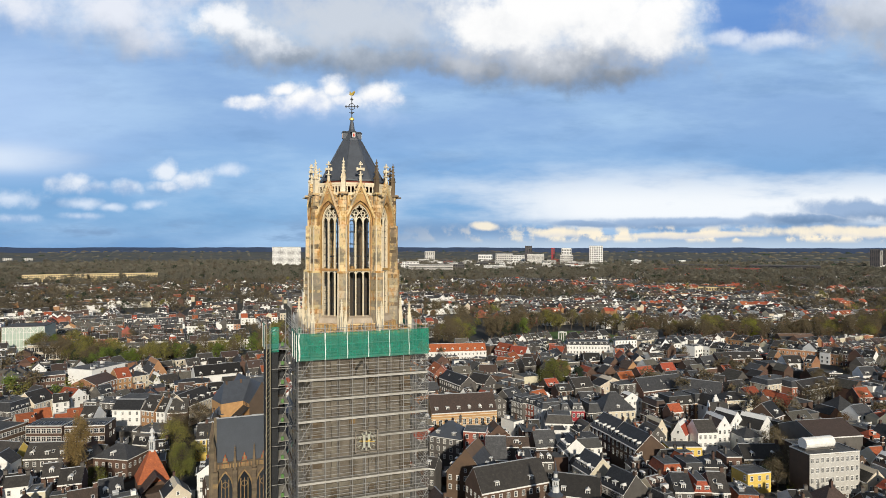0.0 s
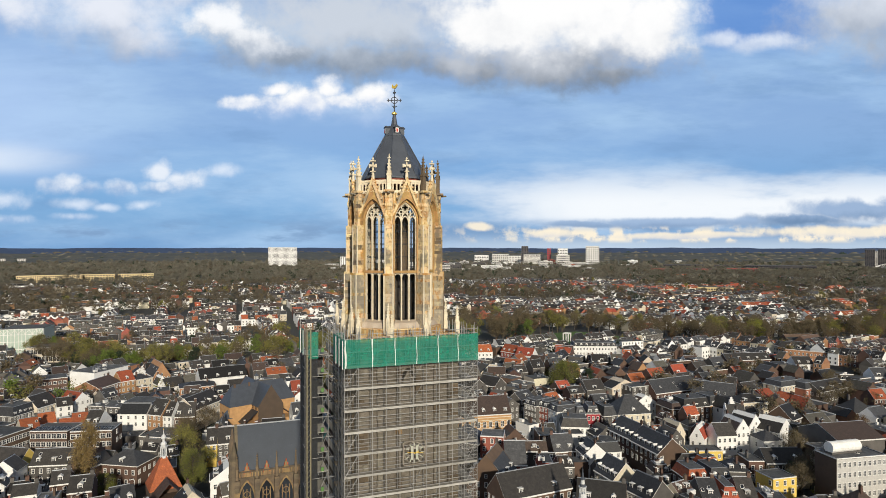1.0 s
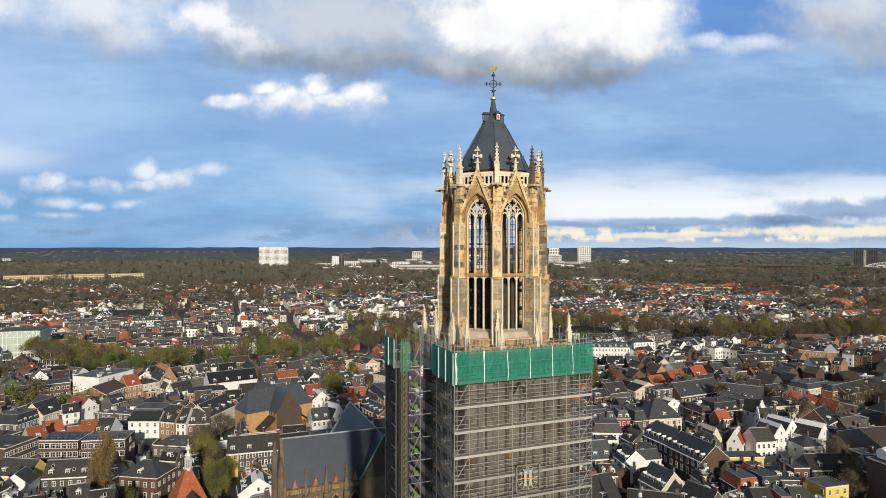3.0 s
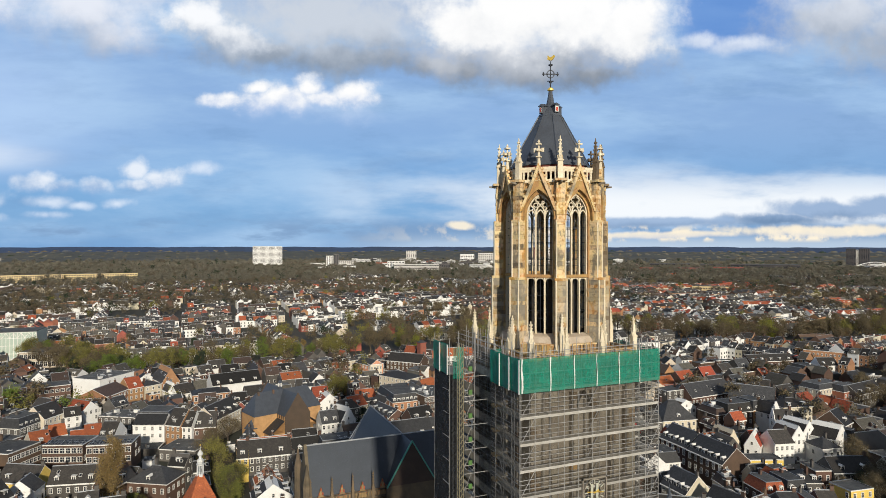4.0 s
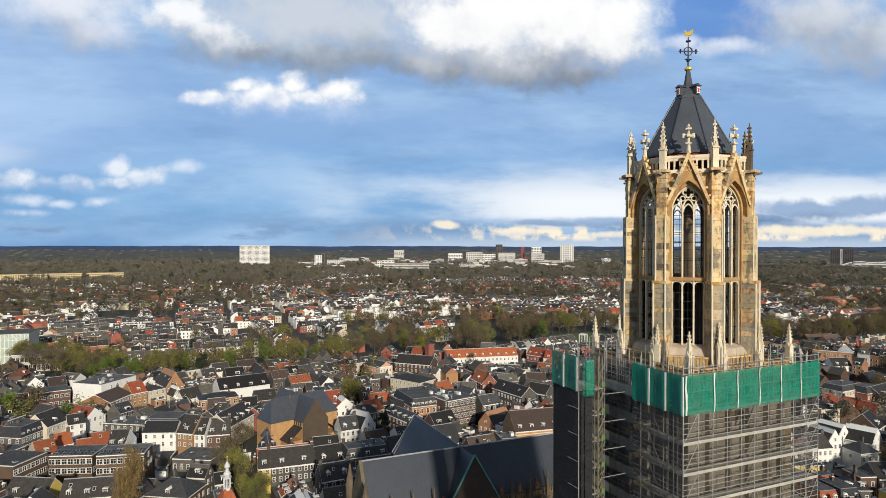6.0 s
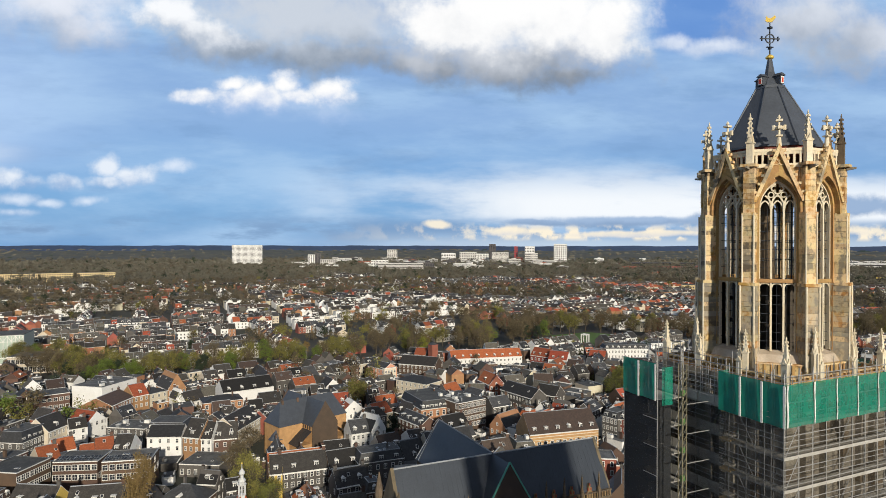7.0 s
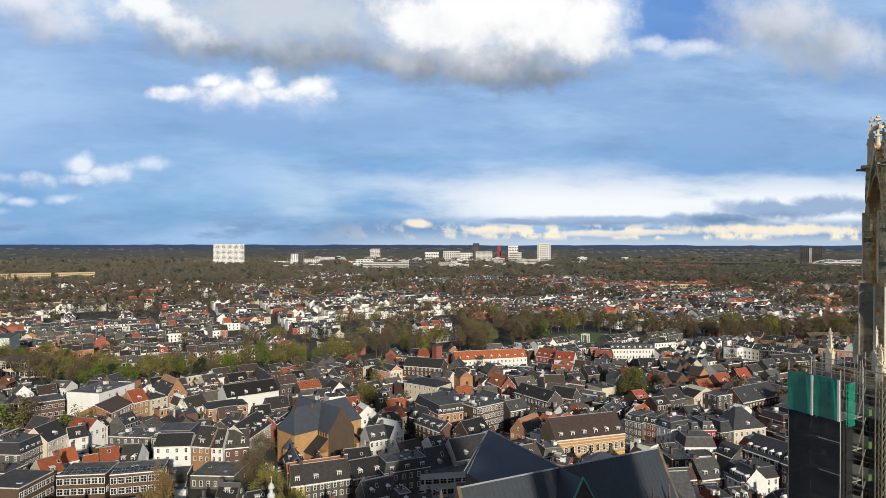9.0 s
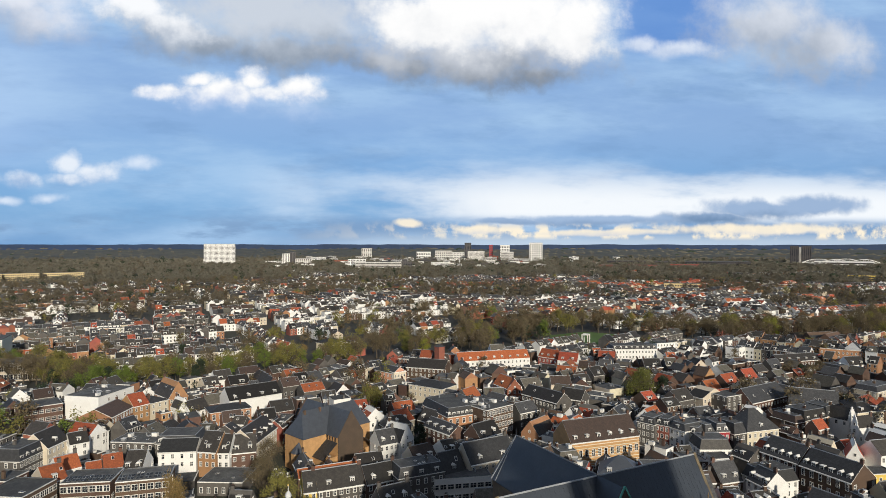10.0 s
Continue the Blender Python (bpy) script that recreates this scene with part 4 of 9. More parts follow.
def build_scaffold():
    sc = thing("scaffolding", "grey tube scaffolding with green netting wrapped round a tower", "scaffolding")
    x0, x1, y0, y1 = 11.2, 31.2, 91.1, 109.3
    LIFT, TOP, LOW = 3.05, 69.5, 0.0
    levels = [TOP - LIFT * k for k in range(11)]
    stand = Geo(TUBE).bar((0, 0, 0), (0, 0, 74.3), 0.05, 0, 5).mesh("standard")
    nx, ny = 10, 9
    xs = [x0 + (x1 - x0) * k / nx for k in range(nx + 1)]
    for x in xs:
        for y in (y0, y0 + 1.3):
            part("standard", stand, sc, m=pose(x, y, LOW))
    side_y = [y0 + 2.0 * k for k in range(1, ny + 1)]
    for y in side_y:
        inner = 97.6 < y
        for x in ((x0 + 1.9,) if inner else (x0, x0 + 1.3)):
            part("standard", stand, sc, m=pose(x, y, LOW))
        for x in (x1, x1 - 1.3):
            part("standard", stand, sc, m=pose(x, y, LOW))
    for x in xs[1:-1:2]:
        part("standard", stand, sc, m=pose(x, y1, LOW))
    for z in levels:
        d = Geo(DECK, PLANK)
        d.box(x0, y0 - 0.02, z - 0.16, x1, y0 + 1.3, z)
        d.box(x0, y0 - 0.06, z + 0.02, x1, y0 - 0.03, z + 0.17)
        part("deck", d, sc, "grey scaffold deck with toe boards")
        d = Geo(DECK, PLANK)
        d.box(x0 - 0.02, y0 + 1.3, z - 0.16, x0 + 1.3, 98.2, z)
        d.box(x0 + 0.7, 98.2, z - 0.16, x0 + 3.4, y1, z)
        d.box(x0 + 0.0, 97.7, z - 0.3, x0 + 1.6, 98.1, z - 0.16, 1)
        part("deck", d, sc)
        d = Geo(DECK)
        d.box(x1 - 1.3, y0 + 1.3, z - 0.16, x1, y1, z)
        part("deck", d, sc)
        for k, dz in enumerate((0.5, 1.0, 1.55, 2.05)):
            r = Geo(TUBE)
            r.bar((x0, y0 - 0.03, z + dz), (x1, y0 - 0.03, z + dz), 0.045 if k != 2 else 0.03, 0, 5)
            part("ledger", r, sc)
            r = Geo(TUBE)
            r.bar((x0 - 0.03, y0, z + dz), (x0 - 0.03, 98.2, z + dz), 0.045, 0, 5)
            part("ledger", r, sc)
            r = Geo(TUBE)
            r.bar((x0 + 0.7, 98.2, z + dz), (x0 + 0.7, y1, z + dz), 0.04, 0, 5)
            part("ledger", r, sc)
            r = Geo(TUBE)
            r.bar((x1 + 0.03, y0, z + dz), (x1 + 0.03, y1, z + dz), 0.04, 0, 5)
            part("ledger", r, sc)
        for a, b in ((0, 1), (nx - 1, nx)):
            r = Geo(TUBE)
            r.bar((xs[a], y0 - 0.05, z), (xs[b], y0 - 0.05, z + LIFT), 0.04, 0, 5)
            part("brace", r, sc)
        r = Geo(TUBE)
        r.bar((xs[5], y0 + 1.2, z), (xs[6], y0 + 1.2, z + LIFT), 0.06, 0, 5)
        r.bar((x0, 94.0, z), (x0, 96.0, z + LIFT), 0.04, 0, 5)
        part("brace", r, sc)
    for k in range(11, 22):
        z = TOP - LIFT * k
        d = Geo(DECK)
        d.box(x0, y0 - 0.02, z - 0.16, x1, y0 + 1.3, z)
        part("deck", d, sc)
        d = Geo(DECK)
        d.box(x0, y0 + 1.3, z - 0.16, x0 + 1.3, y1, z)
        part("deck", d, sc)
        r = Geo(TUBE)
        r.bar((x0, y0 - 0.03, z + 1.0), (x1, y0 - 0.03, z + 1.0), 0.045, 0, 5)
        part("ledger", r, sc)
    # stair and hoist tower on the shaded side, with black netting
    bx0, bx1, by0, by1 = 7.6, 11.2, 103.2, 108.3
    for x in (bx0, bx1):
        for y in (by0, by1):
            part("standard", stand, sc, m=pose(x, y, LOW))
    n = Geo(DARKNET)
    n.box(bx0 - 0.04, by0, LOW, bx0, by1, 69.5)
    n.box(bx0, by0 - 0.04, LOW, bx1 - 1.7, by0, 69.5)
    n.box(bx0, by1, LOW, bx1, by1 + 0.04, 69.5)
    part("netting", n, sc, "black debris netting on the hoist tower")
    for z in levels:
        d = Geo(DECK)
        d.box(bx0 + 0.1, by0 + 0.1, z - 0.1, bx1, by1 - 0.1, z)
        part("deck", d, sc)
        r = Geo(TUBE)
        r.bar((bx0 - 0.06, by0, z + 1.0), (bx0 - 0.06, by0 + 2.0, z + 1.0), 0.04)
        r.bar((9.5, 102.2, z), (9.5, 103.1, z + 0.02), 0.05)
        r.bar((9.6, 102.9, z), (11.1, 102.9, z + LIFT), 0.05)
        r.bar((8.2, 99.8, z + 0.3), (11.5, 99.8, z + 0.3), 0.05)
        part("brace", r, sc)
        b = Geo(LIME)
        b.box(9.8, 101.9, z + 0.5, 10.3, 102.1, z + 1.1)
        part("landing_gate", b, sc, "lime green hoist landing gate")
    mast = Geo(HOIST)
    for x, y in ((7.4, 99.5), (7.95, 99.5), (7.95, 100.05), (7.4, 100.05)):
        mast.bar((x, y, LOW), (x, y, 74.0), 0.05)
    z = LOW
    while z < 73.5:
        for (xa, ya), (xb, yb) in (((7.4, 99.5), (7.95, 99.5)), ((7.95, 99.5), (7.95, 100.05)), ((7.4, 100.05), (7.4, 99.5))):
            mast.bar((xa, ya, z), (xb, yb, z + 0.7), 0.03)
        z += 0.75
    part("hoist_mast", mast, sc, "yellowish lattice hoist mast")
    for y, x, a, b in ((0, x0 - 0.08, y0, 98.2), (0, x0 + 0.6, 98.2, 103.0)):
        n = Geo(SIDENET)
        n.box(x - 0.02, a, LOW, x, b, 69.3)
        part("netting", n, sc, "thin dark debris netting")
    for z in levels:
        n = Geo(GREYNET)
        n.box(x0 + 0.05, y0 + 0.08, z - LIFT + 0.02, x1 - 0.05, y0 + 0.1, z - 0.18)
        part("netting", n, sc, "thin grey debris netting")
        for a, b in ((98.4, 101.6), (101.7, 105.2), (105.3, 109.1)):
            n = Geo(DECK)
            n.box(x0 + 0.62, a, z + 0.02, x0 + 0.66, b, z + 1.05)
            part("guard_panel", n, sc, "pale grey guard panel")
        n = Geo(PLANK)
        n.box(x0 - 0.05, 96.9, z - 0.1, x0 + 0.7, 98.25, z + 0.12)
        part("plank", n, sc, "yellowish timber plank end")
    # green netting round the top lift, in sheets with pale ties
    cuts = [x0 - 0.1, 14.9, 18.2, 21.4, 24.7, 27.8, x1 + 0.1]
    for k, (a, b) in enumerate(zip(cuts, cuts[1:])):
        n = Geo(GREENNET)
        steps = 6
        for q in range(steps):
            f0, f1 = q / steps, (q + 1) / steps
            o0, o1 = 0.07 * math.sin(f0 * math.tau) + 0.05, 0.07 * math.sin(f1 * math.tau) + 0.05
            n.face([(a + (b - a) * f0, y0 - 0.12 - o0, 69.35), (a + (b - a) * f1, y0 - 0.12 - o1, 69.35), (a + (b - a) * f1, y0 - 0.12 - o1 * 0.4, 73.3), (a + (b - a) * f0, y0 - 0.12 - o0 * 0.4, 73.3)])
        part("green_net", n, sc, "green debris net sheet")
        t = Geo(PAINT)
        w = (0.28, 0.2, 0.12, 0.12, 0.18, 0.12)[k]
        rag = random.Random(k + 3)
        cuts_z = [69.4 + 0.65 * q for q in range(7)]
        side = [(a + 0.2 - w / 2 * rag.uniform(0.4, 1.1) + 0.05 * math.sin(q), z) for q, z in enumerate(cuts_z)] + [(a + 0.2 + w / 2 * rag.uniform(0.4, 1.1) + 0.05 * math.sin(q), z) for q, z in reversed(list(enumerate(cuts_z)))]
        t.solid([(px, y0 - 0.3, pz) for px, pz in side], [(px, y0 - 0.24, pz) for px, pz in side])
        part("net_tie", t, sc, "pale fastening strip")
    for a, b, bx in ((90.9, 93.2, x0 - 0.12), (93.2, 95.6, x0 - 0.16), (95.6, 98.3, x0 - 0.14), (103.2, 105.7, bx0 - 0.15), (105.7, 108.3, bx0 - 0.2)):
        n = Geo(DENSENET)
        z0 = 69.35 if a < 100 else 69.5
        for q in range(4):
            f0, f1 = q / 4, (q + 1) / 4
            n.face([(bx - 0.08 * math.sin(f0 * 6), a + (b - a) * f0, z0), (bx - 0.08 * math.sin(f1 * 6), a + (b - a) * f1, z0), (bx, a + (b - a) * f1, z0 + 3.95), (bx, a + (b - a) * f0, z0 + 3.95)])
        part("green_net", n, sc, "green debris net sheet")
        t = Geo(PAINT)
        t.box(bx - 0.2, a - 0.1, z0, bx - 0.12, a + 0.1, z0 + 3.9)
        part("net_tie", t, sc)
    n = Geo(GREENNET)
    n.face([(x0 - 0.1, 98.3, 69.35), (x0 + 1.5, 98.3, 69.35), (x0 + 1.5, 98.3, 73.3), (x0 - 0.1, 98.3, 73.3)])
    n.face([(bx0 + 0.5, 103.0, 68.9), (bx0 + 2.0, 103.0, 68.9), (bx0 + 2.0, 103.0, 73.0), (bx0 + 0.5, 103.0, 73.0)])
    n.face([(x1 + 0.1, y0, 69.35), (x1 + 0.1, y1, 69.35), (x1 + 0.1, y1, 73.3), (x1 + 0.1, y0, 73.3)])
    part("green_net", n, sc)
    # guard rails above the nets and over the recess
    for z in (70.5, 71.6, 72.6, 73.4, 74.0):
        r = Geo(TUBE)
        r.bar((x0, y0, z), (x1, y0, z), 0.04, 0, 5)
        part("ledger", r, sc)
        r = Geo(TUBE)
        r.bar((x0, y0, z), (x0, y1, z), 0.04, 0, 5)
        part("ledger", r, sc)
        r = Geo(TUBE)
        r.bar((x0 + 0.7, 98.0, z + 0.4), (x0 + 0.7, 109.0, z + 0.4), 0.04, 0, 5)
        part("ledger", r, sc)
    for k in range(54):
        r = Geo(TUBE)
        rnd = random.Random(k)
        x, y = (x0 + rnd.uniform(0, 2.5), rnd.uniform(92, 109)) if k % 2 else (rnd.uniform(x0, x1), y0 + rnd.uniform(0, 1.3))
        r.bar((x, y, 69.5), (x, y, rnd.uniform(73.3, 75.6)), 0.035, 0, 5)
        part("standard", r, sc)


build_scaffold()

# the great church behind the tower: transept and choir
def gable_roof(g, x0, x1, y0, y1, ze, zr, along, thick=0.25, over=0.2, m=0):
    """Two roof slopes of some thickness over a rectangle; the ridge runs along x or y."""
    if along == "x":
        c = (y0 + y1) / 2
        for a, s in ((y0, -1), (y1, 1)):
            e = a + s * over
            dz = over * (zr - ze) / abs(c - a)
            low = [(x0, e, ze - dz), (x1, e, ze - dz), (x1, c, zr), (x0, c, zr)]
            g.solid(low, [(p[0], p[1], p[2] + thick) for p in low], m)
    else:
        c = (x0 + x1) / 2
        for a, s in ((x0, -1), (x1, 1)):
            e = a + s * over
            dz = over * (zr - ze) / abs(c - a)
            low = [(e, y0, ze - dz), (e, y1, ze - dz), (c, y1, zr), (c, y0, zr)]
            g.solid(low, [(p[0], p[1], p[2] + thick) for p in low], m)


def gothic_window(parent, m, half=1.7, sill=14.0, spring=26.4, apex=30.6):
    g = Geo(CHURCHSTONE, GLASS)
    arch_moulding(g, half, spring, apex, 0.35, -0.35, 0.15, 0, sill)
    pts = [(-half, sill)] + arch_points(half, spring, apex) + [(half, sill)]
    g.face([(x, -0.04, z) for x, z in reversed(pts)], 1)
    for x in (-half / 2, 0, half / 2):
        g.box(x - 0.1, -0.25, sill, x + 0.1, -0.05, spring + (apex - spring) * 0.6)
    for k in range(10):
        a0, a1 = math.tau * k / 10, math.tau * (k + 1) / 10
        r = half * 0.42
        g.bar((r * math.cos(a0), -0.15, spring + 1.2 + r * math.sin(a0)), (r * math.cos(a1), -0.15, spring + 1.2 + r * math.sin(a1)), 0.1)
    part("window", g, parent, "tall gothic traceried window", m)


def build_dom():
    ch = thing("great_church", "weathered gothic church with steep lead roofs behind the tower", "church")
    xa, xb, yc, hw, ze, zr = -0.6, 48.4, 164.8, 5.3, 33.8, 42.5
    w = Geo(DOMSTONE, CHURCHSTONE, DARKSTONE, BRICK)
    w.box(xa, yc - hw, 0, xb, yc + hw, ze, 0)
    for x, s in ((xa, -1), (xb, 1)):
        w.solid([(x, yc - hw, ze), (x, yc + hw, ze), (x, yc, zr + 0.5)], [(x - s * 0.7, yc - hw, ze), (x - s * 0.7, yc + hw, ze), (x - s * 0.7, yc, zr + 0.5)], 0)
    part("transept_wall", w, ch)
    r = Geo(DOMLEAD, ZINC)
    gable_roof(r, xa + 0.5, xb - 0.5, yc - hw, yc + hw, ze, zr, "x", 0.2, 0.3)
    r.bar((xa + 0.5, yc, zr + 0.2), (xb - 0.5, yc, zr + 0.2), 0.17, 1, 6)
    part("transept_roof", r, ch, "blue grey lead roof with standing seams")
    seam = Geo(DOMLEAD)
    for k in range(46):
        x = xa + 1 + k * 1.02
        for s in (-1, 1):
            seam.bar((x, yc + s * (hw + 0.25), ze - 0.1), (x, yc + s * 0.1, zr + 0.12), 0.012, 0, 4)
    tagged(part("roof_seams", seam, ch), kind="stuff")
    # the gable that closes the church towards the lost nave
    cx = 21.9
    g = Geo(CHURCHBRICK, VERDIGRIS, DARKSTONE)
    y = 157.6
    g.solid([(cx - hw - 0.3, y, 0), (cx + hw + 0.3, y, 0), (cx + hw + 0.3, yc, 0), (cx - hw - 0.3, yc, 0)], [(cx - hw - 0.3, y, ze), (cx + hw + 0.3, y, ze), (cx + hw + 0.3, yc, ze), (cx - hw - 0.3, yc, ze)], 2)
    g.solid([(cx - hw - 0.3, y, ze), (cx + hw + 0.3, y, ze), (cx, y, zr + 0.6)], [(cx - hw - 0.3, y + 0.5, ze), (cx + hw + 0.3, y + 0.5, ze), (cx, y + 0.5, zr + 0.6)], 0)
    part("west_gable", g, ch, "brown brick gable, edged in green copper")
    e = Geo(VERDIGRIS)
    for s in (-1, 1):
        e.bar((cx + s * (hw + 0.45), y - 0.02, ze - 0.2), (cx, y - 0.02, zr + 0.72), 0.2, 0, 4)
    part("gable_edge", e, ch, "green copper verge")
    r = Geo(DOMLEAD)
    gable_roof(r, cx - hw, cx + hw, y + 0.4, yc, ze, zr + 0.2, "y", 0.2, 0.3)
    part("stub_roof", r, ch)
    # choir with a many-sided end
    w = Geo(DOMSTONE)
    w.box(cx - hw, yc, 0, cx + hw, 191.9, ze)
    ring = [(cx - hw, 191.9), (cx + hw, 191.9), (cx + hw, 193), (cx + 2.3, 196.8), (cx - 2.3, 196.8), (cx - hw, 193)]
    w.solid([(a, b, 0) for a, b in ring], [(a, b, ze) for a, b in ring])
    part("choir_wall", w, ch)
    r = Geo(DOMLEAD, ZINC)
    gable_roof(r, cx - hw, cx + hw, yc, 191.6, ze, zr + 0.2, "y", 0.2, 0.3)
    o = 0.3
    eave = [(cx + hw + o, 191.6), (cx + hw + o, 193.2), (cx + 2.4, 197.2), (cx - 2.4, 197.2), (cx - hw - o, 193.2), (cx - hw - o, 191.6)]
    for (a, b), (c, d) in zip(eave, eave[1:]):
        r.face([(a, b, ze - 0.4), (c, d, ze - 0.4), (cx, 191.6, zr + 0.4)])
        r.bar((c, d, ze - 0.3), (cx, 191.6, zr + 0.42), 0.1, 1, 5)
    r.bar((cx, yc, zr + 0.42), (cx, 191.6, zr + 0.42), 0.17, 1, 6)
    part("choir_roof", r, ch, "dark lead choir roof with hipped end")
    fi = Geo(IRON)
    fi.ring(cx, 191.6, zr + 0.4, 0.12, zr + 2.2, 0.04, 6)
    part("roof_finial", fi, ch)
    # chapels round the choir, with their own low roofs
    for s in (-1, 1):
        ai = Geo(DOMSTONE, DOMLEAD)
        ai.box(cx + s * (hw + 3.5) - 3.4, yc + hw, 0, cx + s * (hw + 3.5) + 3.4, 193, 17)
        ai.solid([(cx + s * (hw + 0.1) , yc + hw, 17), (cx + s * (hw + 7.1), yc + hw, 17), (cx + s * (hw + 7.1), 193, 17), (cx + s * (hw + 0.1), 193, 17)], [(cx + s * (hw + 0.1), yc + hw, 21), (cx + s * (hw + 6.9), yc + hw, 17.6), (cx + s * (hw + 6.9), 193, 17.6), (cx + s * (hw + 0.1), 193, 21)], 1)
        part("aisle", ai, ch)
    # front of the transept: buttresses, windows, parapet, pinnacles
    bays = [xa + 0.4 + 4.5 * k for k in range(12) if xa + 0.4 + 4.5 * k < xb]
    for x in bays:
        if abs(x - cx) < hw + 0.6:
            continue
        b = block_pier(x - 0.55, x + 0.55, yc - hw - 1.6, yc - hw, 0.0, 31.5, random.Random(int(x * 7) + 90), (DOMSTONE, DARKSTONE, CHURCHSTONE, DOMSTONE), 0.9)
        tagged(part("buttress", b, ch), kind="stuff")
        p = Geo(DARKSTONE)
        pinnacle(p, x, yc - hw - 0.8, 31.0, 37.6, 0.27)
        part("pinnacle", p, ch)
        p = Geo(DARKSTONE)
        pinnacle(p, x, yc + hw + 0.8, 31.0, 37.6, 0.27)
        part("pinnacle", p, ch)
    for x0 in bays[:-1]:
        x = x0 + 2.25
        if abs(x - cx) < hw + 1.0:
            continue
        gothic_window(ch, pose(x, yc - hw, 0))
        t = Geo(CHURCHSTONE, REDTILE)
        t.solid([(x - 1.1, yc - hw - 0.5, 31.8), (x + 1.1, yc - hw - 0.5, 31.8), (x, yc - hw - 0.5, 35.2)], [(x - 1.1, yc - hw + 0.1, 31.8), (x + 1.1, yc - hw + 0.1, 31.8), (x, yc - hw + 0.1, 35.2)])
        for dx, dz in ((-0.62, 0.95), (-0.32, 1.95), (0.0, 2.9), (0.32, 1.95), (0.62, 0.95)):
            t.ring(x + dx * 1.15, yc - hw - 0.5, 31.8 + dz, 0.2, 32.35 + dz, 0.12, 6, 1)
        part("gablet", t, ch, "small ochre stone gablet")
    p = Geo(CHURCHSTONE, DOMSTONE)
    p.box(xa, yc - hw - 0.75, 31.6, xb, yc - hw - 0.45, 31.9, 1)
    p.box(xa, yc - hw - 0.75, 33.0, xb, yc - hw - 0.45, 33.25, 1)
    for k in range(70):
        x = xa + 0.35 + 0.7 * k
        p.box(x - 0.12, yc - hw - 0.7, 31.9, x + 0.12, yc - hw - 0.5, 33.0)
    part("parapet", p, ch, "pierced stone parapet")
    for x, y2, h in ((-0.9, 159.2, 38.5), (-0.9, 170.4, 38.5)):
        t = Geo(DOMSTONE)
        t.ring(x, y2, 0, 0.95, 36.0, 0.85)
        t.ring(x, y2, 36.0, 0.95, h + 2, 0.1)
        part("stair_turret", t, ch)


build_dom()


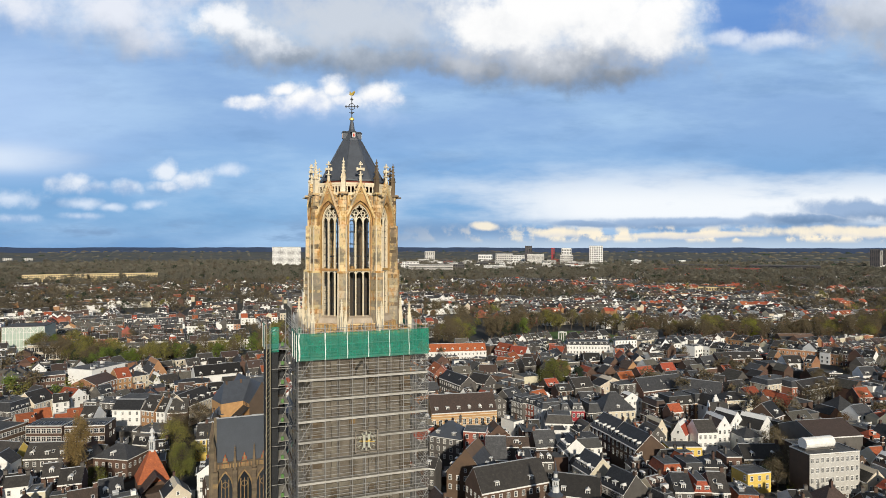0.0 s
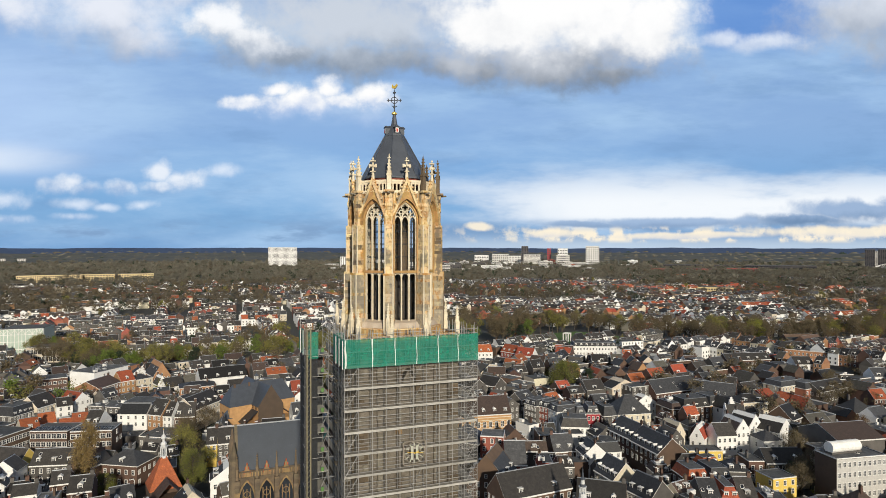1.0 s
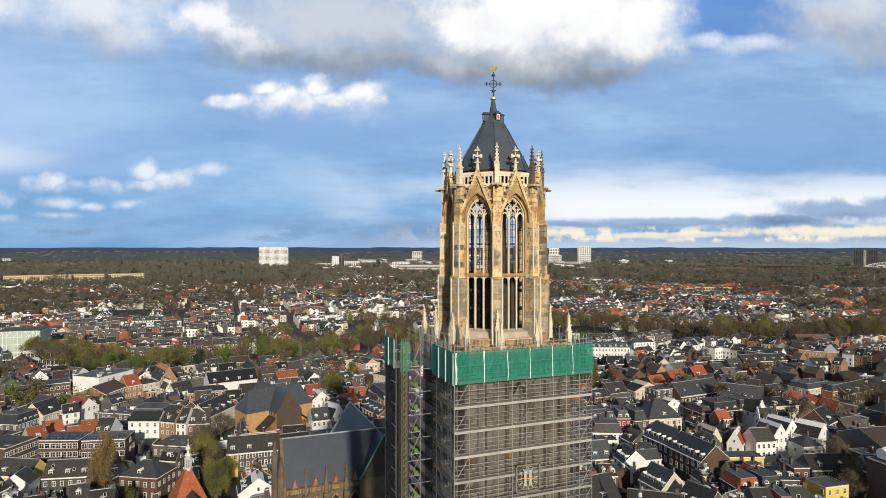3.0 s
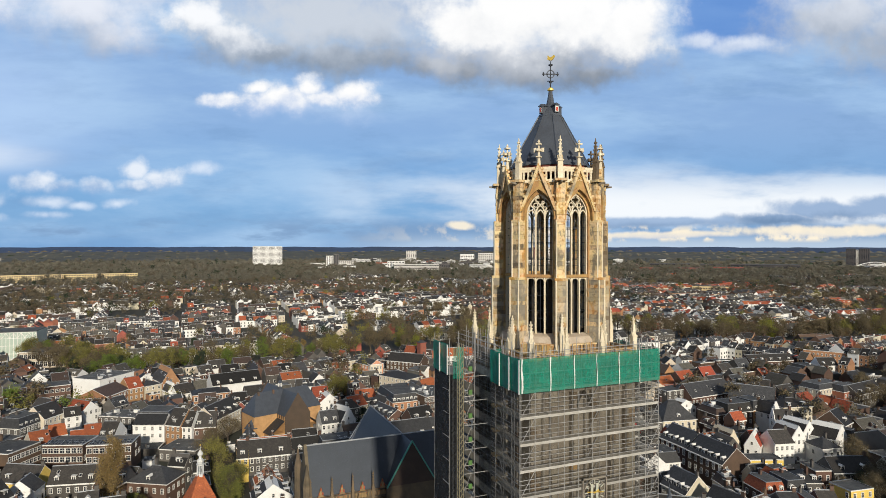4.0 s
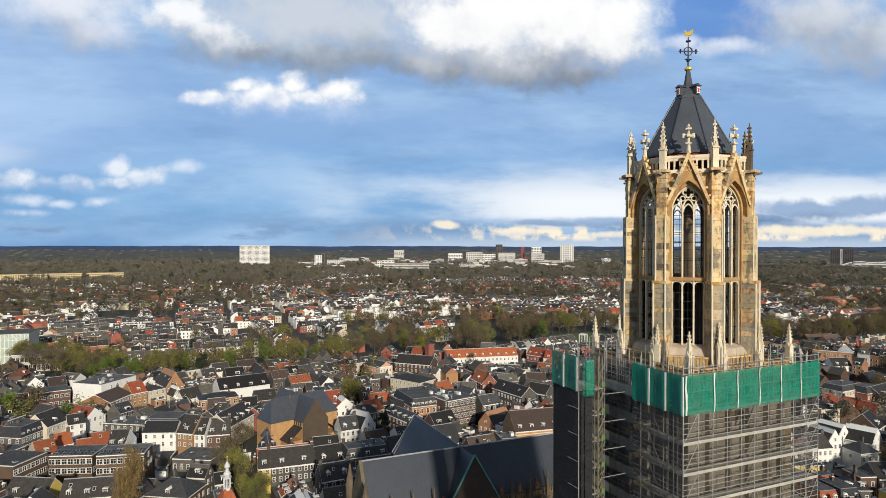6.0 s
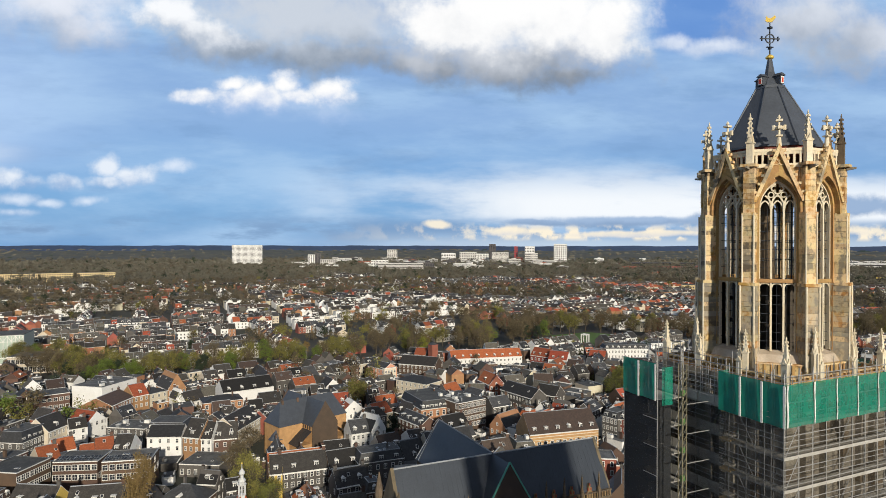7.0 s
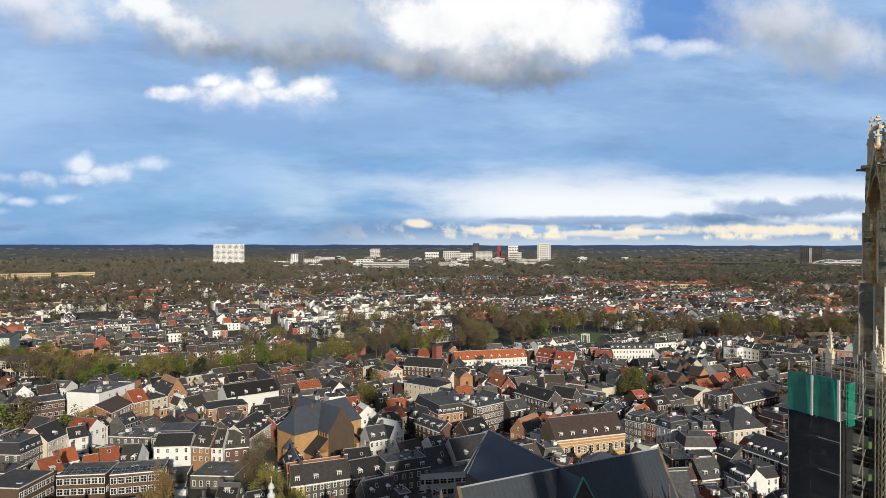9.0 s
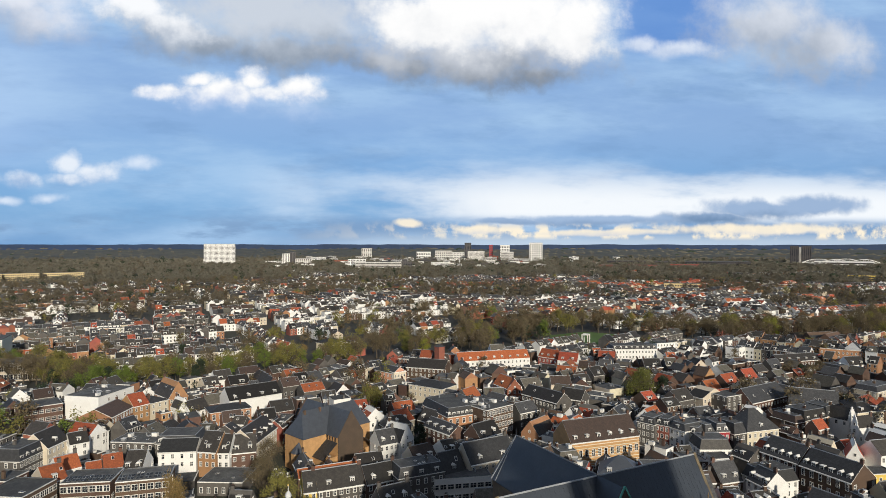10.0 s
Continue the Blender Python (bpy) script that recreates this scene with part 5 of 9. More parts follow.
def build_cross_church():
    """The old brick cross church with its ochre plaster and lead roofs."""
    m = pose(15.8, 314.2, 0, 0, 0, 19.0)
    ch = thing("cross_church", "old cross shaped church, ochre walls and grey lead roofs", "church", m)
    hw, ze, zr = 6.0, 13.2, 21.6
    for name, x0, x1, y0, y1, al in (("nave", -hw, hw, -13.5, 16, "y"), ("transept", -16.5, 15.5, -6.2, 6.2, "x")):
        w = Geo(OCHREPLASTER, CHURCHBRICK)
        w.box(x0, y0, 0, x1, y1, ze)
        if al == "y":
            for y, s in ((y0, 1), (y1, -1)):
                w.solid([(x0, y, 0), (x1, y, 0), (x1, y, ze), ((x0 + x1) / 2, y, zr + 0.3), (x0, y, ze)], [(x0, y - s * 0.35, 0), (x1, y - s * 0.35, 0), (x1, y - s * 0.35, ze), ((x0 + x1) / 2, y - s * 0.35, zr + 0.9), (x0, y - s * 0.35, ze)], 1)
        else:
            for x, s in ((x0, 1), (x1, -1)):
                w.solid([(x, y0, ze - 0.5), (x, y1, ze - 0.5), (x, y1, ze), (x + s * 3.5, (y0 + y1) / 2, zr - 0.4), (x, y0, ze)], [(x + s * 0.3, y0, ze - 0.5), (x + s * 0.3, y1, ze - 0.5), (x + s * 0.3, y1, ze), (x + s * 3.8, (y0 + y1) / 2, zr - 0.4), (x + s * 0.3, y0, ze)], 0)
        part(name + "_wall", w, ch, "ochre plastered church wall" if al == "x" else "brown brick gable wall")
        r = Geo(LEAD)
        if al == "y":
            gable_roof(r, x0, x1, y0, y1, ze, zr, al, 0.2, 0.25)
        else:
            c = 0.0
            for s in (-1, 1):
                low = [(x0 - 0.2, s * (y1 + 0.25), ze - 0.2), (x1 + 0.2, s * (y1 + 0.25), ze - 0.2), (x1 - 3.5, 0, zr), (x0 + 3.5, 0, zr)]
                r.solid(low, [(a, b, q + 0.2) for a, b, q in low])
            for x, e in ((x0 - 0.2, x0 + 3.5), (x1 + 0.2, x1 - 3.5)):
                low = [(x, y0 - 0.25, ze - 0.2), (x, y1 + 0.25, ze - 0.2), (e, 0, zr)]
                r.solid(low, [(a, b, q + 0.2) for a, b, q in low])
        part(name + "_roof", r, ch, "blue grey lead roof")
    for s in (-1, 1):
        a = Geo(OCHREPLASTER, SLATE)
        xo = s * (hw + 2.6)
        a.box(xo - 2.6, -13.0, 0, xo + 3.6, -6.2, 6.0) if s > 0 else a.box(xo - 3.6, -13.0, 0, xo + 2.6, -6.2, 6.0)
        low = [(s * hw, -13.2, 10.8), (s * (hw + 6.6), -13.2, 5.8), (s * (hw + 6.6), -6.0, 5.8), (s * hw, -6.0, 10.8)]
        a.solid(low, [(p, q, z + 0.25) for p, q, z in low], 1)
        part("aisle", a, ch, "low aisle under a dark tiled roof")
        for k in range(4):
            v = Geo(GLASS, STONE)
            v.box(s * hw - 0.06, -12.2 + k * 1.7, 11.2, s * hw + 0.06, -11.4 + k * 1.7, 12.7)
            part("window", v, ch)
    ap = Geo(OCHREPLASTER, LEAD)
    ap.ring(-16.5, -3.5, 0, 3.0, 8.0, 3.0, 8, 0)
    ap.ring(-16.5, -3.5, 8.0, 3.2, 11.5, 0.2, 8, 1)
    part("chapel", ap, ch, "low ochre chapel with a peaked roof")
    bl = Geo(CHURCHBRICK, REDBRICK)
    for x in (-1.2, -0.4, 0.4, 1.2):
        bl.box(x - 0.12, -13.75, 3.0, x + 0.12, -13.35, 10.5, 1)
    for (xa, za), (xb, zb) in zip(arch_points(1.6, 10.0, 12.6), arch_points(1.6, 10.0, 12.6)[1:]):
        bl.bar((xa, -13.6, za), (xb, -13.6, zb), 0.16, 1)
    for k in range(12):
        a0, a1 = math.tau * k / 12, math.tau * (k + 1) / 12
        bl.bar((4.6 + 0.7 * math.cos(a0), -13.95, 5.0 + 0.7 * math.sin(a0)), (4.6 + 0.7 * math.cos(a1), -13.95, 5.0 + 0.7 * math.sin(a1)), 0.12, 1)
    part("blind_window", bl, ch, "blind gothic brick window")
    tu = Geo(LEAD, PAINT)
    tu.ring(0, 3, zr - 1, 1.0, zr + 0.7, 1.0, 8, 0)
    part("ridge_turret", tu, ch, "small open bell turret")
    tu = Geo(PAINT)
    for k in range(8):
        a = radians(22.5 + 45 * k)
        tu = Geo(PAINT)
        tu.bar((0.8 * math.cos(a), 3 + 0.8 * math.sin(a), zr + 0.7), (0.8 * math.cos(a), 3 + 0.8 * math.sin(a), zr + 2.4), 0.12, 0)
        part("turret_post", tu, ch)
    tu = Geo(LEAD)
    tu.ring(0, 3, zr + 2.4, 1.05, zr + 3.4, 0.4, 8, 0)
    tu.ring(0, 3, zr + 3.4, 0.25, zr + 4.6, 0.05, 8, 0)
    part("turret_cap", tu, ch)
    for x in (-4.5, 2.5):
        c = Geo(BRICK)
        c.box(-8.0 + x, -1.0, zr - 3, -7.2 + x, -0.2, zr + 0.6)
        part("chimney", c, ch)


build_cross_church()

# houses
_shared = {}


def shared(key, make):
    if key not in _shared:
        _shared[key] = make()
    return _shared[key]


def window_mesh(w, h):
    """Sash window: white frame and bars, sill, dark panes; stands proud of y = 0 towards -y."""
    w, h = round(w, 1), round(h, 1)

    def make():
        # one welded sheet: bars proud, panes set back
        f, b = 0.12, 0.035
        xs = [-w / 2 - 0.04, -w / 2 + f] + ([-b, b] if w > 0.9 else []) + [w / 2 - f, w / 2 + 0.04]
        zs = [-0.06, f * 0.7, h * 0.55 - b, h * 0.55 + b, h - f, h + 0.05]
        index, verts, faces, slots = {}, [], [], []

        def vert(*p):
            if p not in index:
                index[p] = len(verts)
                verts.append(p)
            return index[p]

        def face(pts, m):
            faces.append(tuple(vert(*p) for p in pts))
            slots.append(m)

        def level(i, k):
            if not (0 <= i < len(xs) - 1 and 0 <= k < len(zs) - 1):
                return 0.0
            return -0.03 if i % 2 and k % 2 else -0.1

        for i in range(len(xs) - 1):
            for k in range(len(zs) - 1):
                y, x0, x1, z0, z1 = level(i, k), xs[i], xs[i + 1], zs[k], zs[k + 1]
                face([(x0, y, z0), (x1, y, z0), (x1, y, z1), (x0, y, z1)], 1 if y == -0.03 else 0)
                for (di, dk), (pa, pb) in (((-1, 0), ((x0, z0), (x0, z1))), ((1, 0), ((x1, z1), (x1, z0))), ((0, -1), ((x1, z0), (x0, z0))), ((0, 1), ((x0, z1), (x1, z1)))):
                    q = level(i + di, k + dk)
                    if q > y:
                        face([(pa[0], y, pa[1]), (pb[0], y, pb[1]), (pb[0], q, pb[1]), (pa[0], q, pa[1])], 0)
        me = bpy.data.meshes.new("window")
        me.from_pydata(verts, [], faces)
        me.materials.append(PAINT)
        me.materials.append(GLASS)
        me.polygons.foreach_set("material_index", slots)
        me.update()
        return me

    return shared(("win", w, h), make)


def dormer_mesh(kind, w=1.3):
    def make():
        g = Geo(PAINT, GLASS, SLATE, REDTILE)
        d, h = 2.0, 1.35
        g.box(-w / 2, 0, -0.9, w / 2, d, h, 2)
        g.box(-w / 2 - 0.06, -0.08, -0.1, w / 2 + 0.06, 0.0, h + 0.02, 0)
        n = max(1, round(w / 0.75))
        for k in range(n):
            x0, x1 = -w / 2 + 0.1 + k * (w - 0.2) / n, -w / 2 + 0.1 + (k + 1) * (w - 0.2) / n
            g.face([(x0 + 0.05, -0.085, 0.15), (x1 - 0.05, -0.085, 0.15), (x1 - 0.05, -0.085, h - 0.15), (x0 + 0.05, -0.085, h - 0.15)], 1)
            g.box(x0 + 0.03, -0.1, h * 0.55, x1 - 0.03, -0.086, h * 0.55 + 0.06, 0)
        if kind == "peak":
            g.solid([(-w / 2 - 0.15, -0.2, h), (w / 2 + 0.15, -0.2, h), (w / 2 + 0.15, d, h), (-w / 2 - 0.15, d, h)], [(-0.05, -0.2, h + 0.55), (0.05, -0.2, h + 0.55), (0.05, d, h + 0.55), (-0.05, d, h + 0.55)], 0)
        else:
            g.box(-w / 2 - 0.18, -0.22, h, w / 2 + 0.18, d, h + 0.14, 0)
        return g.mesh("dormer")

    return shared(("dorm", kind, round(w, 1)), make)


def chimney_mesh(kind):
    def make():
        g = Geo((BRICK, GREYBRICK, BRICK)[kind], BROWNTILE, PAINT)
        g.box(-0.55, -0.32, -1.2, 0.55, 0.32, 1.5)
        g.box(-0.62, -0.39, 1.3, 0.62, 0.39, 1.5, 2 if kind == 2 else 0)
        for x in (-0.3, 0.0, 0.3):
            g.ring(x, 0, 1.5, 0.11, 1.9, 0.09, 6, 1)
        return g.mesh("chimney")

    return shared(("chim", kind), make)


def gear_mesh(kind):
    def make():
        g = Geo(PAINT, ZINC)
        if kind == 0:
            g.box(-1.1, -0.7, 0, 1.1, 0.7, 1.3)
            g.ring(-0.5, 0, 1.3, 0.4, 1.42, 0.4, 10, 1)
            g.ring(0.5, 0, 1.3, 0.4, 1.42, 0.4, 10, 1)
        elif kind == 1:
            g.box(-0.8, -0.8, 0, 0.8, 0.8, 0.9, 1)
            g.box(-0.9, -0.9, 0.9, 0.9, 0.9, 1.0)
        else:
            g.ring(0, 0, 0, 0.22, 1.1, 0.22, 8, 1)
            g.ring(0, 0, 1.1, 0.4, 1.35, 0.12, 8, 1)
        return g.mesh("air_unit")

    return shared(("gear", kind), make)


def solar_mesh():
    def make():
        g = Geo(GLASS, ZINC)
        loft(g, [(0.47, 0.74, 0.0), (0.47, 0.74, 0.05), (0.43, 0.70, 0.05), (0.43, 0.70, 0.04)], [1, 1, 1], 0)
        return g.mesh("solar_panel")

    return shared("solar", make)


def skylight_mesh():
    def make():
        g = Geo(PAINT, GLASS)
        g.box(-0.45, -0.6, 0, 0.45, 0.6, 0.1, 0)
        g.face([(-0.36, -0.5, 0.105), (0.36, -0.5, 0.105), (0.36, 0.5, 0.105), (-0.36, 0.5, 0.105)], 1)
        return g.mesh("skylight")

    return shared("sky", make)


def loft(g, rings, slots, cap):
    """One closed body through a stack of four-cornered rings; a slot for each band and one for the lid."""
    n = len(g.v)
    for hx, hy, z in rings:
        g.v += [(-hx, -hy, z), (hx, -hy, z), (hx, hy, z), (-hx, hy, z)]
    for k in range(len(rings) - 1):
        for i in range(4):
            j = (i + 1) % 4
            g.f.append((n + 4 * k + i, n + 4 * k + j, n + 4 * k + 4 + j, n + 4 * k + 4 + i))
            g.mi.append(slots[k])
    m = n + 4 * (len(rings) - 1)
    g.f += [(m, m + 1, m + 2, m + 3), (n + 3, n + 2, n + 1, n)]
    g.mi += [cap, slots[0]]


def extrude(g, profile, slots, a, b, along):
    """One closed body: a profile (across, up) drawn from a to b along x or y; a slot for each edge."""
    n, k = len(g.v), len(profile)
    for t in (a, b):
        g.v += [(t, p, z) if along == "x" else (-p, t, z) for p, z in profile]
    for i in range(k):
        j = (i + 1) % k
        g.f.append((n + i, n + k + i, n + k + j, n + j))
        g.mi.append(slots[i])
    g.f += [tuple(n + i for i in range(k)), tuple(n + k + i for i in reversed(range(k)))]
    g.mi += [slots[1], slots[1]]


def house_shell(w, d, ze, zr, roof, wall, tile, verge=True):
    """Wall and roof bodies of a house round its own origin; the front faces -y."""
    wg, rg = Geo(wall, PAINT), Geo(tile, PAINT, FLATROOF, ZINC)
    x0, x1, y0, y1 = -w / 2, w / 2, -d / 2, d / 2
    if roof in ("x", "y"):
        span, run = (d / 2, w / 2) if roof == "x" else (w / 2, d / 2)
        up = 0.0 if roof == "x" else 0.3
        extrude(wg, [(-span, -0.5), (-span, ze), (0, zr + up), (span, ze), (span, -0.5)], [0] * 5, -run, run, roof)
        e, k = span + 0.28, (zr - ze) / span
        zg = ze - 0.28 * k
        t = 0.2
        prof = [(-e - 0.2, zg - 0.2), (-e - 0.2, zg + 0.05), (-e, zg + t), (-0.14, zr + t - 0.14 * k), (-0.1, zr + t + 0.1), (0.1, zr + t + 0.1), (0.14, zr + t - 0.14 * k), (e, zg + t), (e + 0.2, zg + 0.05), (e + 0.2, zg - 0.2), (e, zg - 0.2), (0, zr - 0.02), (-e, zg - 0.2)]
        cut = run - (0.02 if roof == "x" else 0.3)
        extrude(rg, prof, [1, 1, 0, 3, 3, 3, 0, 1, 1, 1, 0, 0, 1], -cut, cut, roof)
        return wg, rg
    if roof == "step":
        extrude(wg, [(-w / 2, -0.5), (-w / 2, ze), (0, zr), (w / 2, ze), (w / 2, -0.5)], [0] * 5, y0 + 0.4, y1, "y")
        n, prof = 5, [(-w / 2, -0.5)]
        for k in range(n):
            prof += [(-w / 2 * (1 - k / n), ze + (zr + 0.9 - ze) * (k + 1) / n - 0.6 * (k == 0)), (-w / 2 * (1 - (k + 1) / n) - 0.3 * (k == n - 1), ze + (zr + 0.9 - ze) * (k + 1) / n - 0.6 * (k == 0))]
        prof += [(-p, z) for p, z in reversed(prof)]
        extrude(wg, prof, [0] * len(prof), y0, y0 + 0.4, "y")
        span, k = w / 2, (zr - ze) / (w / 2)
        extrude(rg, [(-span - 0.2, ze - 0.2 * k), (0, zr + 0.2), (span + 0.2, ze - 0.2 * k), (0, zr - 0.02)], [0, 0, 0, 0], y0 + 0.4, y1 - 0.1, "y")
        return wg, rg
    wg.box(x0, y0, -0.5, x1, y1, ze)
    if roof == "hip":
        e = min(w, d) / 2
        rx, ry = max(w / 2 - e, 0.12), max(d / 2 - e, 0.12)
        loft(rg, [(w / 2 + 0.4, d / 2 + 0.4, ze - 0.2), (w / 2 + 0.4, d / 2 + 0.4, ze + 0.02), (w / 2 + 0.3, d / 2 + 0.3, ze + 0.04), (rx, ry, zr), (rx, ry, zr + 0.12)], [1, 1, 0, 3], 3)
    elif roof == "mansard":
        rx, ry = w / 2 - 1.1, d / 2 - 1.1
        loft(rg, [(w / 2 + 0.25, d / 2 + 0.25, ze - 0.22), (w / 2 + 0.25, d / 2 + 0.25, ze + 0.02), (w / 2 + 0.12, d / 2 + 0.12, ze + 0.04), (rx, ry, zr), (rx + 0.1, ry + 0.1, zr + 0.02), (rx + 0.1, ry + 0.1, zr + 0.2), (rx - 0.15, ry - 0.15, zr + 0.2), (rx - 0.15, ry - 0.15, zr + 0.1)], [1, 1, 0, 3, 3, 3, 2], 2)
    else:
        loft(rg, [(w / 2 + 0.04, d / 2 + 0.04, ze + 0.003), (w / 2 + 0.04, d / 2 + 0.04, ze + 0.36), (w / 2 - 0.22, d / 2 - 0.22, ze + 0.36), (w / 2 - 0.22, d / 2 - 0.22, ze + 0.1)], [1, 3, 2], 2)
    return wg, rg


def house(x, y, rot, w, d, ze, zr, roof="x", wall=None, tile=None, label="", floors=None, bays=None, dormers=0, sides=(0, 1, 3), name="house", chim=1, sky=0, win=(1.1, 1.7), dw=1.3, rnd=None, category="house", verge=True, group="town houses", ground=False, clear=11.0, gear=0, solar=0, bands=0):
    wall, tile = wall or BRICK, tile or DARKTILE
    rnd = rnd or random.Random(int(x * 13 + y * 7))
    ob = thing(name, label, category, pose(x, y, 0, 0, 0, rot), group)
    wg, rg = house_shell(w, d, ze, zr, roof, wall, tile, verge)
    part("wall", wg, ob)
    part("roof", rg, ob)
    floors = floors or max(1, round((ze - 0.6) / 3.1))
    fh = (ze - 0.4) / floors
    for s in sides:
        length, depth = (w, d / 2) if s % 2 == 0 else (d, w / 2)
        n = bays if (bays and s == 0) else max(1, int(length / (win[0] + 1.5)))
        for f in range(0 if ground or floors < 3 else 1, floors):
            for k in range(n):
                if s and rnd.random() < 0.5:
                    continue
                u = -length / 2 + length * (k + 0.5) / n
                hh = win[1] if f else win[1] + 0.3
                part("window", window_mesh(win[0], hh), ob, m=Matrix.Rotation(radians(90 * s), 4, "Z") @ pose(u, -depth, f * fh + 0.95))
        if s == 0 and roof in ("y", "step") and zr - ze > 2.5:
            part("window", window_mesh(0.9, 1.2), ob, m=pose(0, -depth, ze + 0.4))
    slope = (zr - ze) / (d / 2) if roof in ("x", "hip") else 2.0
    if dormers and roof in ("x", "hip", "mansard"):
        for k in range(dormers):
            u = -w / 2 + w * (k + 0.5) / dormers
            off = 0.9 if roof != "mansard" else 0.25
            part("dormer", dormer_mesh("peak" if rnd.random() < 0.35 else "flat", dw), ob, m=pose(u, -d / 2 + off, ze + off * min(slope, 1.4) - 0.15 if roof != "mansard" else ze + 0.35))
    if dormers and roof in ("y", "step"):
        sl = (zr - ze) / (w / 2)
        for s in (1, 3):
            for k in range(dormers):
                u = -d / 2 + d * (k + 0.5) / dormers
                part("dormer", dormer_mesh("flat", dw), ob, m=Matrix.Rotation(radians(90 * s), 4, "Z") @ pose(u, -w / 2 + 0.9, ze + 0.9 * sl - 0.15))
    for k in range(chim):
        if roof == "x":
            cx, cy, cz = (-1) ** k * (w / 2 - 0.7), 0.0, zr
        elif roof in ("y", "step"):
            cx, cy, cz = 0.0, d / 2 - 0.8 - 2.5 * k, zr
        else:
            cx, cy, cz = rnd.uniform(-0.3, 0.3) * w, rnd.uniform(-0.2, 0.3) * d, zr if roof != "flat" else ze + 1.0
        part("chimney", chimney_mesh(rnd.randrange(3)), ob, m=pose(cx, cy, cz, 0, 0, 0 if roof == "x" else 90))
    for k in range(sky):
        if roof == "x":
            a = math.degrees(math.atan2(zr - ze, d / 2))
            f = rnd.uniform(0.35, 0.7)
            part("skylight", skylight_mesh(), ob, m=pose(rnd.uniform(-0.4, 0.4) * w, -d / 2 * f, zr - (zr - ze) * f + 0.2, a, 0, 0))
        elif roof == "y":
            a = math.degrees(math.atan2(zr - ze, w / 2))
            f = rnd.uniform(0.35, 0.7)
            part("skylight", skylight_mesh(), ob, m=pose(-w / 2 * f, rnd.uniform(-0.35, 0.35) * d, zr - (zr - ze) * f + 0.2, 0, -a, 0))
        elif roof in ("flat", "mansard"):
            part("skylight", skylight_mesh(), ob, m=pose(rnd.uniform(-0.3, 0.3) * w, rnd.uniform(-0.3, 0.3) * d, (ze if roof == "flat" else zr) + 0.1))
    top = (ze if roof == "flat" else zr) + 0.1
    for k in range(gear):
        part("air_unit", gear_mesh(k % 3), ob, m=pose(rnd.uniform(-0.38, 0.38) * w, rnd.uniform(-0.36, 0.36) * d, top, 0, 0, rnd.choice((0, 90))))
    for k in range(solar):
        for i in range(2):
            for j in range(2):
                part("solar_panel", solar_mesh(), ob, m=pose(-w / 2 + w * (k % 6 + 0.5) / 6 - 0.5 + i, -d / 4 + d / 2 * (k // 6) - 0.76 + 1.52 * j, top + 0.3 + 0.32 * j, 12, 0, 0))
    if bands:
        g = Geo(CREAM)
        g.box(-w / 2 - 0.03, -d / 2 - 0.03, 0, w / 2 + 0.03, -d / 2 + 0.2, 0.28)
        for k in range(bands):
            part("stone_band", g, ob, m=pose(0, 0, 0.8 + (ze - 1.2) * k / bands))
    taken.append((x, y, radians(rot), w / 2 + 0.3, d / 2 + 0.3))
    if clear:
        a = radians(rot)
        courts.append((x + math.sin(a) * (d / 2 + clear / 2), y - math.cos(a) * (d / 2 + clear / 2), a, w / 2 - 0.5, clear / 2))
    return ob


courts = []


def in_court(x, y, pad=2.0):
    """True in the open ground before one of the larger fronts."""
    for cx, cy, a, hw, hd in courts:
        if abs((x - cx) * math.cos(a) + (y - cy) * math.sin(a)) < hw + pad and abs(-(x - cx) * math.sin(a) + (y - cy) * math.cos(a)) < hd + pad:
            return True
    return False


class Plots:
    """Footprints that are taken, kept in cells for a quick look-up."""

    def __init__(self, rows):
        self.rows, self.cells = [], {}
        for r in rows:
            self.append(r)

    def append(self, r):
        self.rows.append(r)
        reach = math.hypot(r[3], r[4])
        for i in range(int((r[0] - reach) // 25), int((r[0] + reach) // 25) + 1):
            for j in range(int((r[1] - reach) // 25), int((r[1] + reach) // 25) + 1):
                self.cells.setdefault((i, j), []).append(r)

    def near(self, x, y, reach):
        seen = []
        for i in range(int((x - reach) // 25), int((x + reach) // 25) + 1):
            for j in range(int((y - reach) // 25), int((y + reach) // 25) + 1):
                seen += self.cells.get((i, j), ())
        return seen


taken = Plots([(TX, TY, 0.0, 13.0, 14.0), (24.0, 164.8, 0.0, 27.0, 8.0), (21.9, 180.0, 0.0, 14.0, 22.0), (15.8, 314.2, radians(19), 19.0, 17.5)])


def free(x, y, rot, hw, hd):
    """True where a footprint meets none of those that stand already."""
    c, s = math.cos(rot), math.sin(rot)
    mine = [(x + a * hw * c - b * hd * s, y + a * hw * s + b * hd * c) for a in (-1, 0, 1) for b in (-1, 0, 1)]
    for tx, ty, tr, tw, td in taken.near(x, y, math.hypot(hw, hd)):
        ct, st = math.cos(tr), math.sin(tr)
        for px, py in mine:
            if abs((px - tx) * ct + (py - ty) * st) < tw and abs(-(px - tx) * st + (py - ty) * ct) < td:
                return False
        for a in (-1, 0, 1):
            for b in (-1, 0, 1):
                qx, qy = tx + a * tw * ct - b * td * st, ty + a * tw * st + b * td * ct
                if abs((qx - x) * c + (qy - y) * s) < hw and abs(-(qx - x) * s + (qy - y) * c) < hd:
                    return False
    return True


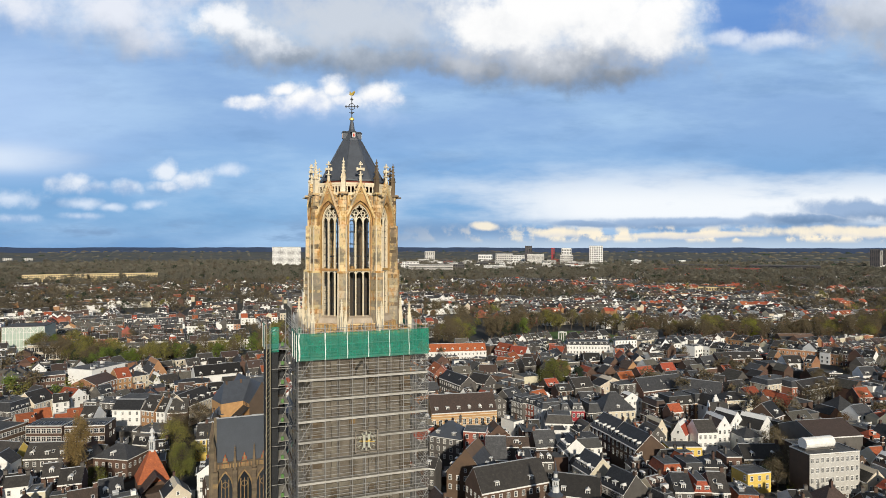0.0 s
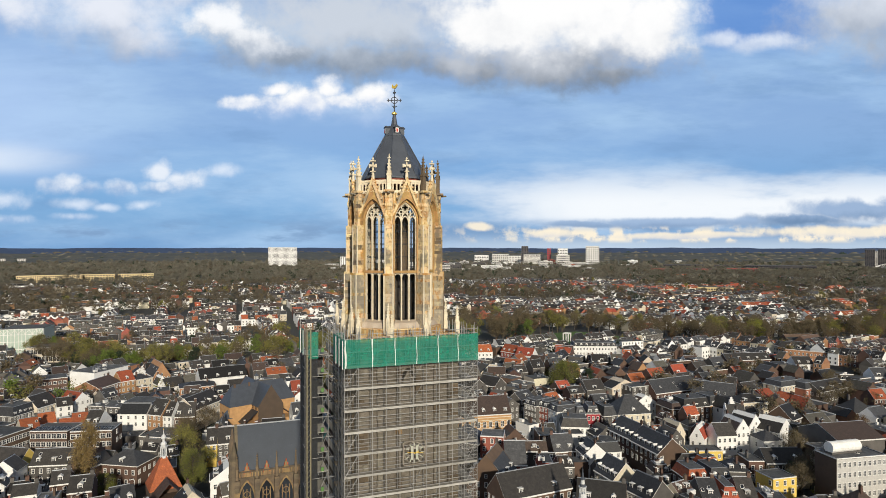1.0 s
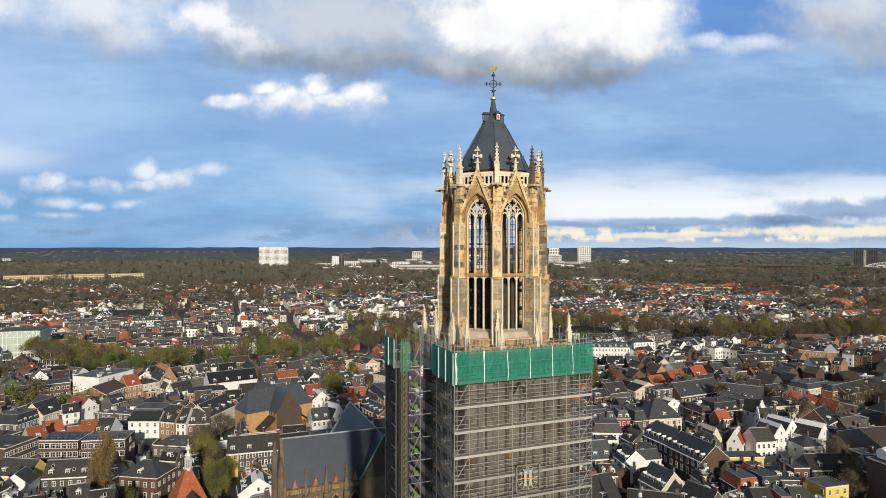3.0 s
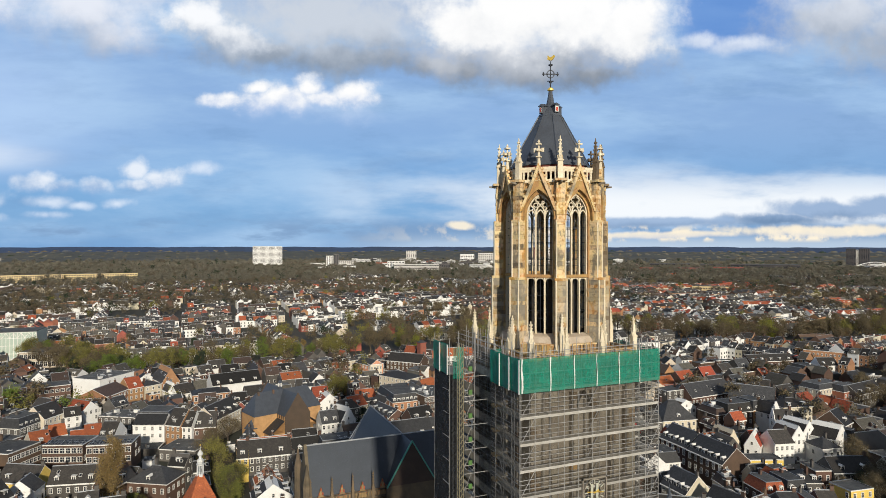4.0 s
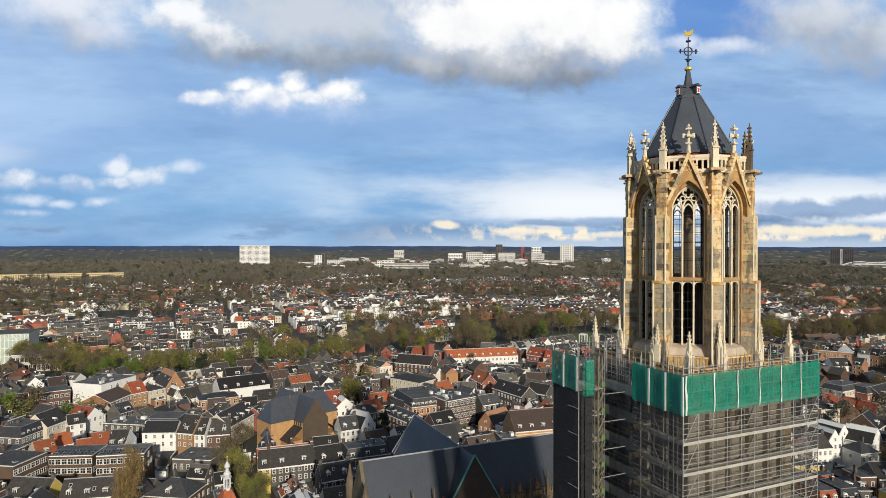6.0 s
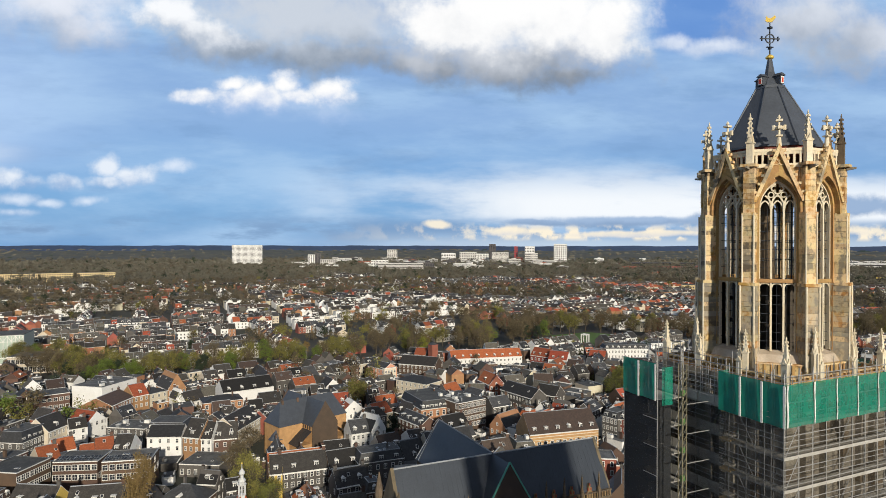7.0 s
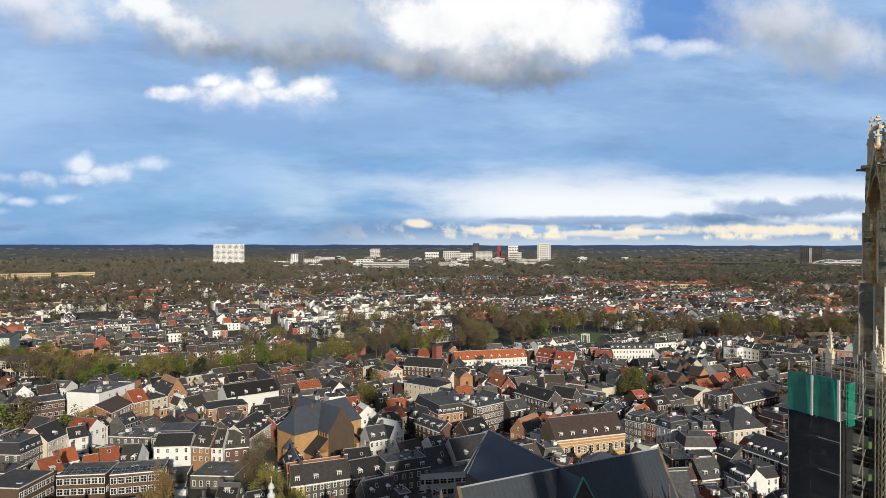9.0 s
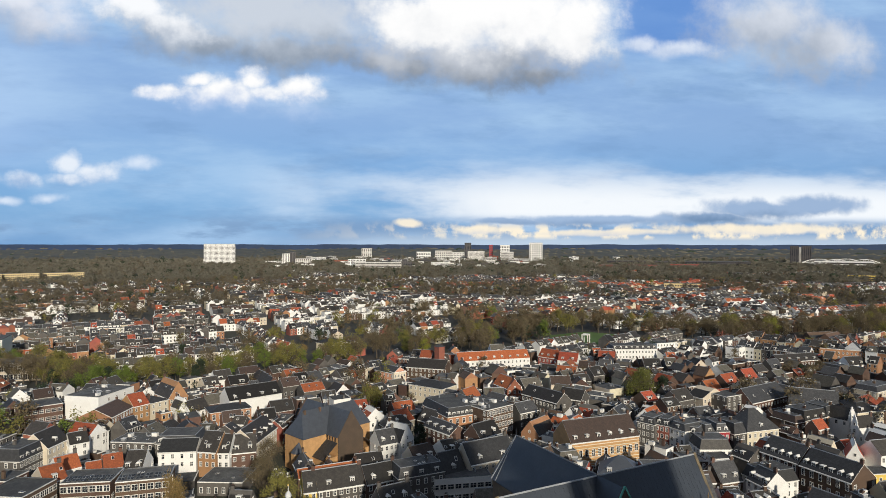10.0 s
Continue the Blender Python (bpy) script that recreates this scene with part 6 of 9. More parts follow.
# the buildings round the church
OFFICEGREY = material('pale_grey_panels', (0.50, 0.48, 0.44), (0.42, 0.40, 0.37), 0.8, 0, 0.3, 3.0, 0.5, 0.05)
PALEGLASS = material('pale_green_glazing', (0.42, 0.50, 0.42), (0.36, 0.44, 0.38), 0.35, 0, 0.2, 2.0, 0.5, 0.05)
house(-66.1, 305.5, -19, 14.9, 12.0, 10.5, 11, "flat", BRICK, SLATE, "brown brick school wing with tall white windows", floors=3, bays=7, win=(1.9, 2.0), chim=0, sky=2, solar=6)
house(-50.6, 299.7, -12, 15.9, 12.0, 10.5, 11, "flat", BRICK, SLATE, "brown brick school wing with flat roof and white windows", floors=3, bays=7, win=(1.9, 2.0), chim=0, sky=2, solar=6)
house(-86.0, 303.8, 58, 14.7, 14.0, 11, 11.5, "flat", BRICK, SLATE, "brown brick block with flat roof", floors=3, bays=8, win=(1.7, 1.8), chim=0, sky=2)
house(-38.1, 326.1, -21, 13.5, 9.0, 9.5, 13, "x", WHITE, SLATE, "white plastered house under a slate roof", floors=3, bays=4, chim=0)
house(-26.6, 321.2, -38, 7.6, 11.0, 9.5, 15.5, "x", ORANGEBRICK, DARKTILE, "orange brick house with steep dark roof", floors=3, bays=3, dormers=1, sky=2)
house(-22.3, 318.8, -27, 4.5, 10.0, 9, 14.5, "x", WHITE, DARKTILE, "narrow white house with dark roof", floors=3, bays=2, dormers=1, sky=1)
house(-16.5, 319.5, -10, 9.4, 10.0, 8, 13.5, "x", BRICK, DARKTILE, "brick house with dark tiled roof and skylights", dormers=2, sky=2)
house(-52.8, 315.6, -21, 6.6, 11.0, 9, 14, "x", WHITE, DARKTILE, "white house with steep dark roof and dormers", dormers=2, sky=1)
house(-75.5, 328.0, 24, 7.6, 8.0, 8, 12, "x", WHITE, REDTILE, "low house with an orange tiled roof", sky=1)
house(-66.5, 324.6, 5, 5.5, 7.0, 6.5, 9.5, "x", WHITE, REDTILE, "low white house with orange roof", chim=0)
house(-60.8, 322.8, 8, 6.4, 8.0, 8, 12, "x", BRICK, REDTILE, "brick house with orange tiled roof", sky=1)
house(-73.7, 357.2, 16, 6.9, 8.0, 8.5, 12, "x", WHITE, DARKTILE, "white house with dark roof", dormers=1)
house(-70.8, 367.2, -47, 12.2, 8.0, 9, 12.5, "x", WHITE, REDTILE, "white house with red tiled roof", dormers=1)
house(-68.9, 366.7, 43, 9.2, 8.0, 8.5, 11, "mansard", WHITE, SLATE, "white house with slate mansard", dormers=2)
house(-90.7, 346.0, 59, 13.8, 10.0, 9, 13, "mansard", GREYBRICK, SLATE, "grey brick terrace with slate mansard and white dormers", dormers=5, bays=7)
house(-84.1, 354.5, 59, 12.3, 11.0, 10, 15, "x", CREAM, DARKTILE, "buff house with steep dark roof and dormer", dormers=1, bays=5)
house(-92.6, 417.1, 14, 17.2, 14.0, 11.5, 12, "flat", BRICK, SLATE, "brown brick block with rows of white windows", floors=3, bays=7, win=(1.8, 1.7), chim=0)
house(-67.6, 420.2, -39, 18.6, 24.0, 14, 14.5, "flat", WHITE, SLATE, "tall blank white wall of a flat roofed building", sides=(1,), floors=4, chim=0, sky=4, gear=6, clear=18.0)
house(-64.4, 393.1, 62, 18.9, 15.0, 10, 13.5, "x", ORANGEBRICK, BROWNTILE, "long orange brick house with brown roof", bays=8, floors=3)
house(-52.8, 403.7, 32, 8.2, 11.0, 10, 15, "x", ORANGEBRICK, REDTILE, "orange brick house with red roof and white dormer", dormers=1, floors=3)
house(-44.8, 409.3, 32, 9.8, 11.0, 9.5, 11.5, "hip", CREAM, SLATE, "buff house with low slate roof", floors=3)
house(-35.9, 418.2, 19, 9.4, 18.0, 9.5, 17, "y", ORANGEBRICK, DARKTILE, "broad gabled hall with dark roof", sky=3, bays=4)
house(-33.2, 396.2, 21, 4.9, 9.0, 8, 12.5, "y", WHITE, DARKTILE, "small white gabled house with dark roof")
house(-27.3, 394.9, 31, 10.8, 10.0, 6.5, 11, "x", WHITE, DARKTILE, "white house with broad dark roof", sky=1)
house(-13.0, 383.6, 5, 18.7, 12.0, 8, 10, "hip", ORANGEBRICK, SLATE, "orange brick building with low slate roof", bays=6, win=(1.6, 2.2), floors=2)
house(0.3, 398.7, 11, 27.1, 14.0, 9.5, 14.5, "x", WHITE, DARKTILE, "long white hall with dark roof and small dormers", dormers=4, sides=(), chim=0, clear=18.0)
house(-51.3, 347.3, -32, 17.6, 12.0, 9, 9.5, "flat", GREYBRICK, SLATE, "dark flat roofed modern building", chim=0, sky=4, gear=4)
house(-36.7, 340.3, -22, 15.7, 13.0, 9, 11.5, "mansard", GREYBRICK, SLATE, "dark mansard building with strip dormers", dormers=3, dw=3.0, chim=0)
house(-11.7, 328.5, 56, 21.4, 12.0, 10, 15, "x", CREAM, DARKTILE, "row of buff houses with steep roofs", dormers=4, bays=9, sky=2)
house(-24.6, 302.9, -30, 15.6, 14.0, 4.5, 5, "flat", GREYBRICK, SLATE, "low grey flat roofed building", floors=1, chim=0, sky=2)
house(-116.2, 551.6, -15, 31.7, 22.0, 11, 11.5, "flat", CREAM, SLATE, "pale flat roofed library with tall windows", floors=2, bays=12, win=(2.4, 3.2), chim=0, name='library')
house(-75.3, 278.3, -30, 14.6, 9.0, 7, 11.5, "x", YELLOW, DARKTILE, "house with dark roof and yellow gable end", dormers=2)
house(-58.4, 269.2, -13, 15.8, 9.0, 7.5, 12, "x", GREYBRICK, DARKTILE, "grey house row with dark roof and white dormers", dormers=3, sky=2)
house(-33.8, 258.9, -31, 14.2, 11.0, 8, 12, "hip", BRICK, SLATE, "brown brick house with dark hipped roof", dormers=1, sky=2)
house(33.0, 298.9, 4, 8.1, 9.0, 9.5, 14, "x", WHITE, SLATE, "white house with slate roof and dormers", dormers=2, bays=4, floors=3)
house(39.1, 299.7, 27, 8.2, 10.0, 9.5, 15.5, "y", WHITE, SLATE, "white gabled house with slate roof", bays=3, floors=3)
house(75.2, 319.9, 1, 19.4, 24.0, 12, 15.5, "mansard", ORANGEBRICK, SLATE, "large orange brick office with slate mansard", floors=3, bays=6, win=(1.4, 2.3), dormers=9, gear=3)
house(85.9, 310.8, 12, 16.1, 20.0, 15, 15.5, "flat", BRICK, SLATE, "brown brick block with flat roof plant", floors=5, bays=9, win=(1.3, 1.9), chim=0, sky=2, gear=9)
house(92.8, 376.5, -62, 22.3, 14.0, 9.5, 12, "hip", CREAM, SLATE, "cream villa with dark hipped roof", floors=3, bays=7, sky=2)
house(113.9, 424.4, -46, 25.7, 14.0, 9, 13.5, "x", BRICK, DARKTILE, "brown brick hall with tiled roof", bays=9)
house(85.6, 418.8, -72, 16.7, 10.0, 10, 13, "x", SALMON, SLATE, "salmon pink house with slate roof", bays=5, floors=3)
house(86.7, 413.9, 7, 8.1, 10.0, 10.5, 11, "flat", CREAM, SLATE, "cream flat fronted house", bays=4, floors=3)
house(168.5, 436.6, -11, 52.1, 11.0, 7.5, 12.5, "x", WHITE, REDTILE, "long white row under an orange tiled roof", dormers=9, floors=2, bays=18)
house(43.5, 260.4, -17, 23.0, 12.0, 8, 8.5, "flat", WHITE, SLATE, "white flat roofed building with wide windows", floors=2, bays=9, win=(2.2, 1.7), chim=0, sky=3, gear=4)
house(4.5, 267.9, -4, 15.2, 9.0, 9, 14, "x", GREYBRICK, DARKTILE, "grey brick house row with dark tiled roof", dormers=2, bays=7)
house(-5.0, 268.7, -8, 4.3, 9.0, 9, 14, "x", YELLOW, DARKTILE, "yellow plastered house with dark roof", dormers=1, bays=2)
house(3.5, 276.5, -3, 20.4, 6.0, 10, 12, "x", BRICK, REDTILE, "rear house row with orange roof", sides=(0,), chim=1)
house(17.7, 266.3, 2, 11.8, 9.0, 9, 13.5, "x", BRICK, DARKTILE, "brick house with dark roof and two dormers", dormers=2)
house(29.7, 262.2, -2, 16.4, 10.0, 10.5, 13.5, "mansard", GREYBRICK, SLATE, "grey house with slate mansard and roof lights", dormers=3, sky=4)
house(43.2, 265.0, 6, 9.0, 10.0, 8, 14, "x", GREYBRICK, SLATE, "grey house with steep slate roof", dormers=1, sky=3)
house(58.1, 264.9, 3, 19.1, 11.0, 10, 16, "x", CREAM, SLATE, "buff house with broad slate roof and dormers", dormers=2)
house(62.2, 303.8, -78, 18.1, 9.0, 9, 12, "x", BRICK, SLATE, "brick building with dark slate roof", dormers=4, sky=2)
house(65.0, 320.5, -73, 10.5, 9.0, 8, 12.5, "x", BRICK, DARKTILE, "brick house with dark roof", dormers=2)
house(127.4, 320.6, -81, 24.0, 10.0, 11, 15, "x", GREYBRICK, DARKTILE, "grey brick terrace with dark roofs", bays=10, floors=3, sky=2)
house(139.5, 314.4, -64, 12.3, 10.0, 11, 15, "x", GREYBRICK, DARKTILE, "grey brick brick terrace with dark tiled roof", bays=7, floors=3)
house(97.6, 286.2, -68, 8.3, 14.0, 8, 13, "y", ORANGEBRICK, DARKTILE, "gabled brick house with white window band")
house(103.8, 266.6, -80, 10.1, 14.0, 8, 14.5, "y", ORANGEBRICK, DARKTILE, "gabled brick house with dark roof")
house(129.2, 358.0, -91, 14.3, 9.0, 9, 14, "x", REDBRICK, REDTILE, "red brick house with orange roof", dormers=1)
house(129.4, 352.0, -27, 7.8, 10.0, 9, 14, "y", REDBRICK, REDTILE, "red gabled house with orange roof")
house(207.0, 420.4, -69, 15.2, 10.0, 8, 13, "x", REDBRICK, REDTILE, "red brick house with red tiled roof", dormers=3)
house(210.3, 405.2, -53, 13.4, 10.0, 8, 13, "x", WHITE, REDTILE, "white house with red tiled roof", dormers=2)
house(83.2, 535.3, 22, 17.1, 11.0, 11, 14, "hip", CREAM, SLATE, "tall cream villa with dark roof", floors=3, bays=4)
house(104.4, 258.4, -8, 30.0, 13.0, 13, 19.5, "x", OCHREPLASTER, BROWNTILE, "long ochre hall with brown roof and white dormers", floors=2, bays=11, win=(1.5, 2.6), dormers=6, bands=10)
house(140.7, 264.5, -74, 7.9, 12.0, 12, 14.5, "mansard", GREYBRICK, SLATE, "tall dark brick canal house with mansard", floors=4, bays=4, dormers=2)
house(144.3, 259.5, -71, 6.0, 12.0, 12, 14.5, "mansard", REDBRICK, SLATE, "tall red brick canal house with mansard", floors=4, bays=3, dormers=2)
house(145.7, 250.8, -90, 7.7, 12.0, 12, 14.5, "mansard", WHITE, SLATE, "tall white canal house with black windows", floors=4, bays=3, dormers=1)
house(148.3, 248.4, -64, 5.8, 12.0, 11, 13.5, "mansard", CREAM, SLATE, "pale plastered canal house with mansard", floors=4, bays=3, dormers=1)
house(176.6, 244.8, -10, 16.3, 13.0, 10, 17.5, "hip", CREAM, SLATE, "large pale house with a grey pyramid roof", floors=3, bays=6, dormers=1)
house(163.5, 245.1, -5, 6.6, 11.0, 10, 14, "mansard", GREYBRICK, SLATE, "narrow grey brick town house", floors=3)
house(142.7, 237.6, -27, 12.1, 10.0, 9, 12.5, "mansard", WHITE, DARKTILE, "white house with dark mansard", bays=6)
house(136.5, 228.9, -18, 7.0, 7.0, 8.5, 9, "flat", WHITE, SLATE, "white flat roofed block", floors=3, chim=0)
house(128.9, 204.4, -102, 8.2, 9.0, 9, 13, "x", WHITE, SLATE, "white house with slate roof and dormers", dormers=4)
house(134.5, 207.3, -10, 13.5, 10.0, 8.5, 12, "mansard", WHITE, SLATE, "white house with flat grey roof", sky=2)
house(154.1, 213.2, -92, 14.6, 12.0, 11, 16, "x", BRICK, SLATE, "dark brown monumental building with dormers", dormers=5, win=(1.2, 2.2))
house(152.8, 196.2, -94, 17.8, 12.0, 11, 16, "x", BRICK, SLATE, "dark brown monumental building with slate roof", dormers=6, win=(1.2, 2.2))
house(243.6, 259.7, -55, 21.3, 12.0, 8, 15, "x", BRICK, SLATE, "brick hall with steep slate roof and skylights", sky=5)
house(231.8, 280.3, 4, 31.3, 12.0, 8, 14, "x", BRICK, SLATE, "brick hall with slate roof", sky=4)
house(214.7, 283.6, -1, 18.5, 10.0, 11, 11.5, "flat", GREYBRICK, SLATE, "grey brick block with flat roof", floors=4, bays=5)
house(208.1, 292.9, 1, 17.4, 10.0, 9, 13, "y", CREAM, DARKTILE, "pale gabled building with dark roof")
house(241.9, 237.3, -11, 15.6, 11.0, 11, 14, "hip", CREAM, DARKTILE, "cream corner house with dark roof", floors=3, dormers=2)
house(219.4, 223.6, -99, 3.2, 10.0, 10, 14, "step", WHITE, DARKTILE, "white house with stepped gable")
house(235.3, 234.4, -10, 10.8, 9.0, 7, 10, "x", WHITE, DARKTILE, "low white house with dark roof")
house(270.5, 408.7, -23, 32.9, 12.0, 11, 13.5, "mansard", WHITE, SLATE, "long white apartment house with dormers", floors=3, bays=14, dormers=8)
house(310.1, 417.1, -8, 18.9, 12.0, 11, 11.5, "flat", WHITE, SLATE, "white flat roofed apartment house", floors=4, bays=7)
house(361.8, 418.1, -19, 19.4, 13.0, 9, 11.5, "hip", WHITE, SLATE, "white house with flagpole", floors=3, bays=6)
house(458.2, 385.7, -103, 14.9, 26.0, 7, 13, "y", BRICK, SLATE, "brick church hall with steep roof")
house(461.8, 377.9, -80, 14.0, 26.0, 7, 13, "y", BRICK, SLATE, "brick church hall with dark roof")
house(420.7, 347.2, -59, 27.0, 14.0, 8, 8.5, "flat", ORANGEBRICK, SLATE, "brick building with flat roof", floors=2)
house(345.9, 335.7, -11, 34.3, 10.0, 8, 12, "x", BRICK, DARKTILE, "brick terrace with dark tiled roof", dormers=5)
house(367.8, 309.9, -19, 12.8, 10.0, 8, 12.5, "x", WHITE, DARKTILE, "white house with dark roof", dormers=2)
house(87.6, 177.3, 4, 24.5, 11.0, 11, 17, "x", BRICK, DARKTILE, "brick college building with dark roof and stepped gable", dormers=2)
house(96.3, 204.7, -20, 7.7, 12.0, 10, 16.5, "x", REDBRICK, SLATE, "red brick chapel with slate roof", chim=0)
house(83.1, 195.6, -41, 13.5, 14.0, 10, 18, "y", BRICK, SLATE, "brick hall with steep slate roof", dormers=3)
house(95.0, 219.7, -30, 8.7, 9.0, 15, 15.5, "flat", REDBRICK, SLATE, "red brick tower house", chim=0)
house(87.6, 227.3, -46, 13.8, 12.0, 12, 17, "hip", GREYBRICK, LEAD, "grey building with lead roof", dormers=2)
house(107.2, 167.3, -38, 14.8, 10.0, 9, 14, "x", BRICK, DARKTILE, "brick row with dark roof", dormers=2)
house(122.0, 180.0, -91, 11.0, 10.0, 10, 15, "x", CREAM, SLATE, "pale house with slate roof and white dormers", dormers=5)
house(121.9, 163.1, -83, 10.7, 10.0, 10, 15, "x", GREYBRICK, SLATE, "grey house with slate roof and dormers", dormers=3, bays=7)
house(157.6, 247.0, -20, 6.0, 10.0, 11, 14, "mansard", CRIMSON, SLATE, "crimson painted house with white windows", floors=3, bays=3, dormers=2)
house(150.9, 248.7, -6, 5.1, 10.0, 11, 14, "mansard", CREAM, SLATE, "cream house with mansard", floors=3, bays=3, dormers=1)
house(173.9, 162.1, -7, 9.3, 8.0, 9, 9.5, "flat", YELLOW, SLATE, "yellow modern house with flat roof", floors=3, chim=0)
house(190.5, 202.6, -14, 8.6, 9.0, 10, 14, "x", WHITE, DARKTILE, "white house with dark roof", floors=3, bays=4)
house(202.0, 206.7, -8, 6.6, 11.0, 10, 14.5, "y", WHITE, BROWNTILE, "white gabled house with brown roof", floors=3, bays=3)
house(211.7, 210.2, 3, 7.4, 11.0, 10, 14.5, "y", WHITE, DARKTILE, "white gabled house with tall windows", floors=3, bays=3)
house(218.8, 202.1, 15, 10.7, 11.0, 9, 14, "y", WHITE, DARKTILE, "white gabled house with dark roof", floors=3, bays=2)
house(207.6, 196.0, -11, 8.4, 9.0, 8, 11, "hip", WHITE, SLATE, "white house with slate roof")
house(177.5, 216.2, -4, 6.1, 10.0, 8, 13, "y", CREAM, BROWNTILE, "buff gabled house with brown roof")
house(184.8, 208.3, -57, 5.5, 10.0, 8, 13, "y", WHITE, REDTILE, "white gabled house with red roof")
house(225.9, 236.7, 4, 6.5, 10.0, 9.5, 14, "step", WHITE, DARKTILE, "white house with stepped gable", floors=3, bays=3)
house(242.5, 242.2, -10, 10.6, 9.0, 7.5, 11, "x", WHITE, DARKTILE, "low white house with dark roof")
house(251.7, 243.7, -41, 10.9, 11.0, 10, 14, "hip", CREAM, DARKTILE, "cream corner house with dark roof", floors=3)
house(261.5, 245.7, 4, 8.8, 10.0, 9.5, 13, "x", REDBRICK, REDTILE, "red house with red roof")
house(287.0, 254.4, 4, 18.8, 11.0, 12, 14.5, "mansard", CREAM, SLATE, "tall buff house with mansard", floors=4)
house(294.3, 248.8, 4, 11.1, 11.0, 11, 14, "mansard", REDBRICK, SLATE, "red brick house with mansard", floors=3)
house(306.4, 245.9, 8, 26.1, 11.0, 10, 14, "x", GREYBRICK, DARKTILE, "grey brick brick terrace with dark tiled roof", dormers=3, floors=3)
house(212.7, 244.7, -3, 15.0, 11.0, 9.5, 13.5, "mansard", BRICK, DARKTILE, "brick house with dark mansard", dormers=3, floors=3)
house(225.4, 245.2, 3, 9.7, 11.0, 9.5, 13.5, "mansard", ORANGEBRICK, SLATE, "orange brick house with mansard", dormers=2, floors=3)
house(175.0, 196.8, -20, 13.2, 7.0, 7, 7.5, "flat", YELLOW, SLATE, "long yellow house with balcony and flat roof", floors=2, chim=0)
house(181.5, 138.5, -20, 9.5, 9.0, 6.5, 11.5, "hip", BRICK, BROWNTILE, "low brick house with a reddish brown hipped roof", sky=2)
house(168.1, 174.7, -25, 7.8, 9.0, 8, 11, "hip", GREYBRICK, SLATE, "grey house with dark roof", dormers=2)
house(142.9, 168.3, -12, 7.6, 10.0, 11, 14, "mansard", BRICK, REDTILE, "brick house with orange mansard roof", floors=3, dormers=2)
house(151.6, 167.7, -12, 7.9, 10.0, 10.5, 13.5, "mansard", GREYBRICK, SLATE, "grey house with slate mansard roof", floors=3, dormers=2)
house(138.7, 157.7, -22, 5.9, 11.0, 10, 14, "x", GREYBRICK, SLATE, "grey brick house with slate roof", dormers=1, sky=2)
house(144.1, 155.4, -24, 5.0, 11.0, 10, 13, "mansard", BRICK, REDTILE, "brick house with orange mansard", dormers=2)
house(150.1, 154.2, -24, 5.7, 11.0, 9.5, 14, "x", GREYBRICK, DARKTILE, "grey brick house with dark roof", dormers=1, sky=2)
house(193.9, 177.6, -20, 15.6, 10.0, 7, 11, "x", GREYBRICK, DARKTILE, "house with broad dark roof", dormers=2)
house(295.7, 220.9, -12, 12.5, 12.0, 5, 11, "hip", GREYBRICK, SLATE, "low building with pyramid roof", sides=())
house(230.6, 180.9, -10, 21.3, 20.0, 12, 16, "x", GREYBRICK, BROWNTILE, "large hall with a brown roof", sides=(), chim=0)
office = house(194.9, 151.2, -9, 19.5, 9.0, 17.1, 17.6, "flat", BRICK, SLATE, "brown brick office block with pale panelled front and dark windows", floors=5, bays=10, win=(1.1, 1.7), chim=0, sky=1, gear=2, name='office_block', sides=(0,), ground=True)
front = Geo(OFFICEGREY)
front.box(-9.8, -4.52, 3.2, 9.8, -4.49, 17.0)
part("front_panel", front, office, "pale grey facade panels")


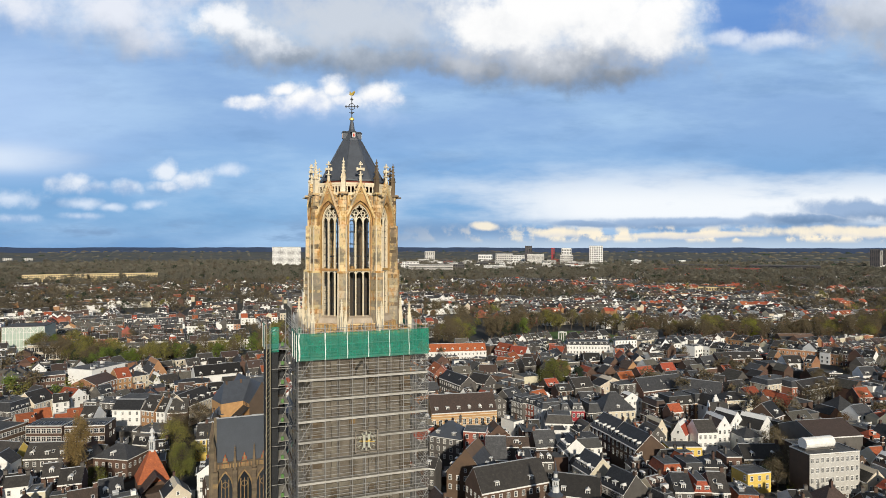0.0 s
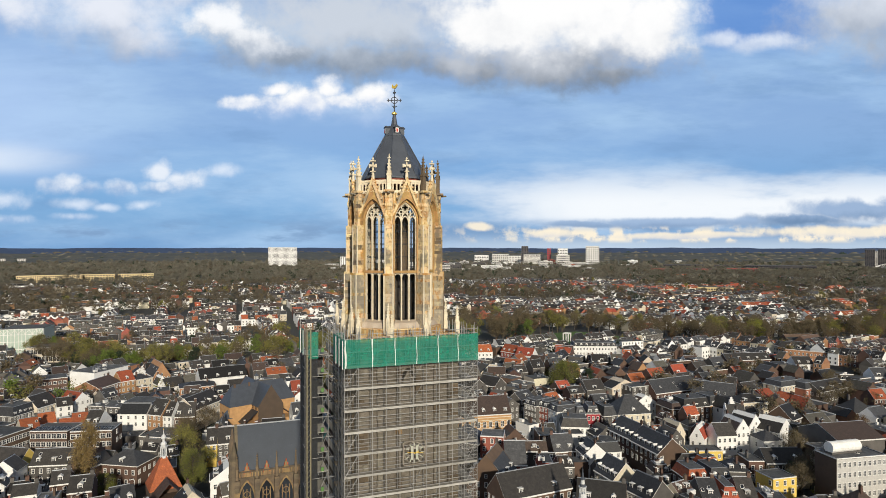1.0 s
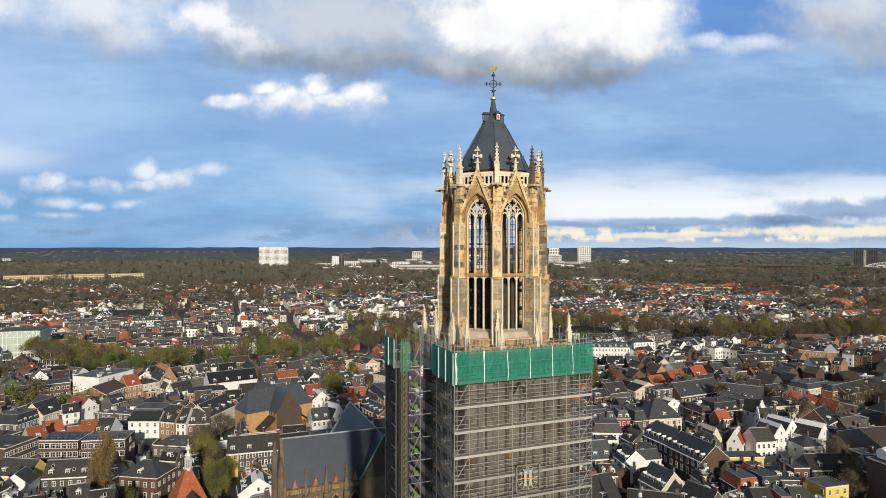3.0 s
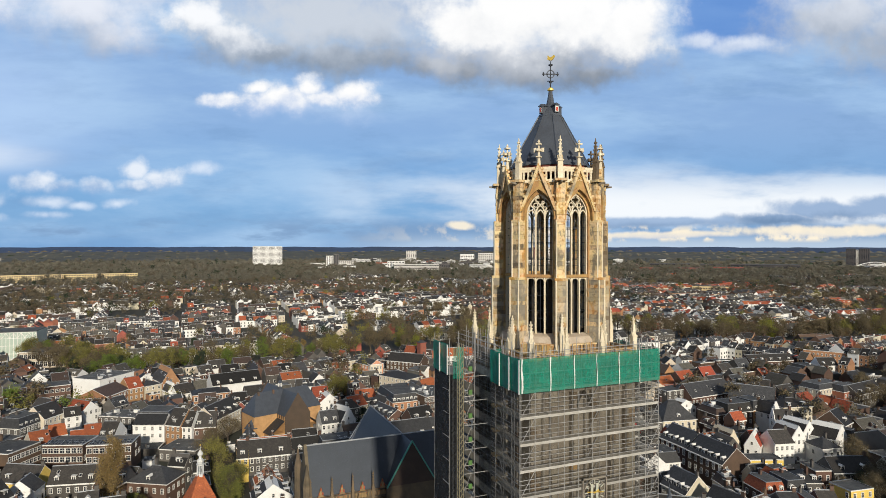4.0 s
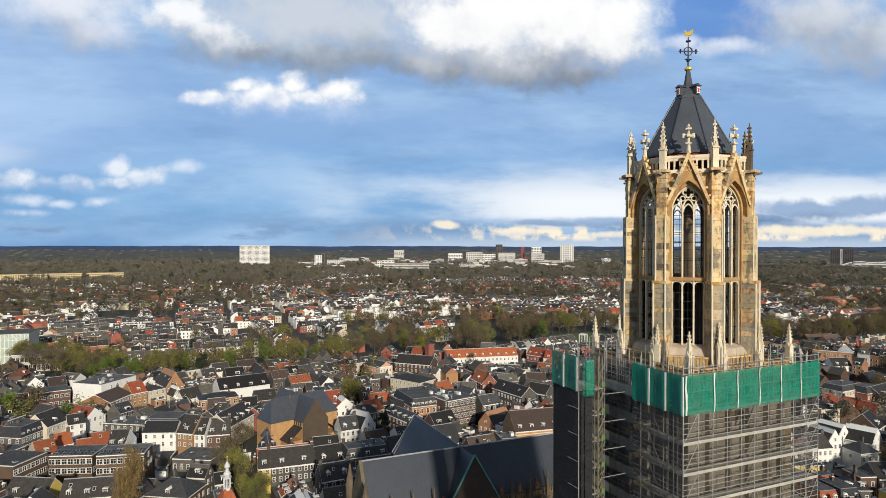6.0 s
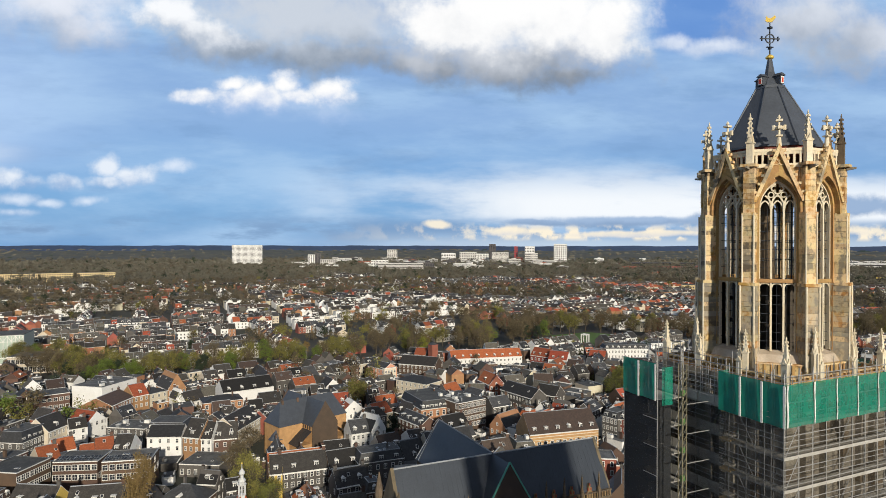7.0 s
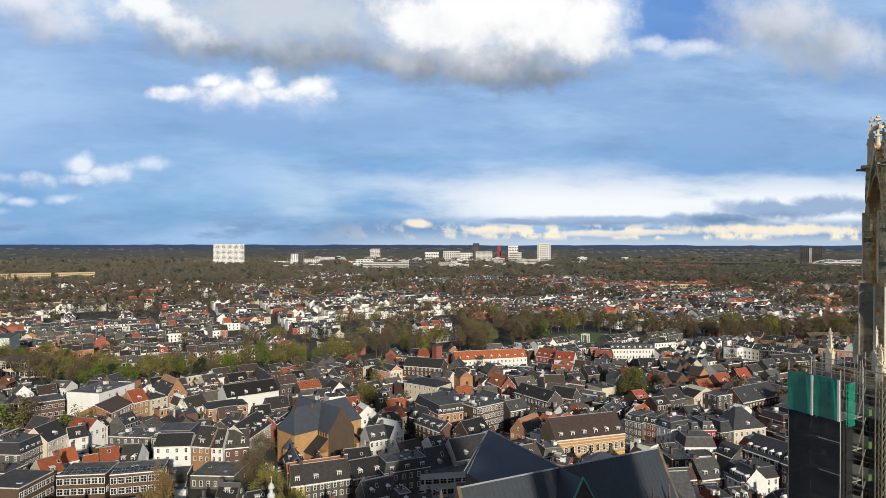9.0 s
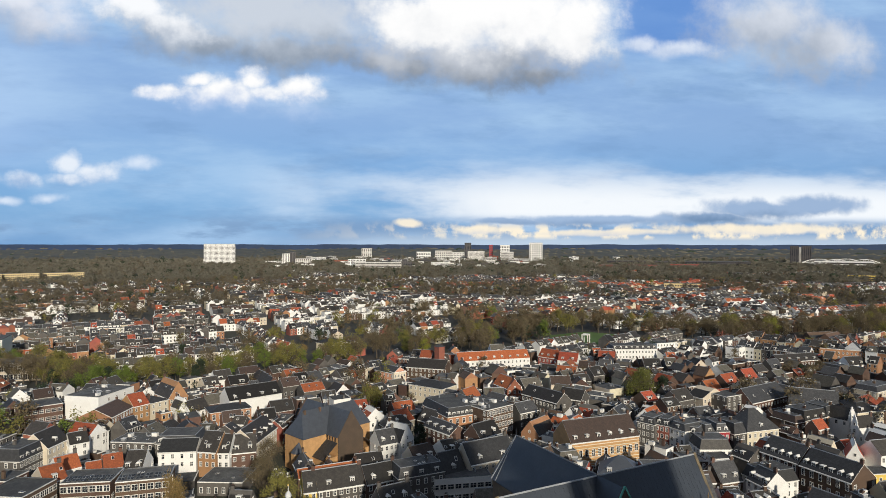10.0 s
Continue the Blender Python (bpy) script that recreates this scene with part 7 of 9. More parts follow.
# small landmarks of the old town
def build_marks():
    # house with an orange pyramid roof and a white bell turret
    h = thing("turret_house", "old house with orange pyramid roof and white onion turret", "house", pose(-20.5, 230.0, 0, 0, 0, 12), "town houses")
    w = Geo(BRICK)
    w.box(-4.7, -4.7, 0, 4.7, 6.5, 7.6)
    part("wall", w, h)
    r = Geo(REDTILE, BROWNTILE)
    r.solid([(-5, -5, 7.5), (5, -5, 7.5), (5, 5, 7.5), (-5, 5, 7.5)], [(-0.8, -0.8, 17.0), (0.8, -0.8, 17.0), (0.8, 0.8, 17.0), (-0.8, 0.8, 17.0)])
    part("roof", r, h)
    r = Geo(BROWNTILE)
    gable_roof(r, -4.5, 4.5, -12.0, -5.0, 6.5, 11.5, "y")
    r.box(-4.4, -12.0, 0, 4.4, -5.6, 6.5)
    part("wing", r, h, "brick wing with steep brown roof")
    t = Geo(PALEPAINT)
    t.ring(0, 0, 16.0, 1.15, 17.2, 1.05)
    t.ring(0, 0, 19.8, 1.1, 20.2, 1.25)
    for z0, r0, z1, r1 in ((20.2, 0.75, 21.0, 1.05), (21.0, 1.05, 21.6, 0.8), (21.6, 0.45, 22.6, 0.4), (22.6, 0.55, 23.0, 0.85), (23.0, 0.85, 23.6, 0.7), (23.6, 0.7, 24.3, 0.25), (24.3, 0.12, 26.0, 0.04)):
        t.ring(0, 0, z0, r0, z1, r1)
    part("turret", t, h, "white painted onion turret")
    for k in range(8):
        a = radians(22.5 + 45 * k)
        c = Geo(PALEPAINT)
        c.bar((0.9 * math.cos(a), 0.9 * math.sin(a), 17.1), (0.9 * math.cos(a), 0.9 * math.sin(a), 19.9), 0.14, 0, 5)
        part("column", c, h)
    g = Geo(GOLD)
    g.ring(0, 0, 25.7, 0.22, 26.1, 0.1, 6)
    part("vane", g, h, "small gilded vane")
    taken.append((-20.5, 228.0, 0.2, 7.0, 10.0))
    # slender bell spire beside the church
    s = thing("bell_spire", "slender grey lead bell spire on a roof", "spire", pose(92.0, 154.7, 0))
    b = Geo(BRICK)
    b.box(-2.2, -2.2, 0, 2.2, 2.2, 14.5)
    part("base", b, s)
    t = Geo(LEAD, PALEPAINT)
    for z0, r0, z1, r1, m in ((14.4, 2.4, 15.4, 1.3, 0), (15.4, 1.1, 17.0, 1.0, 1), (18.6, 1.1, 18.9, 1.2, 1), (18.9, 0.9, 19.6, 0.7, 0), (19.6, 0.6, 20.8, 0.5, 1), (20.8, 0.75, 21.2, 0.6, 0), (21.2, 0.4, 24.5, 0.03, 0)):
        t.ring(0, 0, z0, r0, z1, r1, 8, m)
    part("spire", t, s)
    for k in range(8):
        a = radians(22.5 + 45 * k)
        c = Geo(PALEPAINT)
        c.bar((0.85 * math.cos(a), 0.85 * math.sin(a), 17.0), (0.85 * math.cos(a), 0.85 * math.sin(a), 18.7), 0.13, 0, 5)
        part("column", c, s)
    taken.append((92.0, 154.7, 0.0, 3.0, 3.0))
    # brick turret of the hall in the green belt's shadow
    b = thing("brick_turret", "square brown brick turret with low pyramid cap", "tower", pose(131.0, 443.0, 0, 0, 0, 12))
    w = Geo(REDBRICK, PAINT)
    w.box(-2.4, -2.4, 0, 2.4, 2.4, 17.0)
    w.box(-2.6, -2.6, 13.6, 2.6, 2.6, 14.0)
    w.box(-2.7, -2.7, 16.9, 2.7, 2.7, 17.4)
    part("shaft", w, b)
    r = Geo(SLATE)
    r.solid([(-2.8, -2.8, 17.4), (2.8, -2.8, 17.4), (2.8, 2.8, 17.4), (-2.8, 2.8, 17.4)], [(-0.6, -0.6, 18.8), (0.6, -0.6, 18.8), (0.6, 0.6, 18.8), (-0.6, 0.6, 18.8)])
    part("cap", r, b)
    # plant drum on the office roof
    d = thing("roof_drum", "white cylindrical plant housing on a flat roof", "plant housing", pose(193.2, 152.6, 17.3, 0, 0, -6))
    g = Geo(PAINT)
    n = 14
    ends = [[(x, 1.9 * math.cos(math.tau * k / n), 2.0 + 1.9 * math.sin(math.tau * k / n)) for k in range(n)] for x in (-6.0, 6.0)]
    g.solid(ends[0], ends[1])
    part("drum", g, d)
    f = Geo(GREYBRICK)
    f.box(-6.2, -1.6, 0, 6.2, 1.6, 0.6)
    part("plinth", f, d)
    # lawn in the park, with its white frame and striped tent
    g = Geo(GRASS)
    g.face([(x, y, 0.02) for x, y in PARK_EDGE])
    tagged(part("lawn", g), "green park lawn with paths", "lawn", kind="structure")
    o = thing("park_frame", "white cube frame standing on the lawn", "sculpture", pose(301.0, 494.3, 0, 0, 0, 30))
    for x in (-2.5, 2.5):
        for y in (-2.5, 2.5):
            q = Geo(PAINT)
            q.box(x - 0.4, y - 0.4, 0, x + 0.4, y + 0.4, 7.0)
            part("post", q, o)
    q = Geo(PAINT)
    for s2 in (-2.5, 2.5):
        q.box(-2.9, s2 - 0.4, 7.0, 2.9, s2 + 0.4, 7.8)
        q.box(s2 - 0.4, -2.1, 7.0, s2 + 0.4, 2.1, 7.8)
    part("top_frame", q, o)
    t = thing("striped_tent", "round red and white striped tent roof", "tent", pose(272.0, 492.5, 0))
    for k in range(12):
        a0, a1 = math.tau * k / 12, math.tau * (k + 1) / 12
        q = Geo(SIGNAL if k % 2 else PAINT)
        q.solid([(6 * math.cos(a0), 6 * math.sin(a0), 4), (6 * math.cos(a1), 6 * math.sin(a1), 4), (0, 0, 7.5)], [(6 * math.cos(a0), 6 * math.sin(a0), 4.1), (6 * math.cos(a1), 6 * math.sin(a1), 4.1), (0, 0, 7.6)])
        part("panel", q, t)
    q = Geo(PAINT)
    q.ring(0, 0, 0, 5.6, 4.0, 5.6, 12)
    part("skirt", q, t)


PALEPAINT = material("pale_grey_paint", (0.66, 0.66, 0.64), (0.52, 0.52, 0.51), 0.6, 0, 1.2, 8.0, 0.5, 0.06)
PARK_EDGE = [(284, 520), (290, 470), (322, 452), (362, 478), (366, 515), (345, 548), (300, 545)]
build_marks()


# pale glazed hall with white trusses, and its neighbours
def build_glass_hall():
    m = pose(*HALL)
    h = thing("glass_hall", "pale green glazed hall with white roof trusses", "building", m)
    w, d, z = 29.6, 26.0, 22.0
    g = Geo(PALEGLASS)
    g.box(-w / 2, -d / 2, 0, w / 2, d / 2, z)
    part("glass_body", g, h)
    for k in range(13):
        b = Geo(PAINT)
        x = -w / 2 + w * k / 12
        b.box(x - 0.18, -d / 2 - 0.2, 0, x + 0.18, -d / 2 - 0.02, z)
        part("mullion", b, h)
    for zz in (6.0, 12.0, 17.5, 21.8):
        b = Geo(PAINT)
        b.box(-w / 2, -d / 2 - 0.25, zz - 0.18, w / 2, -d / 2 - 0.21, zz + 0.18)
        part("rail", b, h)
    for k in range(12):
        b = Geo(PAINT)
        x0, x1 = -w / 2 + w * k / 12, -w / 2 + w * (k + 1) / 12
        za, zb = (17.6, 21.7) if k % 2 else (21.7, 17.6)
        b.bar((x0, -d / 2 - 0.4, za), (x1, -d / 2 - 0.4, zb), 0.22)
        part("truss_bar", b, h)
    r = Geo(FLATROOF)
    r.box(-w / 2 + 0.4, -d / 2 + 0.4, z + 0.01, w / 2 - 0.4, d / 2 - 0.4, z + 0.5)
    part("roof", r, h)


HALL = (-143.3, 588.2, 0, 0, 0, -5)
build_glass_hall()
taken.append((-143.3, 588.2, -0.09, 15.8, 14.0))


# the rest of the old town: packed houses that follow the lie of their neighbours
CX, CY = -28.0, 38.0


def bearing(x, y):
    return math.degrees(math.atan2(x - CX, y - CY)), math.hypot(x - CX, y - CY)


def lie(x, y):
    """The turn of the nearest known building."""
    key = (round(x / 14), round(y / 14))
    if key not in lies:
        lies[key] = min(known, key=lambda q: (q[0] - key[0] * 14) ** 2 + (q[1] - key[1] * 14) ** 2)[2]
    return lies[key]


lies = {}


PARK = [(284, 520), (290, 470), (322, 452), (362, 478), (366, 515), (345, 548), (300, 545)]


def inside(x, y, poly):
    hit = False
    for (ax, ay), (bx, by) in zip(poly, poly[1:] + poly[:1]):
        if (ay > y) != (by > y) and x < (bx - ax) * (y - ay) / (by - ay) + ax:
            hit = not hit
    return hit


BELT = [(-215, 660), (-150, 605), (-98, 525), (-82, 497), (-30, 487), (10, 489), (39, 496), (113, 504), (192, 506), (262, 548), (335, 570), (390, 492), (412, 456), (465, 430), (560, 412), (700, 425)]


def belt_distance(x, y):
    best = 1e9
    for (ax, ay), (bx, by) in zip(BELT, BELT[1:]):
        t = max(0.0, min(1.0, ((x - ax) * (bx - ax) + (y - ay) * (by - ay)) / ((bx - ax) ** 2 + (by - ay) ** 2)))
        best = min(best, math.hypot(x - ax - t * (bx - ax), y - ay - t * (by - ay)))
    return best


GREEN_SPOTS = [(-13.6, 252), (-14, 294), (-8, 310), (50, 362), (50, 303), (186, 315), (201, 318), (204, 330), (327, 307), (305, 300), (331, 262), (268, 199), (187, 156), (-50, 251), (-12, 237), (-17, 283), (-39, 240)]
for gx, gy in GREEN_SPOTS:
    taken.append((gx, gy, 0.0, 3.2, 3.2))
taken.append((-12.0, 275.0, 0.1, 5.0, 45.0))
taken.append((-52.0, 282.0, 0.0, 26.0, 8.0))
known = list(taken.rows)
STYLES = [(WHITE, 3.6), (BRICK, 6), (CREAM, 2), (ORANGEBRICK, 1.5), (GREYBRICK, 5), (REDBRICK, 0.6)]
TILES = [(DARKTILE, 6), (SLATE, 4), (GREYTILE, 3.5), (REDTILE, 2.2), (BROWNTILE, 2)]
REDTILES = [(DARKTILE, 3), (SLATE, 2), (GREYTILE, 2), (REDTILE, 5), (BROWNTILE, 2)]


def tiles_at(x, y):
    """Quarters of the town with many orange roofs."""
    return REDTILES if noise.noise((x / 60, y / 60, 27.0)) + (0.25 if x > 110 and y > 270 else -0.1) > 0.18 else TILES


WORDS = {"white_plaster": "white plastered", "brown_brick": "brown brick", "cream_plaster": "cream plastered", "orange_brick": "orange brick", "grey_brick": "grey brick", "red_brick": "red brick"}
TWORDS = {"dark_glazed_tile": "dark tiled", "slate": "slate", "orange_red_tile": "orange tiled", "brown_tile": "brown tiled", "mossy_grey_tile": "mossy grey tiled"}
RWORDS = {"x": "pitched roof", "y": "gabled roof", "hip": "hipped roof", "mansard": "mansard roof", "flat": "flat roof"}


def pick(rnd, table):
    return rnd.choices([a for a, _ in table], [b for _, b in table])[0]


def fill_near():
    rnd = random.Random(11)
    spots = []
    for i in range(-40, 75):
        for j in range(10, 60):
            x, y = i * 6.5 + rnd.uniform(-1.5, 1.5), j * 7.0 + rnd.uniform(-1.5, 1.5)
            az, dist = bearing(x, y)
            if -24 < az < 72 and 172 < dist < 345 and belt_distance(x, y) > 28:
                spots.append((dist, x, y))
    spots.sort()
    made = 0
    for dist, x, y in spots:
        if made >= 250:
            break
        if in_court(x, y, 3.5):
            continue
        rot = lie(x, y) + radians(rnd.uniform(-3, 3)) + (radians(90) if rnd.random() < 0.3 else 0)
        w, d = rnd.uniform(5.5, 10), rnd.uniform(8.5, 12)
        if not free(x, y, rot, w / 2 - 0.2, d / 2 - 0.2):
            w, d = 5.6, 7.0
            if not free(x, y, rot, w / 2, d / 2):
                continue
        rot_deg = math.degrees(rot)
        rot_deg = (rot_deg + 90) % 180 - 90
        if rot_deg > 62:
            rot_deg -= 90
            w, d = d, w
        elif rot_deg < -45:
            rot_deg += 90
            w, d = d, w
        roof = rnd.choices(("x", "y", "hip", "mansard", "flat"), (9, 6, 2, 4, 3))[0]
        ze = rnd.uniform(6.5, 10.5)
        zr = ze + (min(w, d) * rnd.uniform(0.4, 0.6) if roof in ("x", "y", "hip") else 2.6 if roof == "mansard" else 0.4)
        wall, tile = pick(rnd, STYLES), pick(rnd, tiles_at(x, y))
        label = f"{WORDS[wall.name]} town house with {'' if roof == 'flat' else TWORDS[tile.name] + ' '}{RWORDS[roof]}"
        near = dist < 280
        keep = 0.0
        house(x, y, rot_deg, w, d, round(ze, 1), round(zr, 1), roof, wall, tile, label, dormers=rnd.choice((0, 1, 1, 2, 2)) if near else rnd.choice((0, 1)), sides=(0, rnd.choice((1, 3))) if near and rnd.random() < 0.6 else (0,), chim=rnd.choice((1, 1, 2)), sky=rnd.choice((0, 1, 1, 2)), rnd=rnd, clear=keep, gear=rnd.choice((0, 1, 2)) if roof in ("flat", "mansard") else 0)
        made += 1


fill_near()


# wider town, joined: too many to count
class Mass:
    """Gathers many small bodies quickly into one mesh."""

    def __init__(self, name, label, category, mats):
        self.name, self.label, self.category, self.mats = name, label, category, mats
        self.g = Geo(*mats)

    def done(self):
        tagged(part(self.name, self.g), self.label, self.category, kind="stuff")


WALLS = [WHITE, BRICK, CREAM, ORANGEBRICK, GREYBRICK, REDBRICK]
ROOFS = [DARKTILE, SLATE, REDTILE, BROWNTILE, FLATROOF, GREYTILE]


def far_house(g, x, y, rot, w, d, ze, zr, wall, roof, flat, windows, rnd, dormer=0.6):
    c, s = math.cos(rot), math.sin(rot)

    def P(a, b, z):
        return (x + a * c - b * s, y + a * s + b * c, z)

    x0, x1, y0, y1 = -w / 2, w / 2, -d / 2, d / 2
    W0, R0 = wall, len(WALLS) + roof
    paint, glass = len(WALLS) + len(ROOFS), len(WALLS) + len(ROOFS) + 1
    low = [P(x0, y0, 0), P(x1, y0, 0), P(x1, y1, 0), P(x0, y1, 0)]
    top = [P(x0, y0, ze), P(x1, y0, ze), P(x1, y1, ze), P(x0, y1, ze)]
    for i in range(4):
        j = (i + 1) % 4
        g.face([low[i], low[j], top[j], top[i]], W0)
    if flat:
        g.face(top, len(WALLS) + 4)
        g.solid([P(x0 - 0.1, y0 - 0.1, ze), P(x1 + 0.1, y0 - 0.1, ze), P(x1 + 0.1, y0 + 0.2, ze), P(x0 - 0.1, y0 + 0.2, ze)], [P(x0 - 0.1, y0 - 0.1, ze + 0.4), P(x1 + 0.1, y0 - 0.1, ze + 0.4), P(x1 + 0.1, y0 + 0.2, ze + 0.4), P(x0 - 0.1, y0 + 0.2, ze + 0.4)], paint)
    else:
        o = 0.3
        g.face([P(x0, y0 - o, ze - 0.15), P(x1, y0 - o, ze - 0.15), P(x1, 0, zr), P(x0, 0, zr)], R0)
        g.face([P(x1, y1 + o, ze - 0.15), P(x0, y1 + o, ze - 0.15), P(x0, 0, zr), P(x1, 0, zr)], R0)
        g.face([P(x0, y0 - o, ze - 0.15), P(x0, 0, zr), P(x0, y1 + o, ze - 0.15)], W0)
        g.face([P(x1, y0 - o, ze - 0.15), P(x1, y1 + o, ze - 0.15), P(x1, 0, zr)], W0)
        zinc = len(WALLS) + len(ROOFS) + 2
        g.solid([P(x0, -0.14, zr - 0.1), P(x1, -0.14, zr - 0.1), P(x1, 0.14, zr - 0.1), P(x0, 0.14, zr - 0.1)], [P(x0, -0.1, zr + 0.1), P(x1, -0.1, zr + 0.1), P(x1, 0.1, zr + 0.1), P(x0, 0.1, zr + 0.1)], zinc)
        if windows:
            g.face([P(x0 + 0.02, y0 - o - 0.02, ze - 0.28), P(x1 - 0.02, y0 - o - 0.02, ze - 0.28), P(x1 - 0.02, y0 - o - 0.02, ze - 0.1), P(x0 + 0.02, y0 - o - 0.02, ze - 0.1)], paint)
            for e in (x0, x1):
                g.face([P(e - 0.08, y0 - o, ze - 0.1), P(e + 0.08, y0 - o, ze - 0.1), P(e + 0.08, 0, zr + 0.06), P(e - 0.08, 0, zr + 0.06)], zinc)
        if rnd.random() < dormer:
            u, dw = rnd.uniform(-0.2, 0.2) * w, rnd.uniform(0.7, 1.4)
            g.solid([P(u - dw, y0 + 0.7, ze + 0.3), P(u + dw, y0 + 0.7, ze + 0.3), P(u + dw, -0.2, ze + 0.3), P(u - dw, -0.2, ze + 0.3)], [P(u - dw, y0 + 0.7, ze + 1.9), P(u + dw, y0 + 0.7, ze + 1.9), P(u + dw, -0.2, ze + 1.9), P(u - dw, -0.2, ze + 1.9)], paint)
            if windows:
                g.face([P(u - dw * 0.7, y0 + 0.66, ze + 0.7), P(u + dw * 0.7, y0 + 0.66, ze + 0.7), P(u + dw * 0.7, y0 + 0.66, ze + 1.6), P(u - dw * 0.7, y0 + 0.66, ze + 1.6)], glass)
    if windows and not flat:
        # chimneys on the ridge, roof lights on the front slope
        for _ in range(rnd.choice((0, 1, 1, 2))):
            u = rnd.choice((-1, 1)) * (w / 2 - rnd.uniform(0.5, 1.2))
            g.solid([P(u - 0.35, -0.5, zr - 0.6), P(u + 0.35, -0.5, zr - 0.6), P(u + 0.35, 0.5, zr - 0.6), P(u - 0.35, 0.5, zr - 0.6)], [P(u - 0.35, -0.5, zr + 1.1), P(u + 0.35, -0.5, zr + 1.1), P(u + 0.35, 0.5, zr + 1.1), P(u - 0.35, 0.5, zr + 1.1)], 1)
        k = (zr - ze) / (d / 2)
        for _ in range(rnd.choice((0, 1, 2))):
            u, b = rnd.uniform(-0.38, 0.38) * w, y0 * rnd.uniform(0.35, 0.6)
            lift = 0.12
            g.face([P(u - 0.5, b - 0.5, zr + (b - 0.5) * k + lift), P(u + 0.5, b - 0.5, zr + (b - 0.5) * k + lift), P(u + 0.5, b + 0.5, zr + (b + 0.5) * k + lift), P(u - 0.5, b + 0.5, zr + (b + 0.5) * k + lift)], len(WALLS) + len(ROOFS) + 2)
            lift = 0.17
            g.face([P(u - 0.36, b - 0.36, zr + (b - 0.36) * k + lift), P(u + 0.36, b - 0.36, zr + (b - 0.36) * k + lift), P(u + 0.36, b + 0.36, zr + (b + 0.36) * k + lift), P(u - 0.36, b + 0.36, zr + (b + 0.36) * k + lift)], glass)
    elif flat and min(w, d) > 3:
        # stair heads, ducts and roof lights on the flat roofs
        for _ in range(rnd.choice((1, 2, 3))):
            u, b, q, h = rnd.uniform(-0.32, 0.32) * w, rnd.uniform(-0.3, 0.3) * d, rnd.uniform(0.3, 0.9), rnd.uniform(0.4, 1.3)
            g.solid([P(u - q, b - 0.4, ze + 0.01), P(u + q, b - 0.4, ze + 0.01), P(u + q, b + 0.4, ze + 0.01), P(u - q, b + 0.4, ze + 0.01)], [P(u - q, b - 0.4, ze + h), P(u + q, b - 0.4, ze + h), P(u + q, b + 0.4, ze + h), P(u - q, b + 0.4, ze + h)], rnd.choice((paint, len(WALLS) + len(ROOFS) + 2, 4)))
    if windows:
        n = max(2, int(w / 2.6))
        for f in range(max(1, int(ze / 3))):
            for k in range(n):
                u, z = x0 + w * (k + 0.5) / n, 1.0 + f * 3.0
                g.face([P(u - 0.62, y0 - 0.05, z), P(u + 0.62, y0 - 0.05, z), P(u + 0.62, y0 - 0.05, z + 1.8), P(u - 0.62, y0 - 0.05, z + 1.8)], paint)
                g.face([P(u - 0.48, y0 - 0.08, z + 0.12), P(u + 0.48, y0 - 0.08, z + 0.12), P(u + 0.48, y0 - 0.08, z + 1.68), P(u - 0.48, y0 - 0.08, z + 1.68)], glass)


far_trees = []


